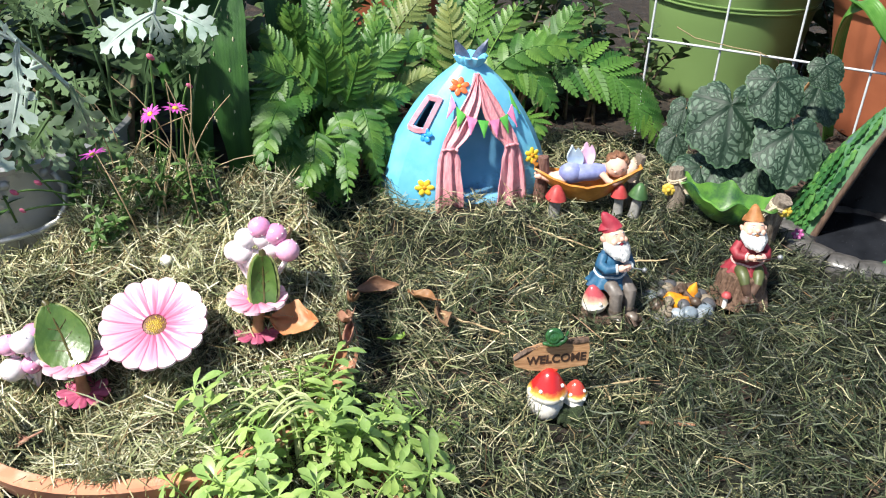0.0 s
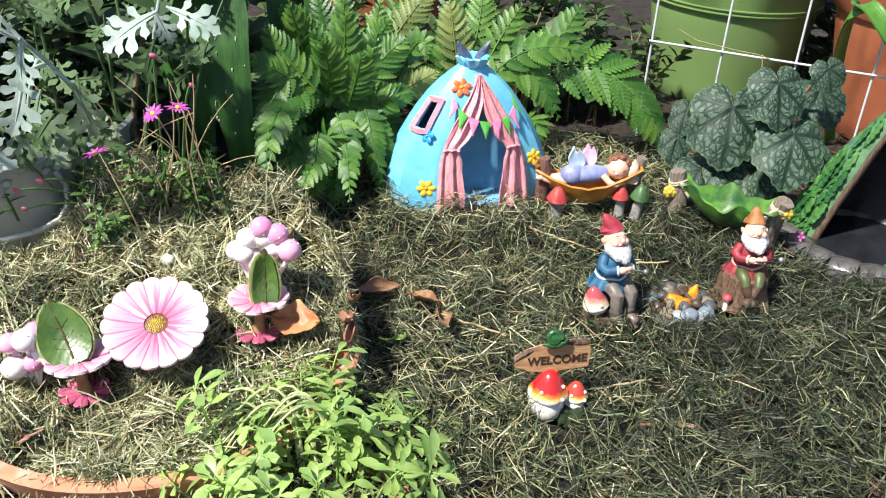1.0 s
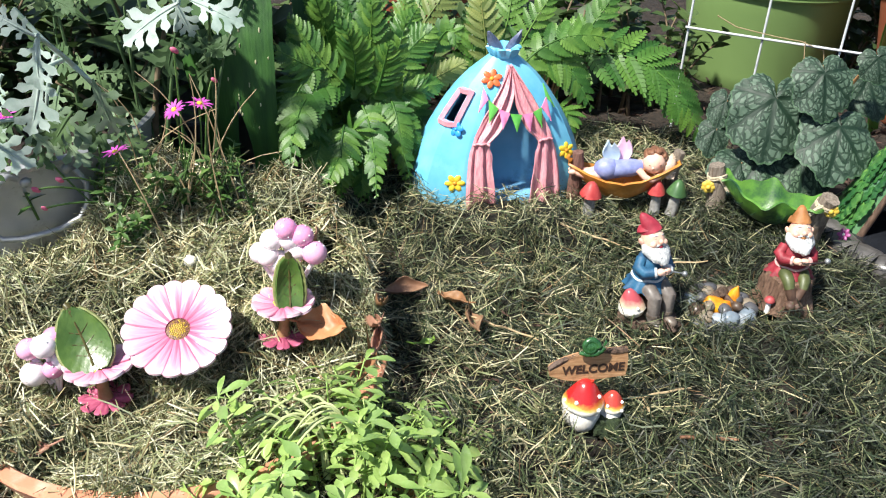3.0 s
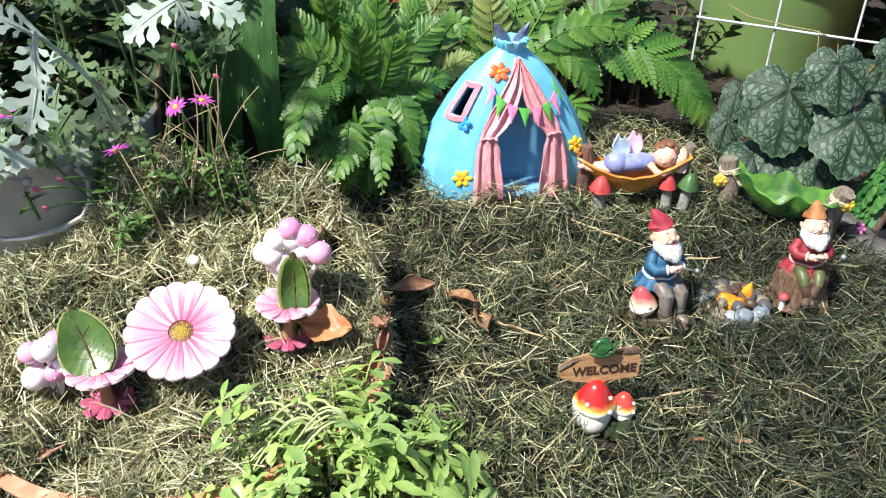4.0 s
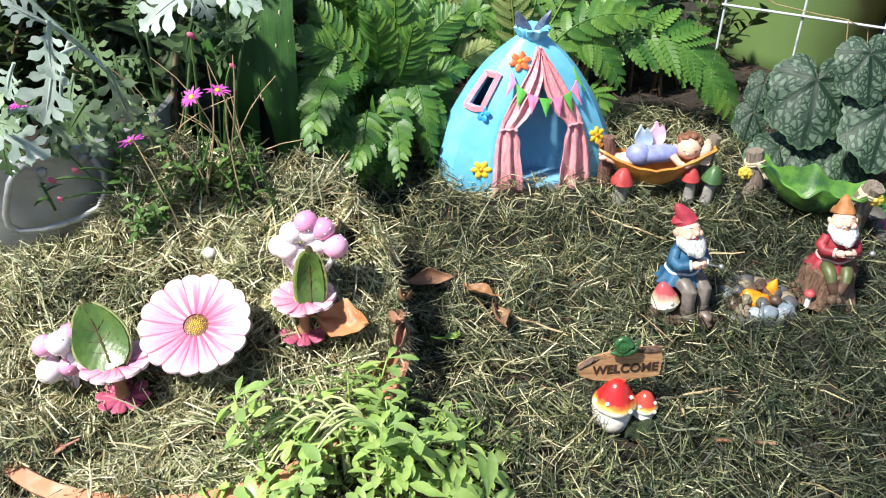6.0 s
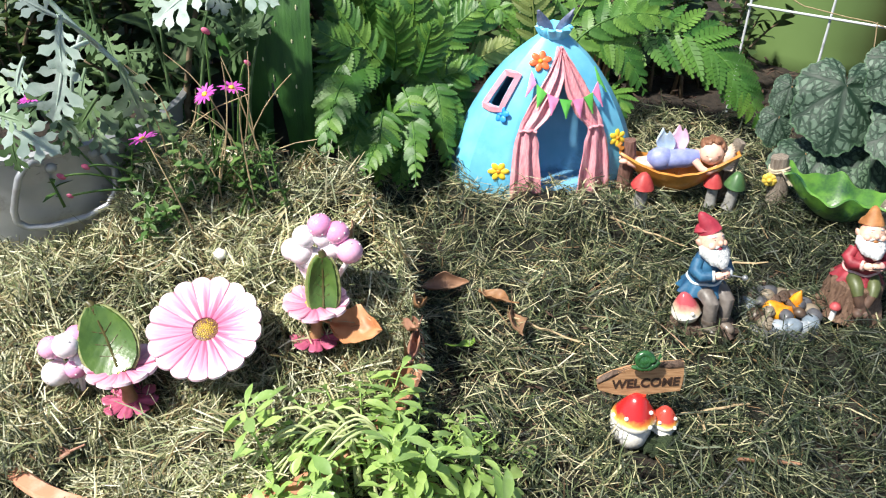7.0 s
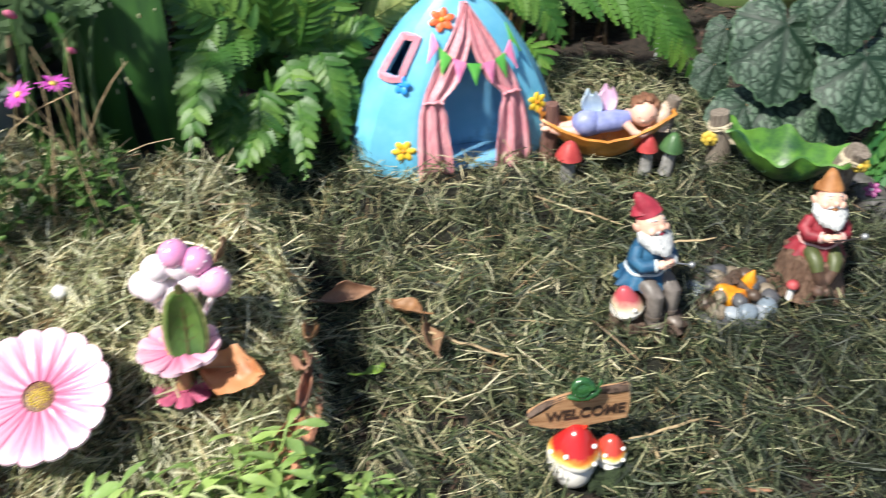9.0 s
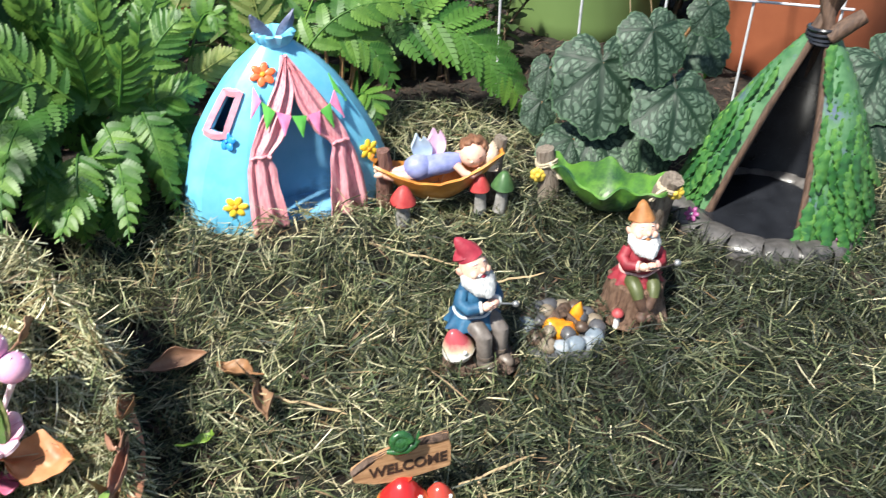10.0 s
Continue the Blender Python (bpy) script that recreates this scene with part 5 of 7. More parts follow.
def leaf_boat(m):
    b = thing("leaf_boat", m, "glossy green leaf cradle roped between two driftwood posts", "toy hammock")
    for pts, r in ((((-37, 14, -6), (-38, 14, 8), (-40, 12, 22), (-43, 12, 38)), (9, 8, 7, 6.5)), (((37, -2, -6), (38, -3, 10), (41, -6, 24), (45, -9, 36)), (9, 8, 7.4, 7))):
        bm = bmesh.new()
        tube(bm, pts, r, 16, 0, 0.25, pts[0][0])
        post = part("post", bm, driftwood, b, "grey-brown driftwood post")
        bm = bmesh.new()
        p, q = Vector(pts[2]).lerp(Vector(pts[3]), 0.35), Vector(pts[3]) - Vector(pts[2])
        mt = Matrix.Translation(p) @ q.to_track_quat("Z", "Y").to_matrix().to_4x4()
        for k in range(2):
            tube(bm, [mt @ Vector((math.cos(a) * 7.6, math.sin(a) * 7.4, k * 1.8 + 0.7 * math.sin(a * 2))) for a in [math.tau * j / 18 for j in range(19)]], 0.95, 6)
        g = 1 if pts[0][0] < 0 else -1
        for k in range(4):
            e = p + Vector((g * (6 + 2 * k), -8 - k, -2 - 2.5 * k + 3 * (k % 2)))
            tube(bm, [p + Vector((g * 2, -7.5, 2)), (p + e) / 2 + Vector((0, -3, 3)), e], [1.2, 1.1, 0.8], 6)
        part("rope", bm, rope_mat, post, "frayed tan rope")
    bm = bmesh.new()
    def leaf(u, v):
        c = math.sin(math.pi * min(1, max(0, 0.03 + 0.94 * v)))
        a = (u - 0.5) * 2
        x = lerp(-37, 42, v)
        w = 22 * c ** 0.6 + 2
        ruf = (3.2 * math.sin(v * 12 + (0 if a < 0 else 2)) + 1.6 * math.sin(v * 25 + a)) * abs(a) ** 3
        return Vector((x, 6 - 13 * v + a * w * 0.82 + ruf, 31 - 1 * v - 29 * c ** 1.05 + (26 if a > 0 else 23) * abs(a) ** 2.2 * c + ruf * 0.8))
    sheet(bm, leaf, 18, 30, thick=1.8)
    lf = part("leaf", bm, boat_green, b, "glossy green curled leaf")
    bm = bmesh.new()
    tube(bm, [leaf(0.5, v / 14) + Vector((0, 0, 0.4)) for v in range(15)], [1.3] * 15, 6)
    for k in range(1, 6):
        for s in (-1, 1):
            tube(bm, [leaf(0.5 + s * 0.4 * j / 5, k / 7 + 0.11 * j / 5) + Vector((0, 0, 0.15)) for j in range(6)], [0.6, 0.55, 0.5, 0.4, 0.3, 0.2], 5)
    part("vein", bm, boat_vein, lf)
    for x, y, z in ((-46, 6, 20), (47, -12, 27)):
        bm = bmesh.new()
        for k in range(7):
            a = math.tau * k / 7
            blob(bm, (x + 3.2 * math.cos(a), y, z + 3.2 * math.sin(a)), (2.8, 1.6, 2.8), None, 8, 6)
        blob(bm, (x, y - 1.5, z), 2.2, None, 8, 6)
        part("flower", bm, rose_yellow, b)
    return b


leaf_boat(pose(0.229, 0.047, 0.017, 0, 0, -18))

teepee_leaf = surface("teepee_leaf", (0.02, 0.1, 0.028), (0.07, 0.2, 0.045), 140, 0.4, 0.6, 800, grime=(0.15, 0.3, 0.045), vary=0.35, grime_scale=110, cover=0.63, coat=0.1)
teepee_skin = surface("teepee_skin", (0.04, 0.13, 0.05), (0.1, 0.22, 0.1), 120, 0.5, 0.5, 800, grime=(0.1, 0.1, 0.25))
pole_brown = surface("pole_brown", (0.06, 0.035, 0.025), (0.15, 0.09, 0.06), 240, 0.6, 0.8, 1100, stretch=(2, 2, 0.4), dist=0.0015)
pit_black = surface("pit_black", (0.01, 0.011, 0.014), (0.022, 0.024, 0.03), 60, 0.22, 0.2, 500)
slate_stone = surface("slate_stone", (0.05, 0.047, 0.045), (0.14, 0.13, 0.125), 110, 0.35, 0.7, 800, grime=(0.26, 0.25, 0.24), vary=0.2, coat=0.25, cover=0.7)
rose_pink = surface("rose_pink", (0.26, 0.045, 0.17), (0.4, 0.11, 0.28), 200, 0.4, 0.4)


def leaf_teepee(m):
    tp = thing("leaf_teepee", m, "toy teepee clad in green leaves on a grey stone ring", "toy teepee")
    H = 134.0
    DL, DR = radians(184), radians(276)          # the door's two edges, as angles about the middle
    FOOT = ((276, 48), (292, 57), (322, 64), (360, 60), (420, 54), (500, 55), (526, 53), (544, 43))
    def wall(a, z, out=0.0):
        """The shell: drawn in at the door's two poles, bellied elsewhere, leaning to its lashed neck."""
        deg = math.degrees(a) % 360
        deg += 360 if deg < 270 else 0
        belly = min(1.0, (deg - 276) / 22) * min(1.0, max(0.0, (544 - deg) / 22)) if deg < 544 else 0.0
        r = lerp(table(FOOT, deg), 8.5, (z / H) ** 1.08) + out + (1 + 11 * max(0.0, belly)) * math.sin(math.pi * min(1.0, z / H)) ** 0.9
        return Vector((r * math.cos(a) + 17 * z / H, r * math.sin(a) + 6 * z / H, z))
    bm = bmesh.new()
    span = DL - DR + math.tau
    sheet(bm, lambda u, v: wall(DR + span * u, 4 + v * (H - 4)), 40, 16, thick=-2.5)
    part("shell", bm, teepee_skin, tp, "painted green shell")
    # near-black inner sheet and floor: the inside's shade is put into their colour
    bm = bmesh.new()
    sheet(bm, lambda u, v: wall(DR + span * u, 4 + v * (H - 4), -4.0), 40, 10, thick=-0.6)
    part("inside_shade", bm, pit_black, tp, "near-black sheet that darkens the inside")
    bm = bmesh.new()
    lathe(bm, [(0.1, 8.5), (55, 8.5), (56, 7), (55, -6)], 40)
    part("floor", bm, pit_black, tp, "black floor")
    # kerb stones
    rng = random.Random(5)
    n = 17
    for k in range(n):
        bm = bmesh.new()
        w = 64 * math.tau / n * 0.5
        def stone(u, v, q=k):
            a = (u - 0.5) * 2
            b = v * math.pi
            return Vector((a * w * 0.97 * (1 - 0.06 * math.sin(b)), -13.5 * math.cos(b) * (1 - 0.15 * abs(a) ** 4), (12.5 * math.sin(b) ** 0.7 - 7) * (1 - 0.25 * abs(a) ** 5) + 0.8 * noise.noise(Vector((u * 3 + q * 7, v * 3, 0)))))
        sheet(bm, stone, 8, 8)
        blob(bm, (0, 0, -3), (w * 1.05, 11, 6), None, 12, 6)
        a = math.tau * k / n + 0.05
        part("stone", bm, slate_stone, tp, at=mm(57.5 * math.cos(a), 57.5 * math.sin(a), 7.5, rng.uniform(-6, 6), rng.uniform(-3, 3), math.degrees(a) + 90))
    # poles
    for a0, a1 in ((DL, 20), (DR, 140), (radians(60), 250), (radians(140), 320)):
        bm = bmesh.new()
        foot = wall(a0, 5, 0.5)
        top = Vector((17 + 8 * math.cos(radians(a1)), 6 + 8 * math.sin(radians(a1)), H + 38))
        neck = wall(a0, H, -1)
        tube(bm, [foot, wall(a0, 40, 0.8), wall(a0, 85, 0.6), neck, neck.lerp(top, 0.5), top], [3.2, 2.9, 2.8, 3.4, 4.6, 4.2], 12, 0, 0.15, a0)
        part("pole", bm, pole_brown, tp, "dark brown wooden pole")
    bm = bmesh.new()
    tube(bm, [(16, -2, H + 2), (25, -5, H + 11), (34, -6, H + 17)], [5.5, 5.6, 4.8], 12, 0, 0.2)
    part("branch_stub", bm, pole_brown, tp)
    bm = bmesh.new()
    for k in range(4):
        tube(bm, [(17 + math.cos(a) * 10.4, 6 + math.sin(a) * 10.4, H - 2 + k * 2.6 + 0.9 * math.sin(a + k)) for a in [math.tau * j / 22 for j in range(23)]], 1.5, 6)
    part("lashing", bm, pit_black, tp, "black cord lashing")
    # leaves in overlapping rows
    bm = bmesh.new()
    def blade(u, v):
        a = (u - 0.5) * 2
        w = 6.4 * math.sin(math.pi * (0.1 + 0.84 * v ** 0.85)) ** 0.9 * (1 + 0.2 * math.cos(v * 26)) if v < 0.98 else 0.2
        return Vector((a * w, -3.0 - 1.2 * v + 1.4 * abs(a) + 0.35 * math.cos(v * 26 - abs(a) * 4), -v * 24))
    sheet(bm, blade, 4, 13, thick=0.9)
    leaf_me = mesh_of("leaf", bm, teepee_leaf, 40)
    rows = 17
    for j in range(rows):
        z = 20 + (H - 14) * j / rows
        r = lerp(58, 9.0, (z / H) ** 1.08)
        cnt = max(9, int(r * span / 6.8))
        for k in range(cnt):
            a = DR + span * (k + 0.5 * (j % 2) + 0.25 + rng.uniform(-0.15, 0.15)) / (cnt + 0.5)
            p = wall(a, z, 0.3)
            s = rng.uniform(1.0, 1.35) * lerp(1.0, 0.78, j / rows)
            mt = Matrix.Translation(p * MM) @ Matrix.Rotation(a + math.pi / 2, 4, "Z") @ Matrix.Rotation(radians(-20 + rng.uniform(-5, 5)), 4, "X") @ Matrix.Rotation(radians(rng.uniform(-24, 24)), 4, "Y") @ Matrix.Scale(s, 4)
            part("leaf", leaf_me, None, tp, at=mt)
    for a, mat_ in ((radians(196), rose_pink), (radians(298), rose_pink)):
        small_flower(tp, (64 * math.cos(a), 64 * math.sin(a), 16), (math.cos(a), math.sin(a) - 0.4, 0.7), 5.2, mat_, dot_white, 0.3, 6)
    return tp


leaf_teepee(pose(0.354, 0.054, 0.0))

# ---- plants ----
def arc(p, k):
    return [bezier(p, i / k) for i in range(k + 1)]


def pinna(bm, root, along, out, normal, length, wide, lobes, mi=0, cut=0.7):
    """A fern leaflet: a midrib with rounded teeth on both sides."""
    along, normal = along.normalized(), normal.normalized()
    side = along.cross(normal).normalized()
    mids, n = [], lobes
    for k in range(n + 1):
        f = k / n
        mids.append(root + along * (length * f) - normal * (length * 0.2 * f * f))
    for s in (-1, 1):
        verts, faces = [], []
        for k in range(n):
            f = (k + 0.5) / n
            w = wide * (1 - f ** 2.6) ** 0.75 * (0.72 + 0.28 * min(1, f * 4))
            a, b = mids[k], mids[k + 1]
            lean = along * (w * 0.45)
            up = normal * (w * 0.12)
            d = side * (s * w)
            base = len(verts)
            verts.append(a)
            verts += [a.lerp(b, g) + (d + lean) * r + up * h for g, r, h in ((0.04, cut, 0.3), (0.06, 0.8, 1.0), (0.28, 1.0, 0.6), (0.68, 0.98, 0.2), (0.92, 0.78, 0.6), (0.95, cut, 0.3))]
            verts.append(b)
            faces.append(tuple(base + q for q in range(8)))
        fill(bm, verts, faces, mi)


PINNA = {}


def pinna_mesh(kind, material):
    """Shared leaflets, 30 mm long."""
    key = (kind, material.name)
    if key not in PINNA:
        bm = bmesh.new()
        tube(bm, [(0, 0, 0), (15, 0, -1.6), (29, 0, -6.2)], [0.5, 0.4, 0.15], 4)
        pinna(bm, Vector((0, 0, 0)), Vector((1, 0, 0)), None, Vector((0, 0.05 * (kind % 3 - 1), 1)), 30, ((6.4, 5.9, 6.8) if kind < 3 else (6.4, 5.8, 7.0))[kind % 3], ((8, 9, 8) if kind < 3 else (9, 10, 9))[kind % 3], 0, 0.66 if kind < 3 else 0.25)
        PINNA[key] = mesh_of("leaflet", bm, material, 180)
    return PINNA[key]


def frond(parent, a, b, c, reach, pairs, facing=(0.0, -0.6, 0.8), seed=0, material=None, loose=True, deep=False):
    """One fern frond along an arc a-b-c, its leaflets shortening towards the tip."""
    rng = random.Random(seed)
    material = material or fern_mat
    if not deep:
        reach *= 0.98
    bm = bmesh.new()
    pts = arc((a, b, c), 16)
    tube(bm, pts, [lerp(1.1, 0.35, i / 16) for i in range(17)], 5, 0)
    face = Vector(facing).normalized()
    rib = None
    if loose:
        rib = part("frond", bm, material, parent, sharp=180)
    pairs = int(pairs * (0.82 if deep else 1.0))
    span = (b - a).length + (c - b).length
    for k in range(pairs):
        f = 0.08 + 0.9 * (k / (pairs - 1)) ** 0.86
        p = bezier((a, b, c), f)
        t = (bezier((a, b, c), min(1, f + 0.03)) - bezier((a, b, c), f - 0.03)).normalized()
        nrm = (face - t * face.dot(t)).normalized()
        side = t.cross(nrm)
        ln = reach * max(0.16, 0.74 + 1.1 * f - 1.75 * f * f) * rng.uniform(0.92, 1.08)
        snug = max(0.8, min(1.3 if deep else 1.5, (0.46 if deep else 0.6) * span / pairs / (ln * 0.21)))
        for s in (-1, 1):
            d = (side * s * 0.88 + t * lerp(0.42, 1.15, f) + nrm * rng.uniform(-0.16, 0.08)).normalized()
            up = (nrm + side * s * rng.uniform(-0.25, 0.25)).normalized()
            if loose:
                z = (up - d * up.dot(d)).normalized()
                y = z.cross(d)
                m = Matrix((d, y, z)).transposed().to_4x4()
                m.translation = (p + t * (s * 0.8)) * MM
                part("leaflet", pinna_mesh(rng.randrange(3) + (3 if deep else 0), material), None, rib, at=m @ Matrix.Diagonal((ln / 30, ln / 30 * rng.uniform(0.9, 1.1) * snug, ln / 30, 1)))
            else:
                pinna(bm, p + t * (s * 0.8), d, side, up, ln, max(1.6, ln * 0.175 * snug), max(4, int(ln / 2.8)), 0, 0.6)
    return rib or part("frond", bm, material, parent, sharp=180)


fern_pale = surface("fern_pale", (0.16, 0.22, 0.05), (0.3, 0.33, 0.1), 40, 0.5, 0.4, 700, vary=0.25, through_light=0.25, grime=(0.33, 0.2, 0.08), cover=0.66, grime_scale=60)
fern = thing("fern", pose(-0.09, 0.13, 0.0), "lush green fern arching over the toy tent", "fern")
base = Vector((-90, 130, 0))


def rel(*ps):
    return [Vector(p) - base for p in ps]


frond(fern, *rel((-100, 110, 100), (-155, 62, 128), (-141, -20, 66)), 30, 15, (-0.1, -0.75, 0.6), 1)
frond(fern, *rel((-102, 110, 93), (-76, 90, 92), (-58, 55, 26)), 20, 14, (0.1, -0.85, 0.5), 2)
frond(fern, *rel((-102, 80, 86), (-88, 60, 72), (-80, 0, 43)), 19, 12, (0, -0.75, 0.6), 3)
frond(fern, *rel((-100, 75, 76), (-111, 40, 70), (-119, 0, 49)), 24, 11, (-0.1, -0.7, 0.7), 4)
frond(fern, *rel((-104, 118, 90), (-131, 130, 134), (-153, 120, 162)), 26, 13, (-0.2, -0.9, 0.3), 5, loose=False)
frond(fern, *rel((-104, 120, 90), (-117, 140, 137), (-129, 150, 172)), 24, 13, (0, -0.95, 0.3), 6, loose=False)
frond(fern, *rel((-100, 120, 90), (-103, 140, 137), (-106, 150, 176)), 24, 13, (0, -0.95, 0.3), 7, loose=False)
frond(fern, *rel((-91, 100, 75), (-82, 110, 102), (-86, 118, 140)), 20, 12, (0, -0.95, 0.3), 8)
frond(fern, *rel((-86, 125, 85), (-79, 150, 131), (-73, 160, 163)), 22, 12, (0, -0.95, 0.3), 9, loose=False)
frond(fern, *rel((-56, 160, 90), (-37, 170, 150), (-29, 150, 117)), 18, 11, (0, -0.9, 0.4), 10)
frond(fern, *rel((-110, 108, 105), (-138, 100, 131), (-162, 88, 143)), 28, 13, (-0.1, -0.7, 0.7), 11)
frond(fern, *rel((-62, 150, 80), (-40, 150, 93), (-20, 148, 106)), 18, 11, (0, -0.9, 0.4), 12, fern_pale)
frond(fern, *rel((-72, 165, 110), (-49, 190, 148), (-29, 200, 168)), 24, 12, (0, -0.9, 0.4), 13, fern_pale, loose=False)
frond(fern, *rel((-87, 90, 78), (-97, 68, 78), (-104, 28, 54)), 22, 11, (-0.05, -0.7, 0.7), 14)
frond(fern, *rel((-75, 118, 70), (-53, 118, 78), (-42, 80, 35)), 20, 12, (0.1, -0.8, 0.5), 15)
frond(fern, *rel((-120, 130, 40), (-140, 110, 90), (-150, 60, 70)), 26, 12, (-0.1, -0.8, 0.5), 16, loose=False)
frond(fern, *rel((-70, 140, 20), (-75, 110, 60), (-62, 90, 25)), 22, 11, (0, -0.9, 0.4), 17, loose=False)
frond(fern, *rel((-90, 150, 60), (-70, 190, 120), (-60, 230, 170)), 26, 12, (0, -0.9, 0.4), 18, loose=False)
frond(fern, *rel((-85, 130, 60), (-92, 120, 95), (-120, 95, 90)), 20, 11, (0, -0.85, 0.5), 19)

for k, (p0, p1, p2, reach, n, face) in enumerate((
        ((-102, 100, 76), (-90, 70, 74), (-86, 58, 16), 20, 14, (0.1, -0.9, 0.4)), ((-80, 96, 86), (-70, 72, 82), (-63, 62, 24), 18, 14, (0.15, -0.9, 0.4)),
        ((-112, 50, 80), (-112, 26, 74), (-110, 18, 32), 22, 12, (0, -0.9, 0.4)), ((-122, 46, 78), (-132, 26, 70), (-131, 18, 44), 22, 11, (-0.1, -0.9, 0.4)),
        ((-136, 70, 116), (-158, 40, 112), (-153, 24, 48), 26, 15, (-0.1, -0.85, 0.5)), ((-118, 80, 108), (-140, 60, 122), (-164, 50, 140), 22, 12, (-0.1, -0.8, 0.6)),
        ((-110, 90, 96), (-104, 80, 124), (-112, 74, 148), 22, 12, (0, -0.95, 0.3)), ((-92, 90, 92), (-84, 84, 118), (-80, 80, 138), 20, 12, (0, -0.95, 0.3)),
        ((-78, 100, 84), (-62, 96, 100), (-52, 98, 92), 20, 11, (0, -0.9, 0.4)), ((-84, 110, 100), (-66, 120, 128), (-48, 126, 140), 24, 12, (0, -0.9, 0.4)),
        ((-100, 70, 60), (-96, 44, 62), (-96, 30, 24), 20, 12, (0, -0.95, 0.3)), ((-128, 60, 90), (-140, 34, 88), (-142, 26, 74), 20, 11, (-0.1, -0.85, 0.5)),
        ((-120, 120, 60), (-130, 100, 130), (-140, 90, 172), 28, 13, (-0.1, -0.95, 0.3)), ((-96, 100, 60), (-100, 110, 120), (-96, 104, 166), 26, 13, (0, -0.95, 0.3)))):
    frond(fern, *rel(p0, p1, p2), reach, n, face, 200 + k)
    sway = random.Random(700 + k)
    p0, p1, p2 = (tuple(v + sway.uniform(-g, g) for v in p) for p, g in ((p0, 8), (p1, 14), (p2, 16)))
    frond(fern, *rel(p0, (p1[0], p1[1] + 14, p1[2]), (p2[0], p2[1] + 14, p2[2] + 8)), reach * 0.9, n, (face[0] + sway.uniform(-0.3, 0.3), face[1], face[2]), 260 + k)

fern_two = thing("fern", pose(0.05, 0.22, 0.0), "green fern with broad fronds leaning out beside the tent", "fern")
base = Vector((50, 220, 0))
frond(fern_two, *rel((60, 222, 85), (160, 214, 132), (207, 178, 26)), 46, 19, (0.1, -0.6, 0.75), 21, deep=True)
frond(fern_two, *rel((15, 205, 92), (63, 205, 125), (99, 180, 56)), 34, 16, (0.1, -0.65, 0.7), 22, deep=True)
frond(fern_two, *rel((27, 190, 85), (63, 200, 138), (132, 212, 108)), 26, 13, (0, -0.7, 0.7), 23, deep=True)
frond(fern_two, *rel((22, 200, 90), (37, 210, 126), (57, 220, 154)), 24, 12, (0, -0.95, 0.3), 24, deep=True)
frond(fern_two, *rel((0, 190, 90), (-6, 190, 129), (-13, 200, 157)), 24, 12, (0, -0.95, 0.3), 25, fern_pale, deep=True)
frond(fern_two, *rel((66, 220, 85), (103, 230, 129), (115, 240, 151)), 24, 12, (0, -0.9, 0.4), 26, deep=True)
frond(fern_two, *rel((10, 205, 100), (20, 220, 139), (18, 240, 168)), 24, 12, (0, -0.95, 0.3), 27, loose=False)
frond(fern_two, *rel((-10, 200, 60), (-20, 190, 110), (-12, 200, 150)), 26, 12, (0, -0.95, 0.3), 28, loose=False)
frond(fern_two, *rel((60, 210, 30), (75, 185, 70), (80, 165, 35)), 26, 12, (0.1, -0.8, 0.6), 29, deep=True)
frond(fern_two, *rel((30, 240, 40), (70, 250, 110), (110, 260, 120)), 30, 12, (0, -0.8, 0.6), 30, loose=False)
frond(fern_two, *rel((0, 230, 50), (0, 260, 130), (-20, 270, 180)), 30, 12, (0, -0.9, 0.5), 31, loose=False)
for plant in (fern, fern_two):
    for k in range(10):
        a = k * 0.63
        bm = bmesh.new()
        tube(bm, [(6 * math.cos(a), 6 * math.sin(a), -8), (14 * math.cos(a), 14 * math.sin(a) - 6, 40), (22 * math.cos(a), 20 * math.sin(a) - 10, 86)], [1.6, 1.3, 1.0], 5)
        part("stalk", bm, stem_brown, plant)


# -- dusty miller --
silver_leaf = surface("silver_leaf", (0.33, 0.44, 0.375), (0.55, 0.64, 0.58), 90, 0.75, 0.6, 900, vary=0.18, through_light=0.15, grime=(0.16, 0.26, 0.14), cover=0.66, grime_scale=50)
silver_dark = surface("silver_leaf_dark", (0.045, 0.098, 0.03), (0.105, 0.18, 0.07), 90, 0.7, 0.5, 900, vary=0.2, through_light=0.15)

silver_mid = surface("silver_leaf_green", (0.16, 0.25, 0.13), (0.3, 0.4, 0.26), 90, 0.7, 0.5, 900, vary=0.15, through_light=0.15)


LOBE = ((0.0, 0.24), (0.2, 0.17), (0.42, 0.15), (0.58, 0.22), (0.74, 0.29), (0.88, 0.27), (0.97, 0.2), (1.0, 0.14))


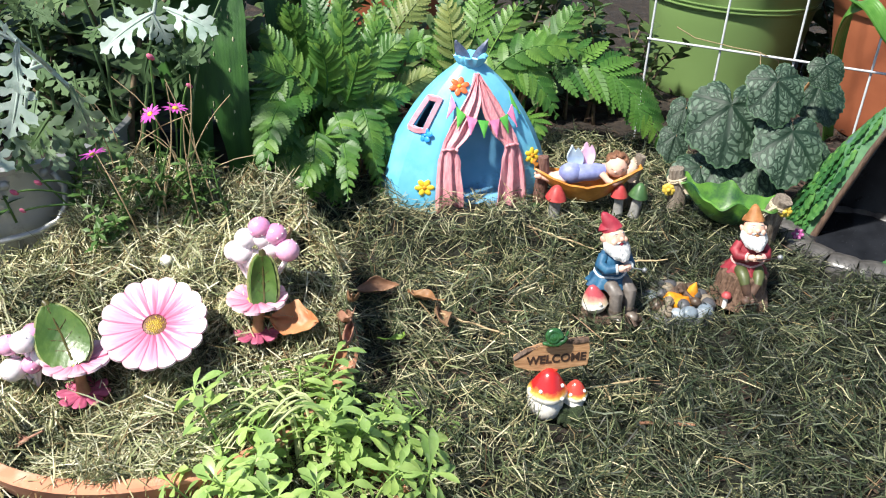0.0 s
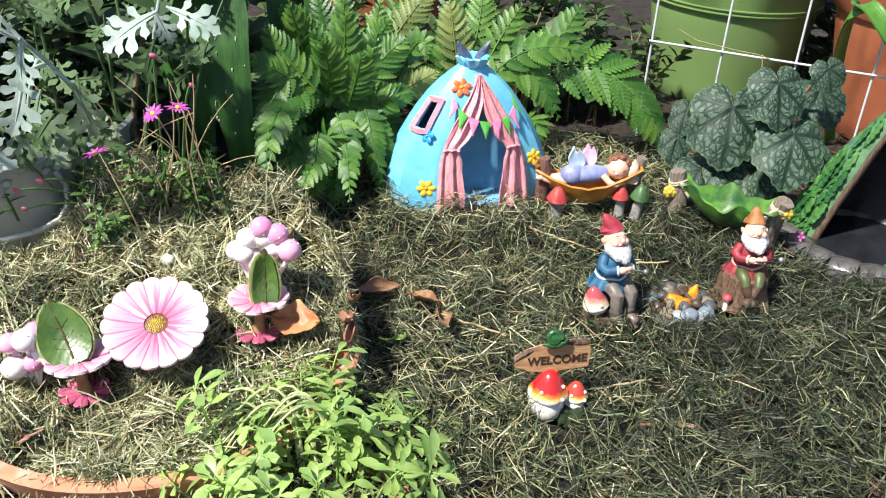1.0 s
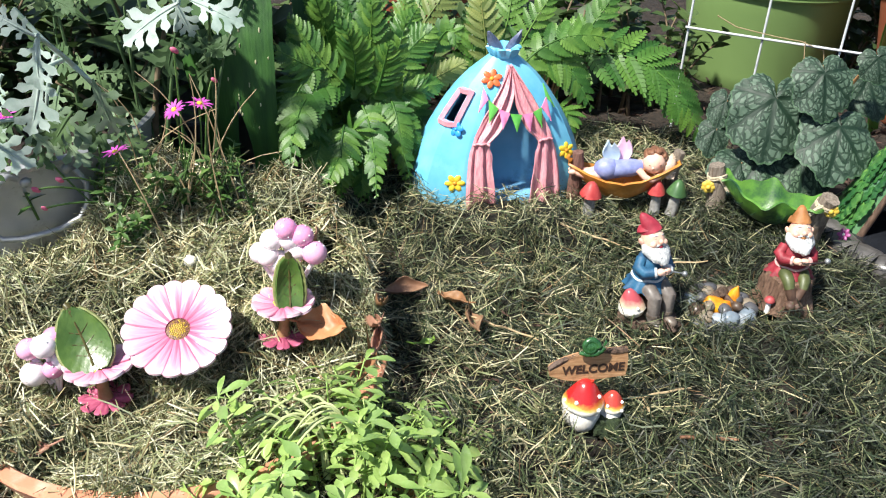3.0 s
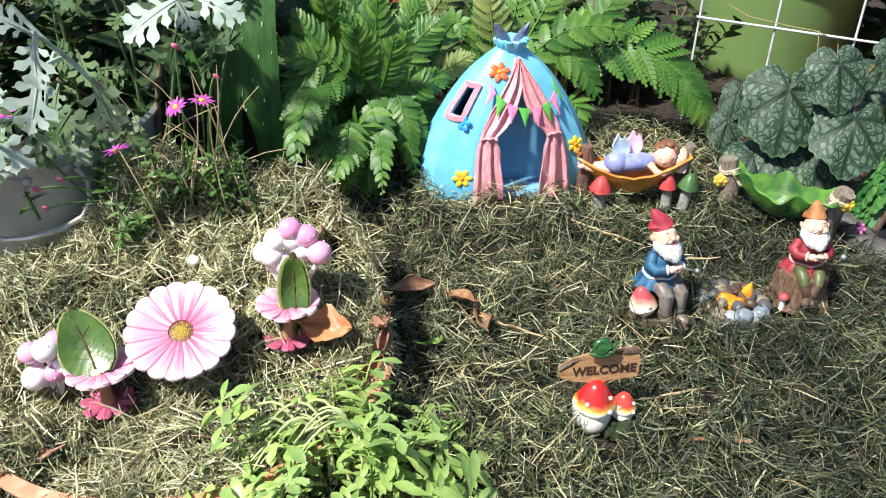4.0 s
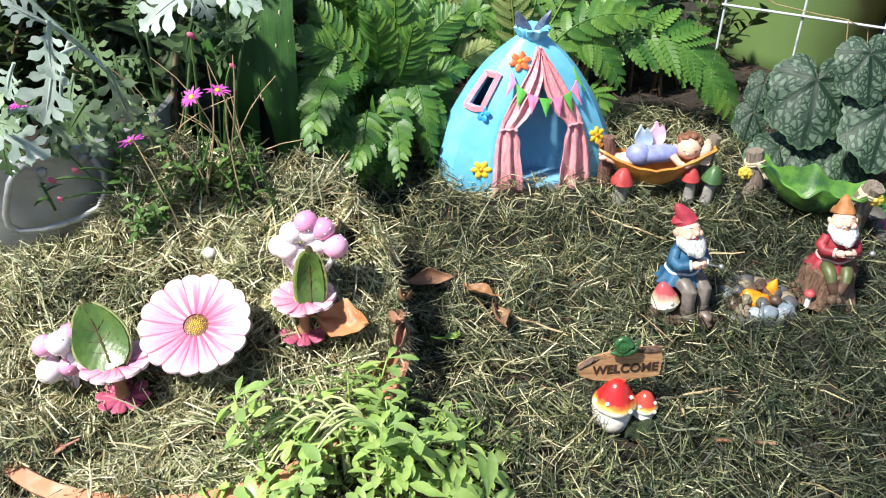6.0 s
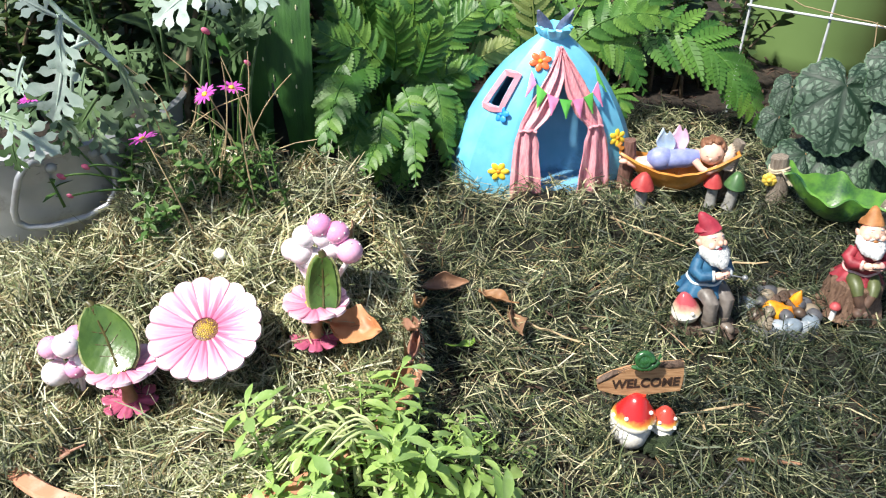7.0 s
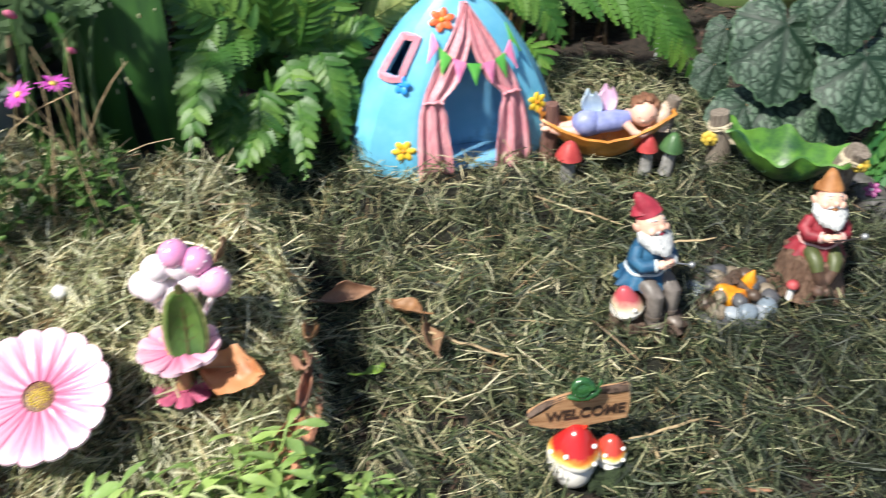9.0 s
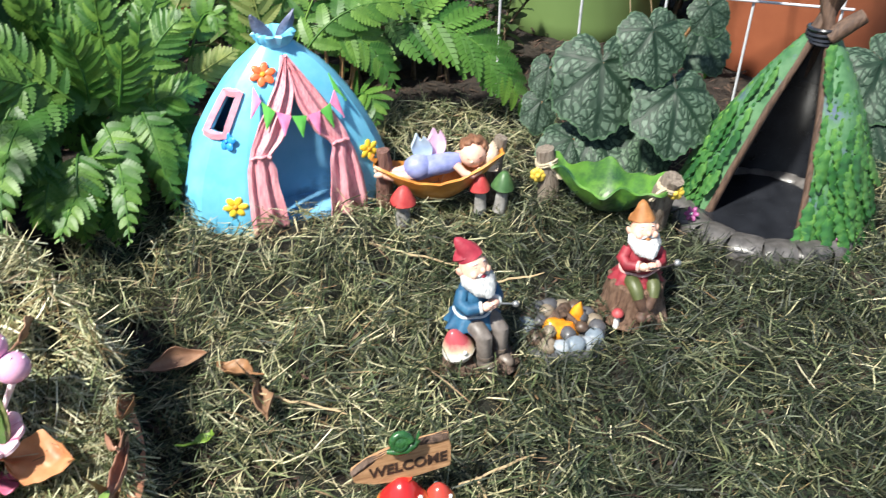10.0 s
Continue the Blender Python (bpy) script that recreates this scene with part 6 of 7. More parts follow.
def lobed_leaf(parent, a, b, facing, material, lobes=4, seed=0, curl=0.15):
    """A felted leaf cut deeply into rounded, scalloped lobes, from its stalk a to its tip b."""
    rng = random.Random(seed)
    a, b = Vector(a), Vector(b)
    t = (b - a).normalized()
    n = (Vector(facing) - t * Vector(facing).dot(t)).normalized()
    s_ = t.cross(n)
    ln = (b - a).length * 1.02
    bend = rng.uniform(-0.2, 0.2)
    ph = rng.uniform(0, 6)

    def lay(x, y, up=0.0):
        """Leaf plane (x along, y across) to space, with the droop and the waves."""
        f = x / ln
        return a + t * (x * (1 - 0.12 * f)) + s_ * (y + bend * ln * f * f * 0.6) + n * (up + 0.18 * abs(y) - curl * ln * f * f + 0.05 * abs(y) * math.sin(f * 9 + ph + (1.5 if y > 0 else 0)))

    bm = bmesh.new()
    def double(f, nu, nv, vs=None):
        """Upper and lower face of a thin piece, meeting at its edge."""
        sheet(bm, lambda u, v: f(u, v, 0.0), nu, nv, vs=vs)
        sheet(bm, lambda u, v: f(u, v, -0.6 * (1 - abs(2 * u - 1) ** 3) * (1 - v ** 6)), nu, nv, vs=vs)
    def rib(u, v, dz):
        return lay(ln * 0.85 * v, (u - 0.5) * 2 * ln * table(((0, 0.03), (0.15, 0.055), (0.5, 0.08), (1, 0.065)), v), 0.15 * math.cos((u - 0.5) * 3) + dz)
    double(rib, 4, 12)
    for s in (-1, 1):
        for k in range(lobes):
            x0 = ln * (0.14 + 0.6 * (k + 0.35) / lobes + rng.uniform(-0.015, 0.015))
            size = ln * ((0.22, 0.33, 0.34, 0.28) if lobes > 3 else (0.3, 0.4, 0.33))[k] * rng.uniform(0.9, 1.1)
            ang = radians(lerp(72, 44, k / (lobes - 1)) + rng.uniform(-7, 7))
            def lobe(u, v, dz):
                q = (u - 0.5) * 2
                p = v * (1 - 0.2 * q * q * v) + 0.06 * v ** 5 * math.cos(q * math.tau)
                q *= table(LOBE, v) * 0.84
                return lay(x0 + size * (p * math.cos(ang) + q * math.sin(ang)), s * size * (p * math.sin(ang) - q * math.cos(ang)), 0.06 * (k + 1) + dz)
            double(lobe, 8, 0, vs=[0, 0.2, 0.42, 0.58, 0.7, 0.8, 0.88, 0.94, 1.0])
    def tip(u, v, dz):
        q = (u - 0.5) * 2
        p = v * (1 - 0.25 * q * q * v) + 0.07 * v ** 5 * math.cos(q * math.tau)
        return lay(ln * (0.72 + 0.3 * p), ln * 0.36 * q * table(LOBE, v), 0.3 + dz)
    double(tip, 8, 0, vs=[0, 0.2, 0.42, 0.58, 0.7, 0.8, 0.88, 0.94, 1.0])
    tube(bm, [lay(ln * k / 6 - 2, 0, 0.1) for k in range(6)], [1.1, 1.0, 0.9, 0.8, 0.6, 0.3], 6)
    return part("leaf", bm, material, parent, sharp=70)


miller = thing("dusty_miller", pose(-0.27, -0.03, 0.03), "dusty miller plant with felted silver-grey lobed leaves", "plant")
base = Vector((-270, -30, 30))
FACE = (0.15, -0.8, 0.6)
for k, (a, b, tint_no) in enumerate((
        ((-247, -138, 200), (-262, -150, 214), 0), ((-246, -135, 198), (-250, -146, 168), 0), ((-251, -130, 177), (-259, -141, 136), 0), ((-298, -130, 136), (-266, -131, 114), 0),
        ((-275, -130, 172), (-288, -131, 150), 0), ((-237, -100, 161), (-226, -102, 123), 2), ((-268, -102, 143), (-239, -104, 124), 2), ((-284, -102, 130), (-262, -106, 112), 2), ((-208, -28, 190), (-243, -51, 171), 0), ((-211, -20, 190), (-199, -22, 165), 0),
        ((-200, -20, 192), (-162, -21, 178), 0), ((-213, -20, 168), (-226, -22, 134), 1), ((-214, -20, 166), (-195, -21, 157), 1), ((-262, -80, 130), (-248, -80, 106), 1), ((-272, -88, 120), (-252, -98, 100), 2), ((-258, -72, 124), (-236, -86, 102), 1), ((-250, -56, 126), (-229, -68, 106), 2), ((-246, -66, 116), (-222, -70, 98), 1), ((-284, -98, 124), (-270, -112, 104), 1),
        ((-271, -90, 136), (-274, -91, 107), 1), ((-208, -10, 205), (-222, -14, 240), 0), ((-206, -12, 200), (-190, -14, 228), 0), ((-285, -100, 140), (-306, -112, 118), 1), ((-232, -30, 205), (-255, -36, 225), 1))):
    lobed_leaf(miller, *rel(a, b), FACE, (silver_leaf, silver_dark, silver_mid)[tint_no], 3, k)
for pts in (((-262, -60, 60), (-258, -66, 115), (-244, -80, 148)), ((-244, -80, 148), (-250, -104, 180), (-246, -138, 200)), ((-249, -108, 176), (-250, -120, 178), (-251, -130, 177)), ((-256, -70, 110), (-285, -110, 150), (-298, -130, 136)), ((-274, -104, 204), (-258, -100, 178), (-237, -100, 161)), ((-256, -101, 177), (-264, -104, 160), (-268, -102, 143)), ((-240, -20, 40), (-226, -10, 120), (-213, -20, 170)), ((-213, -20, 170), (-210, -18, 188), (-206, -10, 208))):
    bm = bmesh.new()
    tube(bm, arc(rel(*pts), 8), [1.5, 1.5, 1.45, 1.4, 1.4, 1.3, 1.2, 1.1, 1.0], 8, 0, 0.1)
    part("stem", bm, silver_dark if pts[0][2] <= 60 else silver_leaf, miller, "pale felted stem")


rng = random.Random(57)
for k in range(7):
    f = rng.random()
    a = Vector((lerp(-300, -222, f) + rng.uniform(-8, 8), lerp(-126, -84, f) + rng.uniform(-10, 14), rng.uniform(126, 156)))
    d = Vector((rng.uniform(-0.6, 0.7), rng.uniform(-0.5, 0.0), rng.uniform(-1.0, 0.1))).normalized()
    lobed_leaf(miller, a - base, a + d * rng.uniform(18, 30) - base, (rng.uniform(-0.3, 0.4), -0.8, rng.uniform(0.3, 0.8)), (silver_mid, silver_dark, silver_dark)[k % 3], 3, 500 + k, 0.2)
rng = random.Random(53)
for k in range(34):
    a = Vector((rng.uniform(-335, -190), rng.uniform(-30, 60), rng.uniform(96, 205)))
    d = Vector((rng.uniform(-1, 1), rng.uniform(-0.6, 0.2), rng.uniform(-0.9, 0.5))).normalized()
    lobed_leaf(miller, a - base, a + d * rng.uniform(22, 36) - base, (rng.uniform(-0.3, 0.4), -0.8, rng.uniform(0.3, 0.8)), silver_dark, 3 if k % 2 else 4, 300 + k, 0.2)
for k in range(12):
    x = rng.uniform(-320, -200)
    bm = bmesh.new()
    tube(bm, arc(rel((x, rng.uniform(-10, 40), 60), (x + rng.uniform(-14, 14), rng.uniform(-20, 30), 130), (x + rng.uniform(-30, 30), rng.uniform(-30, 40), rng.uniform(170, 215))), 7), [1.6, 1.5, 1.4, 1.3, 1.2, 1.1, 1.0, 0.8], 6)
    part("stem", bm, silver_dark, miller)


# -- shrubby leaves in the shade behind --
shade_leaf = surface("shade_leaf", (0.035, 0.07, 0.02), (0.085, 0.14, 0.045), 60, 0.55, 0.4, 700, vary=0.35, through_light=0.2, grime=(0.14, 0.13, 0.05), cover=0.7)
twig_mat = surface("twig", (0.1, 0.07, 0.04), (0.22, 0.16, 0.1), 200, 0.8, 0.5)


def ovate(bm, a, d, n, length, wide, mi=0, fold=0.25, teeth=0.0):
    """A simple pointed leaf from a along d."""
    d = d.normalized()
    n = (n - d * n.dot(d)).normalized()
    s = d.cross(n)
    rows = ((0.0, 0.06), (0.14, 0.55), (0.34, 0.98), (0.56, 0.95), (0.78, 0.62), (0.92, 0.28), (1.0, 0.02))
    verts, faces = [], []
    for k, (f, w) in enumerate(rows):
        c = a + d * (length * f) - n * (0.22 * length * f * f)
        w = w * wide * (1 + teeth * (1 if k % 2 else -1))
        verts += [c - s * w + n * w * fold, c, c + s * w + n * w * fold]
    for k in range(len(rows) - 1):
        i = k * 3
        faces += [(i, i + 1, i + 4, i + 3), (i + 1, i + 2, i + 5, i + 4)]
    fill(bm, verts, faces, mi)


def sprig_mesh(name, seed, height, leaves, length, wide, mats, bare_part=0.2, spread=1.0, droop=0.0, teeth=0.0):
    """A leafy stem standing at the origin."""
    rng = random.Random(seed)
    bm = bmesh.new()
    bend = Vector((rng.uniform(-0.35, 0.35) * height, rng.uniform(-0.35, 0.35) * height, height))
    p = (Vector((0, 0, 0)), Vector((0, 0, height * 0.6)), bend)
    tube(bm, arc(p, 7), [lerp(1.2, 0.5, k / 7) * length / 14 for k in range(8)], 5, 1)
    for k in range(leaves):
        f = lerp(bare_part, 1.0, (k + 0.5) / leaves)
        a = k * 2.4 + rng.uniform(-0.4, 0.4)
        d = Vector((math.cos(a), math.sin(a), rng.uniform(0.0, 0.9) - droop)) * spread + Vector((0, 0, 0.35 * f))
        ovate(bm, bezier(p, f), d, Vector((0, 0, 1)) + Vector((rng.uniform(-0.3, 0.3), rng.uniform(-0.5, 0.1), 0)), length * rng.uniform(0.7, 1.2) * (1 - 0.25 * f), wide * rng.uniform(0.8, 1.15) * (1 - 0.2 * f), 0, 0.25, teeth)
    return mesh_of(name, bm, mats, 180)


shrub_meshes = [sprig_mesh("sprig", 40 + k, 105, 17, 24, 8.5, [shade_leaf, twig_mat], 0.15, 1.0, 0.2, 0.1) for k in range(5)]


def shrub(x0, x1, y0, y1, n, seed, label, tall=(0.7, 1.5), z=-8):
    rng = random.Random(seed)
    cx, cy = (x0 + x1) / 2, (y0 + y1) / 2
    sh = thing("shrub", pose(cx * MM, cy * MM, z * MM), label, "shrub")
    for k in range(n):
        x, y = rng.uniform(x0, x1) - cx, rng.uniform(y0, y1) - cy
        part("sprig", shrub_meshes[k % 5], None, sh, at=mm(x, y, 0, rng.uniform(-14, 18), rng.uniform(-14, 14), rng.uniform(0, 360)) @ Matrix.Scale(rng.uniform(*tall), 4))
    return sh


shrub(-430, -245, 20, 170, 40, 1, "dull green shrub in shade behind the metal tub", (1.0, 2.0))
shrub(-520, -150, 200, 420, 46, 2, "dark green shrub in deep shade", (1.1, 2.2))
shrub(-120, 200, 320, 480, 34, 3, "dark low shrub behind the ferns", (0.8, 1.5))
shrub(-440, -300, -40, 60, 44, 5, "dull green leafy plant growing in the metal tub", (0.5, 1.0), 82)
shrub(110, 240, 330, 430, 16, 7, "dark low plant between the fern and the green pot", (0.6, 1.1))
shrub(440, 640, 460, 620, 20, 4, "dark shrub between the plant pots", (1.0, 1.8))


# -- broad strap leaves --
strap_mat = surface("strap_leaf", (0.012, 0.06, 0.008), (0.036, 0.12, 0.016), 25, 0.58, 0.5, 500, stretch=(6, 6, 0.5), grime=(0.08, 0.15, 0.04), cover=0.72, grime_scale=30)
strap_light = surface("strap_leaf_light", (0.05, 0.16, 0.02), (0.1, 0.24, 0.04), 25, 0.35, 0.3, 500, stretch=(4, 4, 0.5))


def strap(parent, a, b, c, wide, facing, material, keel=0.25):
    f0 = Vector(facing)
    def f(u, v):
        p = bezier((a, b, c), v)
        t = (bezier((a, b, c), min(1, v + 0.02)) - bezier((a, b, c), max(0, v - 0.02))).normalized()
        n = (f0 - t * f0.dot(t)).normalized()
        s = t.cross(n)
        w = wide * (0.72 + 0.28 * math.sin(math.pi * min(1, 0.15 + 0.6 * v))) * (1 if v < 0.85 else math.sqrt(max(0.02, 1 - ((v - 0.85) / 0.15) ** 2)))
        q = (u - 0.5) * 2
        return p + s * (q * w) + n * (keel * w * q * q + 0.25 * math.cos(q * 40))
    bm = bmesh.new()
    sheet(bm, f, 20, 24, thick=1.6)
    return part("strap_leaf", bm, material, parent, sharp=60)


strap_plant = thing("strap_leaf_plant", pose(-0.18, 0.05, -0.008), "broad dark green strap leaves with pale scars", "plant")
base = Vector((-180, 50, -8))
scar_mat = surface("leaf_scar", (0.4, 0.4, 0.22), (0.6, 0.58, 0.38), 300, 0.7, 0.3)


def broad_blade(parent):
    """One broad ribbed blade, torn open near its foot."""
    left = ((-14, -210, 24), (28, -212, 28), (48, -214, 30), (110, -228, 34), (150, -238, 44), (230, -240, 82), (290, -252, 120))
    right = ((-14, -163, 24), (28, -161, 28), (73, -160, 30), (128, -162, 34), (171, -165, 44), (230, -180, 82), (290, -200, 120))
    def f(u, v):
        z = lerp(-14, 280, v)
        l_, r_ = table([(q[0], q[1]) for q in left], z), table([(q[0], q[1]) for q in right], z)
        y = table([(q[0], q[2]) for q in left], z)
        q = (u - 0.5) * 2
        split = 6.5 * step(104, 60, z) * step(0.28, 0.0, abs(u - 0.56))
        return Vector((lerp(l_, r_, u) + (split if u > 0.56 else -split) * 0.7, y + 6 * q * q - 5 - 0.1 * math.cos(u * 190) + 0.15 * split * (u > 0.56), z)) - base
    bm = bmesh.new()
    sheet(bm, f, 84, 40, thick=1.4, skip=lambda u, v: 0.545 < u < 0.575 and lerp(-14, 280, v) < 101)
    blade_ = part("strap_leaf", bm, strap_mat, parent, sharp=60)
    rng_ = random.Random(9)
    for k in range(26):
        u, v = rng_.choice((0.48, 0.62, 0.68, 0.85)) + rng_.gauss(0, 0.05), rng_.uniform(0.33, 0.66)
        bm = bmesh.new()
        p = f(min(0.97, u), v)
        blob(bm, p + Vector((0, -0.2, 0)), (rng_.uniform(0.35, 0.8), 0.6, rng_.uniform(0.9, 2.6)), None, 8, 6, 0, 0.2, 0.4, k)
        part("scar", bm, scar_mat, blade_)


broad_blade(strap_plant)
strap(strap_plant, *rel((-150, 90, -8), (-150, 130, 110), (-175, 170, 250)), 9, (0.2, -0.9, 0.3), strap_mat)
strap(strap_plant, *rel((-135, 130, -8), (-120, 180, 110), (-160, 230, 230)), 8, (0.2, -0.9, 0.3), strap_mat)
strap_two = thing("strap_leaf_plant", pose(0.43, 0.3, -0.008), "arching green strap leaf hanging by the orange pot", "plant")
base = Vector((430, 300, -8))
strap(strap_two, *rel((430, 330, -8), (340, 230, 250), (405, 196, 134)), 9, (0.1, -0.8, 0.6), strap_light)


# -- coral bells: round scalloped leaves with dark veins --
def veined_leaf_material():
    m, t, n, l, b = nodes_of("veined_leaf")
    uv = n.new("ShaderNodeUVMap")
    sp = n.new("ShaderNodeSeparateXYZ")
    l.new(uv.outputs[0], sp.inputs[0])
    def calc(op, a, c=None, d=None):
        q = n.new("ShaderNodeMath")
        q.operation = op
        for sock, v in zip(q.inputs, (a, c, d)):
            if v is None:
                continue
            if isinstance(v, (int, float)):
                sock.default_value = v
            else:
                l.new(v, sock)
        return q.outputs[0]
    def line(dist, width):
        """One on the line, fading out at its edge."""
        r = n.new("ShaderNodeMapRange")
        r.interpolation_type = "SMOOTHSTEP"
        r.inputs["To Min"].default_value, r.inputs["To Max"].default_value = 1.0, 0.0
        for sock, k in ((r.inputs["From Min"], 0.55), (r.inputs["From Max"], 1.5)):
            if isinstance(width, (int, float)):
                sock.default_value = width * k
            else:
                l.new(calc("MULTIPLY", width, k), sock)
        l.new(dist, r.inputs[0])
        return r.outputs[0]
    wob = noise_node(t, 130, 3)
    shake = calc("SUBTRACT", wob.outputs[0], 0.5)
    ang = calc("ADD", sp.outputs[0], calc("MULTIPLY", shake, 0.04))
    # seven main veins, thinning outwards
    main = calc("ABSOLUTE", calc("SUBTRACT", calc("FRACT", calc("MULTIPLY", ang, 7.0)), 0.5))
    vein_a = line(calc("MULTIPLY", main, sp.outputs[1]), calc("MULTIPLY_ADD", sp.outputs[1], -0.026, 0.07))
    # side veins climbing outwards from each main vein
    climb = calc("ADD", calc("SUBTRACT", calc("MULTIPLY", sp.outputs[1], 4.5), calc("MULTIPLY", main, 3.4)), calc("MULTIPLY", shake, 0.7))
    side = calc("ABSOLUTE", calc("SUBTRACT", calc("FRACT", climb), 0.5))
    vein_b = line(side, 0.135)
    tc = n.new("ShaderNodeTexCoord")
    vor = n.new("ShaderNodeTexVoronoi")
    vor.feature = "DISTANCE_TO_EDGE"
    vor.inputs["Scale"].default_value = 125.0
    l.new(tc.outputs["Object"], vor.inputs["Vector"])
    vein_c = line(vor.outputs["Distance"], 0.1)
    soft = calc("MAXIMUM", vein_a, calc("MAXIMUM", calc("MULTIPLY", vein_b, 0.95), calc("MULTIPLY", vein_c, 0.75)))
    info = n.new("ShaderNodeObjectInfo")
    pale = ramp_node(t, info.outputs["Random"], ((0.0, (0.055, 0.09, 0.06)), (0.6, (0.088, 0.135, 0.094)), (1.0, (0.078, 0.138, 0.066)))).outputs[0]
    mott = noise_node(t, 120, 4)
    pale = mix_node(t, pale, ramp_node(t, mott.outputs[0], ((0.3, (0.65, 0.75, 0.7)), (0.7, (1.15, 1.15, 1.15)))).outputs[0], 1.0, "MULTIPLY")
    col = mix_node(t, pale, (0.006, 0.024, 0.011), soft)
    edge = calc("GREATER_THAN", sp.outputs[1], 0.965)
    col = mix_node(t, col, (0.05, 0.11, 0.05), calc("MULTIPLY", edge, 0.7))
    l.new(col, b.inputs["Base Color"])
    b.inputs["Roughness"].default_value = 0.58
    bump_on(t, b, calc("SUBTRACT", 1.0, soft), 0.55, 0.0008)
    return m


veined = veined_leaf_material()


OUTLINE = ((0, 1.0), (25, 0.97), (50, 0.9), (75, 0.81), (100, 0.71), (125, 0.6), (150, 0.46), (174, 0.26))


def round_leaf_mesh(seed):
    """A round leaf, 100 mm across, hanging from its notch at the origin towards -y; u is the angle, v the distance from the notch."""
    bm = bmesh.new()
    lay = bm.loops.layers.uv.new("UVMap")
    NA, NR = 108, 9
    grid = {}
    for i in range(NA + 1):
        f = i / NA
        th = radians(lerp(-174, 174, f))
        reach = 50 * table(OUTLINE, abs(math.degrees(th))) * (0.93 + 0.11 * abs(math.cos((f - 0.5) * math.pi * 7)) ** 0.8 + 0.022 * math.sin(f * math.pi * 62))
        for j in range(NR + 1):
            r = reach * (j / NR)
            wave = -2.2 * math.cos((f - 0.5) * math.pi * 14) * (j / NR) ** 1.6 + 1.4 * math.sin(f * math.pi * 9 + seed) * (j / NR) ** 2
            droop = -9.0 * (j / NR) ** 2
            grid[i, j] = (bm.verts.new((r * math.sin(th), -r * math.cos(th), wave + droop + 2 * noise.noise(Vector((th + seed, j * 0.3, 0)))) if j or not i else grid[0, 0][0].co) if not (j == 0 and i) else grid[0, 0][0], (f, j / NR))
    for i in range(NA):
        for j in range(NR):
            q = [grid[i, j], grid[i + 1, j], grid[i + 1, j + 1], grid[i, j + 1]]
            if j == 0:
                q = [grid[i, 0], grid[i + 1, 1], grid[i, 1]]
            face = bm.faces.new([v for v, _ in q])
            for lp, (_, uv) in zip(face.loops, q):
                lp[lay].uv = uv
    return mesh_of("leaf", bm, veined, 180)


coral = thing("coral_bells", pose(0.28, 0.14, -0.005), "coral bells with round silver-green leaves and dark veins", "plant")
base = Vector((280, 140, -5))
leaf_mats = [round_leaf_mesh(k) for k in range(3)]
for k, (notch, tip, wide) in enumerate((
        ((242, 118, 98), (236, 92, 54), 0.86), ((271, 104, 126), (275, 86, 94), 0.84), ((290, 92, 86), (282, 62, 52), 0.84), ((309, 104, 141), (314, 96, 123), 0.95),
        ((240, 116, 46), (254, 84, 24), 0.85), ((322, 140, 112), (336, 122, 86), 0.85), ((212, 152, 82), (206, 140, 62), 0.7), ((205, 142, 58), (200, 130, 38), 0.75),
        ((276, 112, 46), (272, 82, 20), 0.85), ((224, 112, 40), (206, 90, 24), 0.85), ((312, 120, 66), (320, 94, 44), 0.85),
        ((472, 130, 84), (490, 100, 46), 0.9), ((466, 110, 46), (472, 82, 14), 0.9), ((448, 140, 56), (440, 112, 24), 0.9))):
    p, q = Vector(notch) - base, Vector(tip) - base
    ey = (p - q).normalized()
    up = Vector((0.05 * (k % 3 - 1), -0.72, 0.69))
    ez = (up - ey * up.dot(ey)).normalized()
    m = Matrix((ey.cross(ez), ey, ez)).transposed().to_4x4()
    m.translation = p * MM
    r = (p - q).length * 1.04 / 50
    part("leaf", leaf_mats[k % 3], None, coral, at=m @ Matrix.Diagonal((r * wide, r, r, 1)))
    bm = bmesh.new()
    root = Vector((10 if notch[0] < 400 else 180, 20, 0))
    tube(bm, arc((root, Vector((lerp(root.x, p.x, 0.5), p.y + 30, p.z * 0.8)), p + Vector((0, 0.5, -0.6))), 6), [1.4] * 7, 6)
    part("stalk", bm, stem_brown, coral)


# -- little daisies with dry stalks --
daisy_pink = surface("daisy_pink", (0.5, 0.05, 0.4), (0.7, 0.13, 0.58), 200, 0.5, 0.2, through_light=0.2)
bud_pink = surface("bud_pink", (0.5, 0.06, 0.16), (0.7, 0.2, 0.3), 200, 0.5, 0.2)
daisy_leaf = surface("daisy_leaf", (0.05, 0.12, 0.025), (0.11, 0.21, 0.05), 90, 0.5, 0.3, island=0.3, through_light=0.2)
dry_stalk = surface("dry_stalk", (0.36, 0.25, 0.13), (0.55, 0.42, 0.25), 200, 0.7, 0.4, stretch=(2, 2, 0.3))
daisies = thing("daisy_plant", pose(-0.2, -0.07, 0.07), "straggling daisy plant with magenta flowers and dry stalks", "plant")
base = Vector((-200, -70, 70))


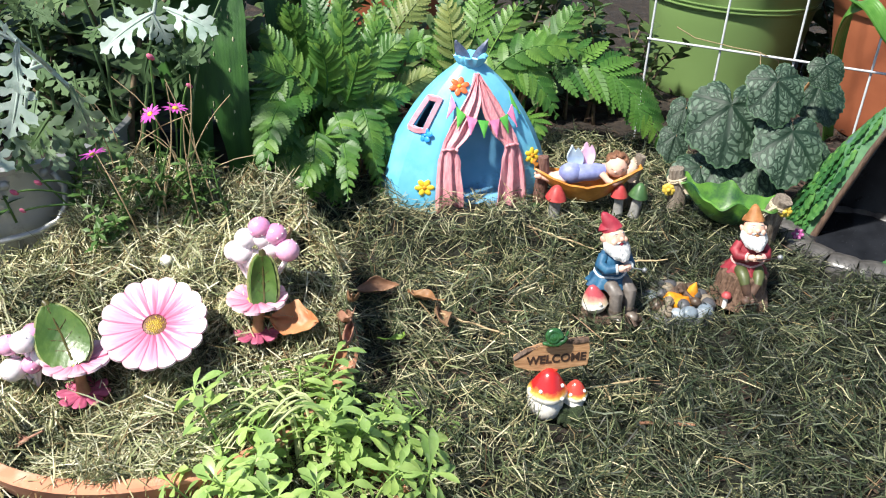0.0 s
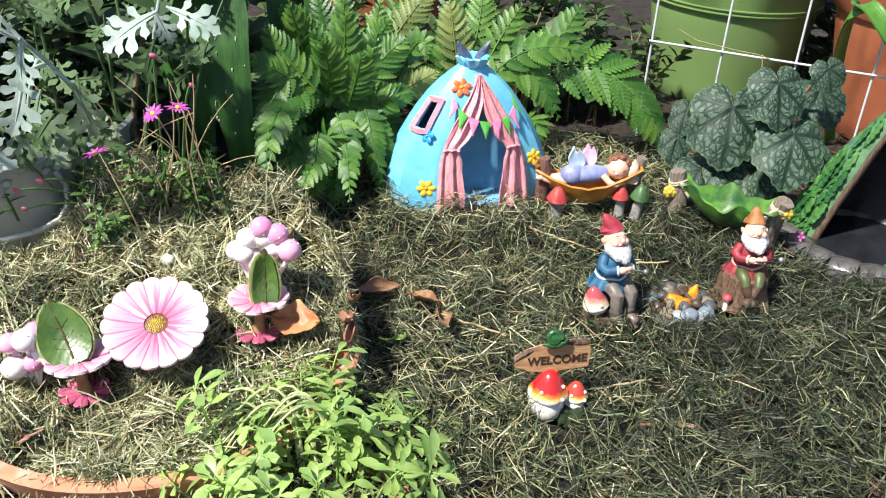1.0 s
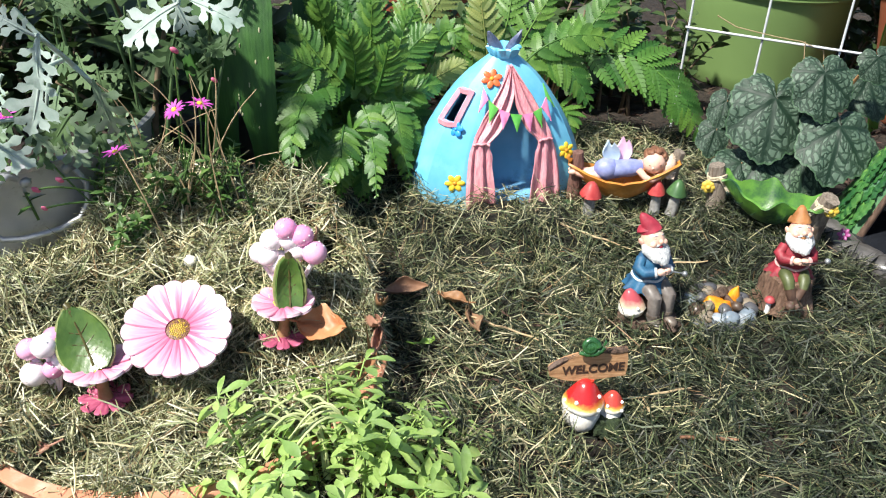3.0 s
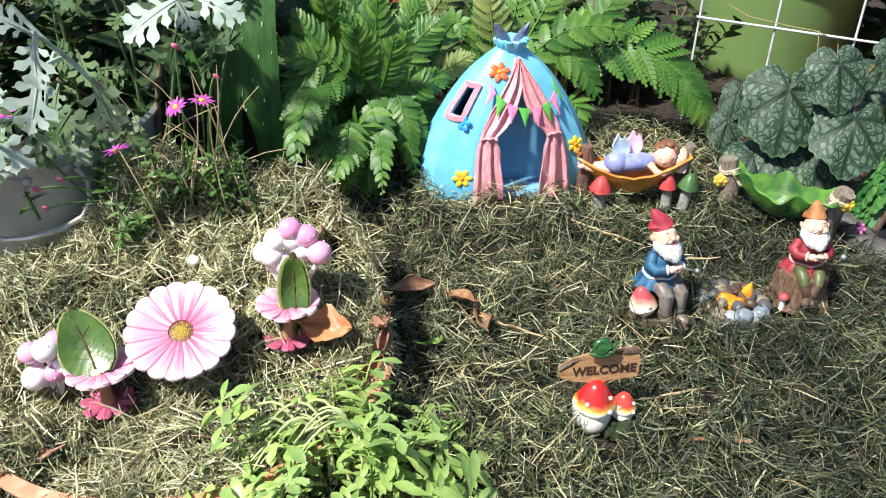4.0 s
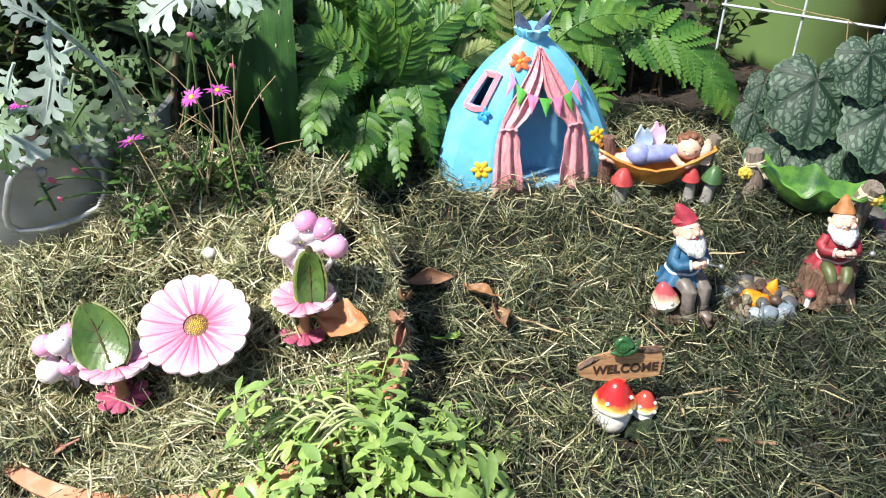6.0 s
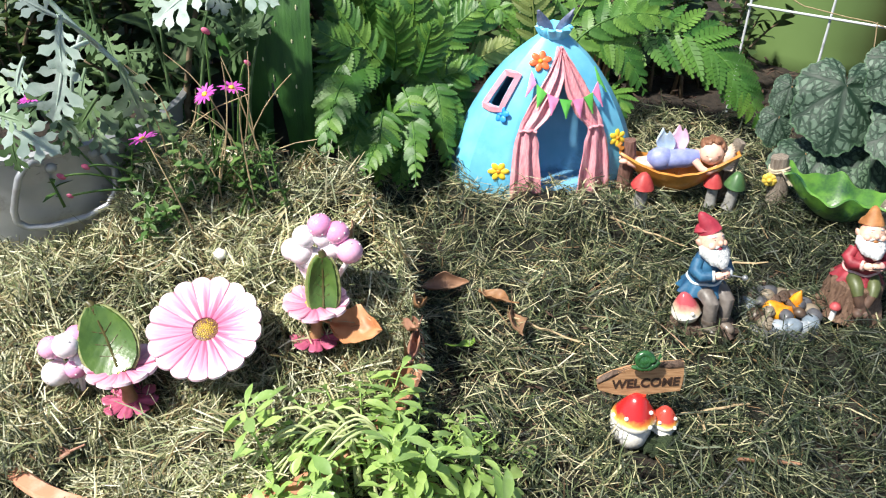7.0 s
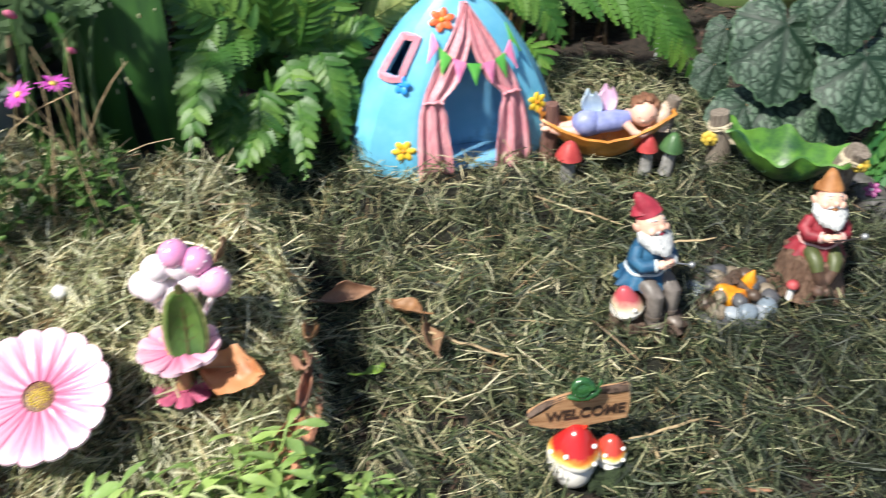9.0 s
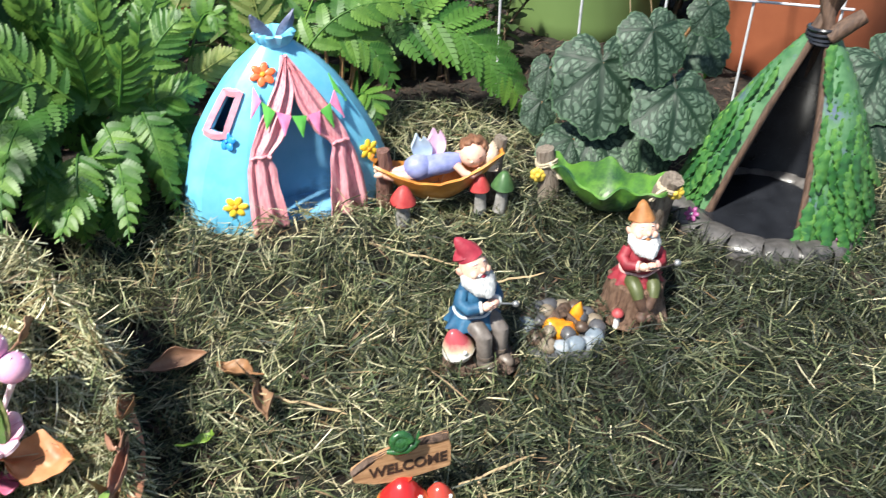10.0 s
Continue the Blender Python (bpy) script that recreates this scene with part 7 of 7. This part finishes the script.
def daisy_head(c, normal, r, seed):
    rng = random.Random(seed)
    c = Vector(c) - base
    q = Vector(normal).to_track_quat("Z", "Y").to_matrix().to_4x4()
    bm = bmesh.new()
    for k in range(17):
        a = math.tau * k / 17 + rng.uniform(-0.1, 0.1)
        d = q @ Vector((math.cos(a), math.sin(a), rng.uniform(0.1, 0.45)))
        ovate(bm, c + d * 1.2, d, q @ Vector((0, 0, 1)), r * rng.uniform(0.85, 1.1), 0.95, 0, 0.2)
    head = part("flower", bm, daisy_pink, daisies, "magenta daisy flower")
    bm = bmesh.new()
    blob(bm, c + q @ Vector((0, 0, 0.6)), (2.0, 2.0, 1.3), q, 10, 6, 0, 0.1)
    part("flower_centre", bm, heart_yellow, head)
    bm = bmesh.new()
    root = Vector((c.x * 0.6, c.y * 0.6, 0))
    tube(bm, arc((root, Vector((c.x * 0.9, c.y * 0.8 + 2, c.z * 0.6)), c - q @ Vector((0, 0, 1))), 6), [0.65] * 6 + [1.3], 6)
    part("stalk", bm, daisy_leaf, head)


daisy_head((-185, -68, 138), (0.2, 0.0, 1.0), 7.2, 1)
daisy_head((-198, -78, 137), (-0.3, -0.5, 0.8), 6.8, 2)
daisy_head((-226, -110, 120), (-0.3, 0.0, 1.0), 8.0, 3)
daisy_head((-296, -100, 136), (-0.2, -0.2, 0.9), 6.4, 4)
for k, (c, r) in enumerate((((-282, -110, 91), 2.8), ((-265, -110, 99), 2.7), ((-278, -112, 79), 2.2), ((-200, -60, 170), 3.0), ((-178, -55, 150), 2.4))):
    c = Vector(c) - base
    bm = bmesh.new()
    blob(bm, c, (r * 0.62, r * 0.62, r * 1.1), pose(0, 0, 0, 30, -40, 0), 10, 8)
    bud = part("bud", bm, bud_pink, daisies, "closed pink bud")
    bm = bmesh.new()
    tube(bm, arc((Vector((c.x * 0.5, c.y * 0.4, 2)), Vector((c.x * 0.75, c.y * 0.8, c.z + 4)), c), 6), 0.7, 5)
    part("stalk", bm, daisy_leaf, bud)
rng = random.Random(77)
for k in range(24):
    x, y = rng.gauss(0, 24), rng.gauss(-4, 12)
    h = rng.uniform(25, 95)
    p = (Vector((x, y, -4)), Vector((x + rng.gauss(0, 16), y + rng.gauss(0, 10), h * 0.6)), Vector((x + rng.gauss(0, 16), y + rng.gauss(-2, 9), h)))
    bm = bmesh.new()
    tube(bm, arc(p, 6), [0.5, 0.5, 0.45, 0.45, 0.4, 0.35, 0.25], 5)
    part("dry_stalk", bm, dry_stalk, daisies)
daisy_sprigs = [sprig_mesh("sprig", 60 + k, 46, 13, 12, 2.2, [daisy_leaf, daisy_leaf], 0.1, 1.0, 0.2, 0.2) for k in range(4)]
for k in range(30):
    x, y = rng.gauss(-8, 34), rng.gauss(-6, 12)
    part("sprig", daisy_sprigs[k % 4], None, daisies, at=mm(x, y, -6, rng.uniform(-30, 30), rng.uniform(-30, 30), rng.uniform(0, 360)) @ Matrix.Scale(rng.uniform(0.6, 1.15), 4))
for k in range(10):
    x, y = rng.uniform(-50, -16), rng.uniform(-46, -28)
    part("sprig", daisy_sprigs[k % 4], None, daisies, at=mm(x, y, -22, rng.uniform(-20, 40), rng.uniform(-30, 30), rng.uniform(0, 360)) @ Matrix.Scale(rng.uniform(0.7, 1.2), 4))


# -- bright leafy seedling plant in the small pot --
spring_leaf = surface("spring_leaf", (0.22, 0.36, 0.08), (0.38, 0.53, 0.18), 90, 0.34, 0.35, 700, grime=(0.46, 0.54, 0.36), cover=0.66, grime_scale=120, island=0.25, through_light=0.3, coat=0.1)
runner_pale = surface("runner_pale", (0.34, 0.4, 0.16), (0.5, 0.54, 0.28), 90, 0.5, 0.3)
spring_stem = surface("spring_stem", (0.22, 0.36, 0.08), (0.34, 0.46, 0.14), 90, 0.5, 0.3)


def spatula_sprig(seed, height, leaves):
    rng = random.Random(seed)
    bm = bmesh.new()
    p = (Vector((0, 0, 0)), Vector((rng.uniform(-8, 8), rng.uniform(-8, 8), height * 0.6)), Vector((rng.uniform(-16, 16), rng.uniform(-16, 16), height)))
    tube(bm, arc(p, 7), [0.9, 0.85, 0.8, 0.75, 0.7, 0.6, 0.5, 0.4], 6, 1)
    for k in range(leaves):
        f = lerp(0.25, 1.0, ((k + 0.5) / leaves) ** 0.6)
        a = k * 2.3 + rng.uniform(-0.5, 0.5)
        d = Vector((math.cos(a), math.sin(a), rng.uniform(0.0, 0.8)))
        root = bezier(p, f)
        ln = rng.uniform(7, 16) * (0.75 + 0.45 * f)
        wd = ln * rng.uniform(0.14, 0.195)
        d.normalize()
        n = (Vector((0, -0.2, 1)) - d * Vector((0, -0.2, 1)).dot(d)).normalized()
        s = d.cross(n)
        rows = ((0.0, 0.14), (0.22, 0.2), (0.42, 0.52), (0.6, 0.92), (0.76, 1.0), (0.9, 0.66), (1.0, 0.1))
        verts, faces = [], []
        for g, w in rows:
            c = root + d * (ln * g) - n * (0.3 * ln * g * g)
            verts += [c - s * (w * wd) + n * (w * wd * 0.3), c, c + s * (w * wd) + n * (w * wd * 0.3)]
        for q in range(len(rows) - 1):
            i = q * 3
            faces += [(i, i + 1, i + 4, i + 3), (i + 1, i + 2, i + 5, i + 4)]
        fill(bm, verts, faces, 0)
    return mesh_of("sprig", bm, [spring_leaf, spring_stem], 180)


seedlings = thing("leafy_plant", pose(-0.062, -0.275, -0.012), "bright green leafy seedlings spilling from a small pot", "plant")
leafy = [spatula_sprig(90 + k, 50 + 6 * (k % 3), 17) for k in range(7)]
rng = random.Random(31)
for k in range(62):
    a, r = rng.uniform(0, math.tau), 46 * math.sqrt(rng.random())
    x, y = r * math.cos(a), r * math.sin(a)
    lean_x, lean_y = x * 1.0 + rng.uniform(-16, 16), y * 0.7 + rng.uniform(-16, 16)
    part("sprig", leafy[k % 7], None, seedlings, at=mm(x, y + 6, 0, -lean_y, lean_x, 0) @ Matrix.Rotation(rng.uniform(0, math.tau), 4, "Z") @ Matrix.Scale(rng.uniform(0.65, 1.1), 4))
bm = bmesh.new()
for k in range(16):
    x = rng.uniform(-32, 6)
    p = (Vector((x + 4, 24, 14)), Vector((x - 8 + rng.uniform(-8, 8), 52 + rng.uniform(-8, 10), 84 + rng.uniform(-14, 10))), Vector((x - 44 + rng.uniform(-14, 12), 22 + rng.uniform(-26, 22), 16 + rng.uniform(-8, 10))))
    tube(bm, arc(p, 11), [0.95, 0.95, 0.9, 0.9, 0.85, 0.8, 0.75, 0.7, 0.65, 0.6, 0.5, 0.4], 6)
part("runner", bm, runner_pale, seedlings, "thin pale curling stems")
for k, (x, y, z, rx, ry) in enumerate(((70, 58, 12, -20, 22), (66, 40, 4, -10, 30), (80, 66, 6, -30, 20), (8, 54, 28, -30, 0), (-74, 8, 6, 0, -46), (-80, -16, 0, 10, -50))):
    part("sprig", leafy[k % 7], None, seedlings, at=mm(x * 0.8, y * 0.8, z - 10, rx, ry, k * 50) @ Matrix.Scale(0.6, 4))

# ---- metal tub, wire grid, dry leaves and sticks ----
tub = thing("metal_tub", pose(-0.36, -0.01, -0.021), "grey galvanised metal tub with a wire handle and rivets", "tub")
bm = bmesh.new()
lathe(bm, [(40, 0), (100, 0), (103, 2), (112, 118), (115.5, 120), (116, 123), (113, 125), (110.5, 122), (101, 6), (40, 4)], 80)
part("body", bm, zinc_mat, tub)
bm = bmesh.new()
lathe(bm, [(0.1, 104), (60, 106), (109, 103), (60, 95)], 40, None, 0, lambda a, z: 1)
part("soil", bm, soil_mat, tub, "dark potting soil")


def on_tub(deg, z, out=0.0):
    r = lerp(103, 112, z / 118) + out
    return Vector((r * math.cos(radians(deg)), r * math.sin(radians(deg)), z))


for deg, z in ((-53.7, 112), (-40.5, 115)):
    bm = bmesh.new()
    p, q = on_tub(deg, z, 1.4), on_tub(deg, z, 6)
    blob(bm, p, (3.6, 3.6, 2.6), (q - p).to_track_quat("Z", "Y").to_matrix().to_4x4(), 14, 8)
    part("rivet", bm, zinc_mat, tub)
bm = bmesh.new()
sheet(bm, lambda u, v: on_tub(lerp(-64, -36, u), lerp(104, 121, v) - 3 * (2 * u - 1) ** 2, 0.9), 14, 4, thick=1.4)
part("handle_plate", bm, zinc_mat, tub)
bm = bmesh.new()
tube(bm, [on_tub(-56, 116, 1), on_tub(-58.5, 119.5, 4), on_tub(-61, 118, 8), on_tub(-63, 112, 9), on_tub(-65, 100, 9), on_tub(-66.5, 90, 9), on_tub(-66.5, 82, 9), on_tub(-64, 77, 9), on_tub(-58, 75, 9), on_tub(-47, 76, 9), on_tub(-40, 80, 9), on_tub(-36.5, 90, 9), on_tub(-36, 104, 8), on_tub(-38, 114, 3)], 2.2, 10)
part("handle", bm, zinc_mat, tub, "bent grey wire handle")

flower_pot("black_pot", pose(-0.245, 0.085, -0.008), 58, 44, 92, black_pot_mat, "black plastic nursery pot in the shade", 3, 14)

# white wire grid leaning by the green pot
grid = thing("wire_grid", pose(0.203, 0.3025, -0.01), "white coated wire grid panel standing by a green pot", "wire grid")
run = Vector((0.95, -0.31, 0.0))
for k in range(0, 5):
    bm = bmesh.new()
    p = run * (73 * k)
    tube(bm, [p + Vector((0, 0, z)) for z in (0, 80, 160, 240, 320)], 1.25, 8)
    part("upright_wire", bm, wire_mat, grid)
for z in (115, 190, 265):
    bm = bmesh.new()
    tube(bm, [run * d + Vector((-0.6, -2.4, z - 0.02 * d)) for d in (-3, 60, 120, 180, 240, 300)], 1.25, 8)
    part("cross_wire", bm, wire_mat, grid)

# fallen leaves
dead_leaf = surface("dead_leaf", (0.22, 0.09, 0.045), (0.4, 0.19, 0.095), 90, 0.55, 0.5, 700, vary=0.2, grime=(0.16, 0.07, 0.03), cover=0.66, grime_scale=70)
tan_leaf = surface("tan_leaf", (0.22, 0.11, 0.065), (0.4, 0.23, 0.14), 90, 0.6, 0.5, 700, vary=0.2)
orange_leaf = surface("orange_leaf", (0.36, 0.13, 0.05), (0.54, 0.25, 0.11), 70, 0.5, 0.5, 700, grime=(0.3, 0.12, 0.05), cover=0.7)
green_leaf = surface("fallen_green", (0.14, 0.26, 0.03), (0.25, 0.38, 0.06), 90, 0.5, 0.4)


def fallen_leaf(m, length, wide, curl, material, label, twist=0.0):
    bm = bmesh.new()
    def f(u, v):
        a = (u - 0.5) * 2
        w = wide * (0.08 + math.sin(math.pi * min(1.0, 0.03 + 0.97 * v)) ** 0.9 * (1.1 - 0.35 * v)) * (1 if v < 0.96 else 0.4)
        w *= 1 + 0.3 * noise.noise(Vector((v * 5 + length, a * 0.6 + wide, 1.0)))
        ang = a * curl * 1.2 + twist * (v - 0.5)
        r = w / max(0.2, curl * 1.2)
        return Vector(((v - 0.5) * length, r * math.sin(ang), r * (1 - math.cos(ang)) + 0.12 * length * (v - 0.5) ** 2 * 2 + 0.6 * math.cos(v * 22 + abs(a) * 9) * (1 - abs(a)) + 0.28 * wide * noise.noise(Vector((v * 4 + wide, a * 1.6, length)))))
    sheet(bm, f, 10, 14, thick=0.5)
    tube(bm, [f(0.5, 0.0), f(0.5, 0.0) + Vector((-5, 0, 1)), f(0.5, 0) + Vector((-9, 1, 3))], [0.8, 0.6, 0.5], 6)
    ob = part("fallen_leaf", bm, material)
    ob.matrix_basis = m
    return tagged(ob, label, "leaf")


fallen_leaf(pose(-0.0905, -0.166, 0.0405, 30, -6, -10), 31, 11.5, 0.35, orange_leaf, "orange-brown dead leaf lying on the hay")
fallen_leaf(pose(-0.063, -0.156, 0.036, 10, 30, 112), 44, 8, 1.9, tan_leaf, "rolled dry tan leaf on the bowl's rim")
fallen_leaf(pose(-0.059, -0.14, 0.041, 10, 28, 96), 38, 8, 1.7, dead_leaf, "rolled dry brown leaf on the bowl's rim", 0.6)
fallen_leaf(pose(-0.0625, -0.198, 0.033, 20, 8, 76), 40, 8, 1.6, dead_leaf, "rolled russet leaf caught on the bowl's rim", 0.5)
fallen_leaf(pose(-0.0575, -0.174, 0.036, 10, 14, 92), 44, 7.5, 1.9, tan_leaf, "long rolled dry leaf on the bowl's rim", 0.3)
fallen_leaf(pose(-0.05, -0.066, 0.004, 24, 4, 24), 33, 9, 1.3, tan_leaf, "curled brown leaf lying in the grass")
fallen_leaf(pose(-0.017, -0.084, 0.011, 8, 0, 150), 22, 8, 0.9, dead_leaf, "small russet leaf lying in the grass")
fallen_leaf(pose(-0.001, -0.11, 0.01, 10, 12, 100), 34, 9, 1.5, tan_leaf, "curled brown leaf lying in the grass", 0.9)
fallen_leaf(pose(-0.231, -0.259, 0.012, -10, 12, 200), 24, 7, 1.0, tan_leaf, "curled tan leaf on the bowl's rim")
fallen_leaf(pose(-0.03, -0.127, 0.004, -8, 0, 30), 11, 4, 0.5, green_leaf, "small green leaf fallen in the grass")
fallen_leaf(pose(-0.134, -0.055, 0.08, -20, 0, 30), 16, 5, 0.8, dead_leaf, "small brown leaf on top of the hay")
fallen_leaf(pose(-0.155, -0.128, 0.051, -20, 0, 70), 12, 4, 0.8, dead_leaf, "small orange leaf scrap in the hay")
fallen_leaf(pose(-0.105, -0.108, 0.068, -60, 0, 90), 20, 6, 0.7, tan_leaf, "dry tan leaf standing behind the mushrooms")


def stick(m, length, r, material, label, seed):
    bm = bmesh.new()
    rng_ = random.Random(seed)
    tube(bm, [(length * (k / 8 - 0.5), rng_.uniform(-0.02, 0.02) * length, rng_.uniform(-0.008, 0.008) * length) for k in range(9)], [r * 0.8, r, r, r, r * 0.95, r * 0.9, r * 0.85, r * 0.8, r * 0.5], 7, 0, 0.2, seed)
    ob = part("stick", bm, material)
    ob.matrix_basis = m
    return tagged(ob, label, "stick")


bark_mat = surface("bark_red", (0.2, 0.09, 0.05), (0.36, 0.19, 0.11), 200, 0.7, 0.6, stretch=(0.4, 2, 2))
stick(pose(0.1375, -0.203, 0.006, 0, 0, 2), 33, 1.3, bark_mat, "thin red-brown stick lying on the grass", 1)
stick(pose(0.178, 0.047, 0.016, 0, 20, 100), 17, 1.5, bark_mat, "short piece of brown bark in the grass", 2)
stick(pose(0.092, 0.012, 0.014, 0, 6, -24), 62, 0.8, dry_stalk, "long pale straw lying across the grass", 3)
stick(pose(0.152, -0.03, 0.02, 0, -4, 4), 36, 0.7, dry_stalk, "pale straw behind the camp fire", 4)
stick(pose(0.02, -0.112, 0.009, 0, 3, -20), 50, 0.8, dry_stalk, "pale straw lying in the grass", 5)
stick(pose(0.115, -0.168, 0.008, 0, 2, 22), 44, 0.8, dry_stalk, "bent pale straw by the sign", 6)
stick(pose(0.105, -0.18, 0.008, 0, 2, 100), 20, 0.8, dry_stalk, "short pale straw by the sign", 7)
bm = bmesh.new()
blob(bm, (0, 0, 0), (4.6, 3.6, 4.0), None, 12, 8, 0, 0.35, 0.4)
lump = part("pebble", bm, stalk_white)
lump.matrix_basis = pose(-0.1815, -0.127, 0.0555)
tagged(lump, "small white pebble lying in the hay", "pebble")

# dry grass stalk caught on the wire grid
bm = bmesh.new()
tube(bm, [(-51, 0, 128), (-31, 0, 118), (11, 0, 110), (34, 0, 107), (58, 0, 99), (62, 0, 82)], 0.55, 6)
tube(bm, [(38, 0, 107), (40, 0, 96), (42, 0, 84)], 0.5, 6)
stalk = part("grass_stalk", bm, dry_stalk)
stalk.matrix_basis = pose(0.27, 0.262, 0.0)
tagged(stalk, "thin dry orange grass stalk caught on the wire grid", "stalk")

# bark crumbs on the bare soil
litter_mat = surface("litter", (0.03, 0.019, 0.012), (0.085, 0.05, 0.032), 200, 0.85, 0.6, island=0.4)
def on_soil(rng_, n):
    x, y = rng_.uniform(-0.5, 0.7, n), rng_.uniform(-0.45, 0.6, n)
    return np.array([(a, b, -0.004) for a, b in zip(x, y)])


tagged(blades("bark_litter", 14000, on_soil, litter_mat, (4, 16), (1.0, 2.8), 16, 2.0, 21), "crumbled bark and dead leaf litter on the soil", "litter", kind="stuff")
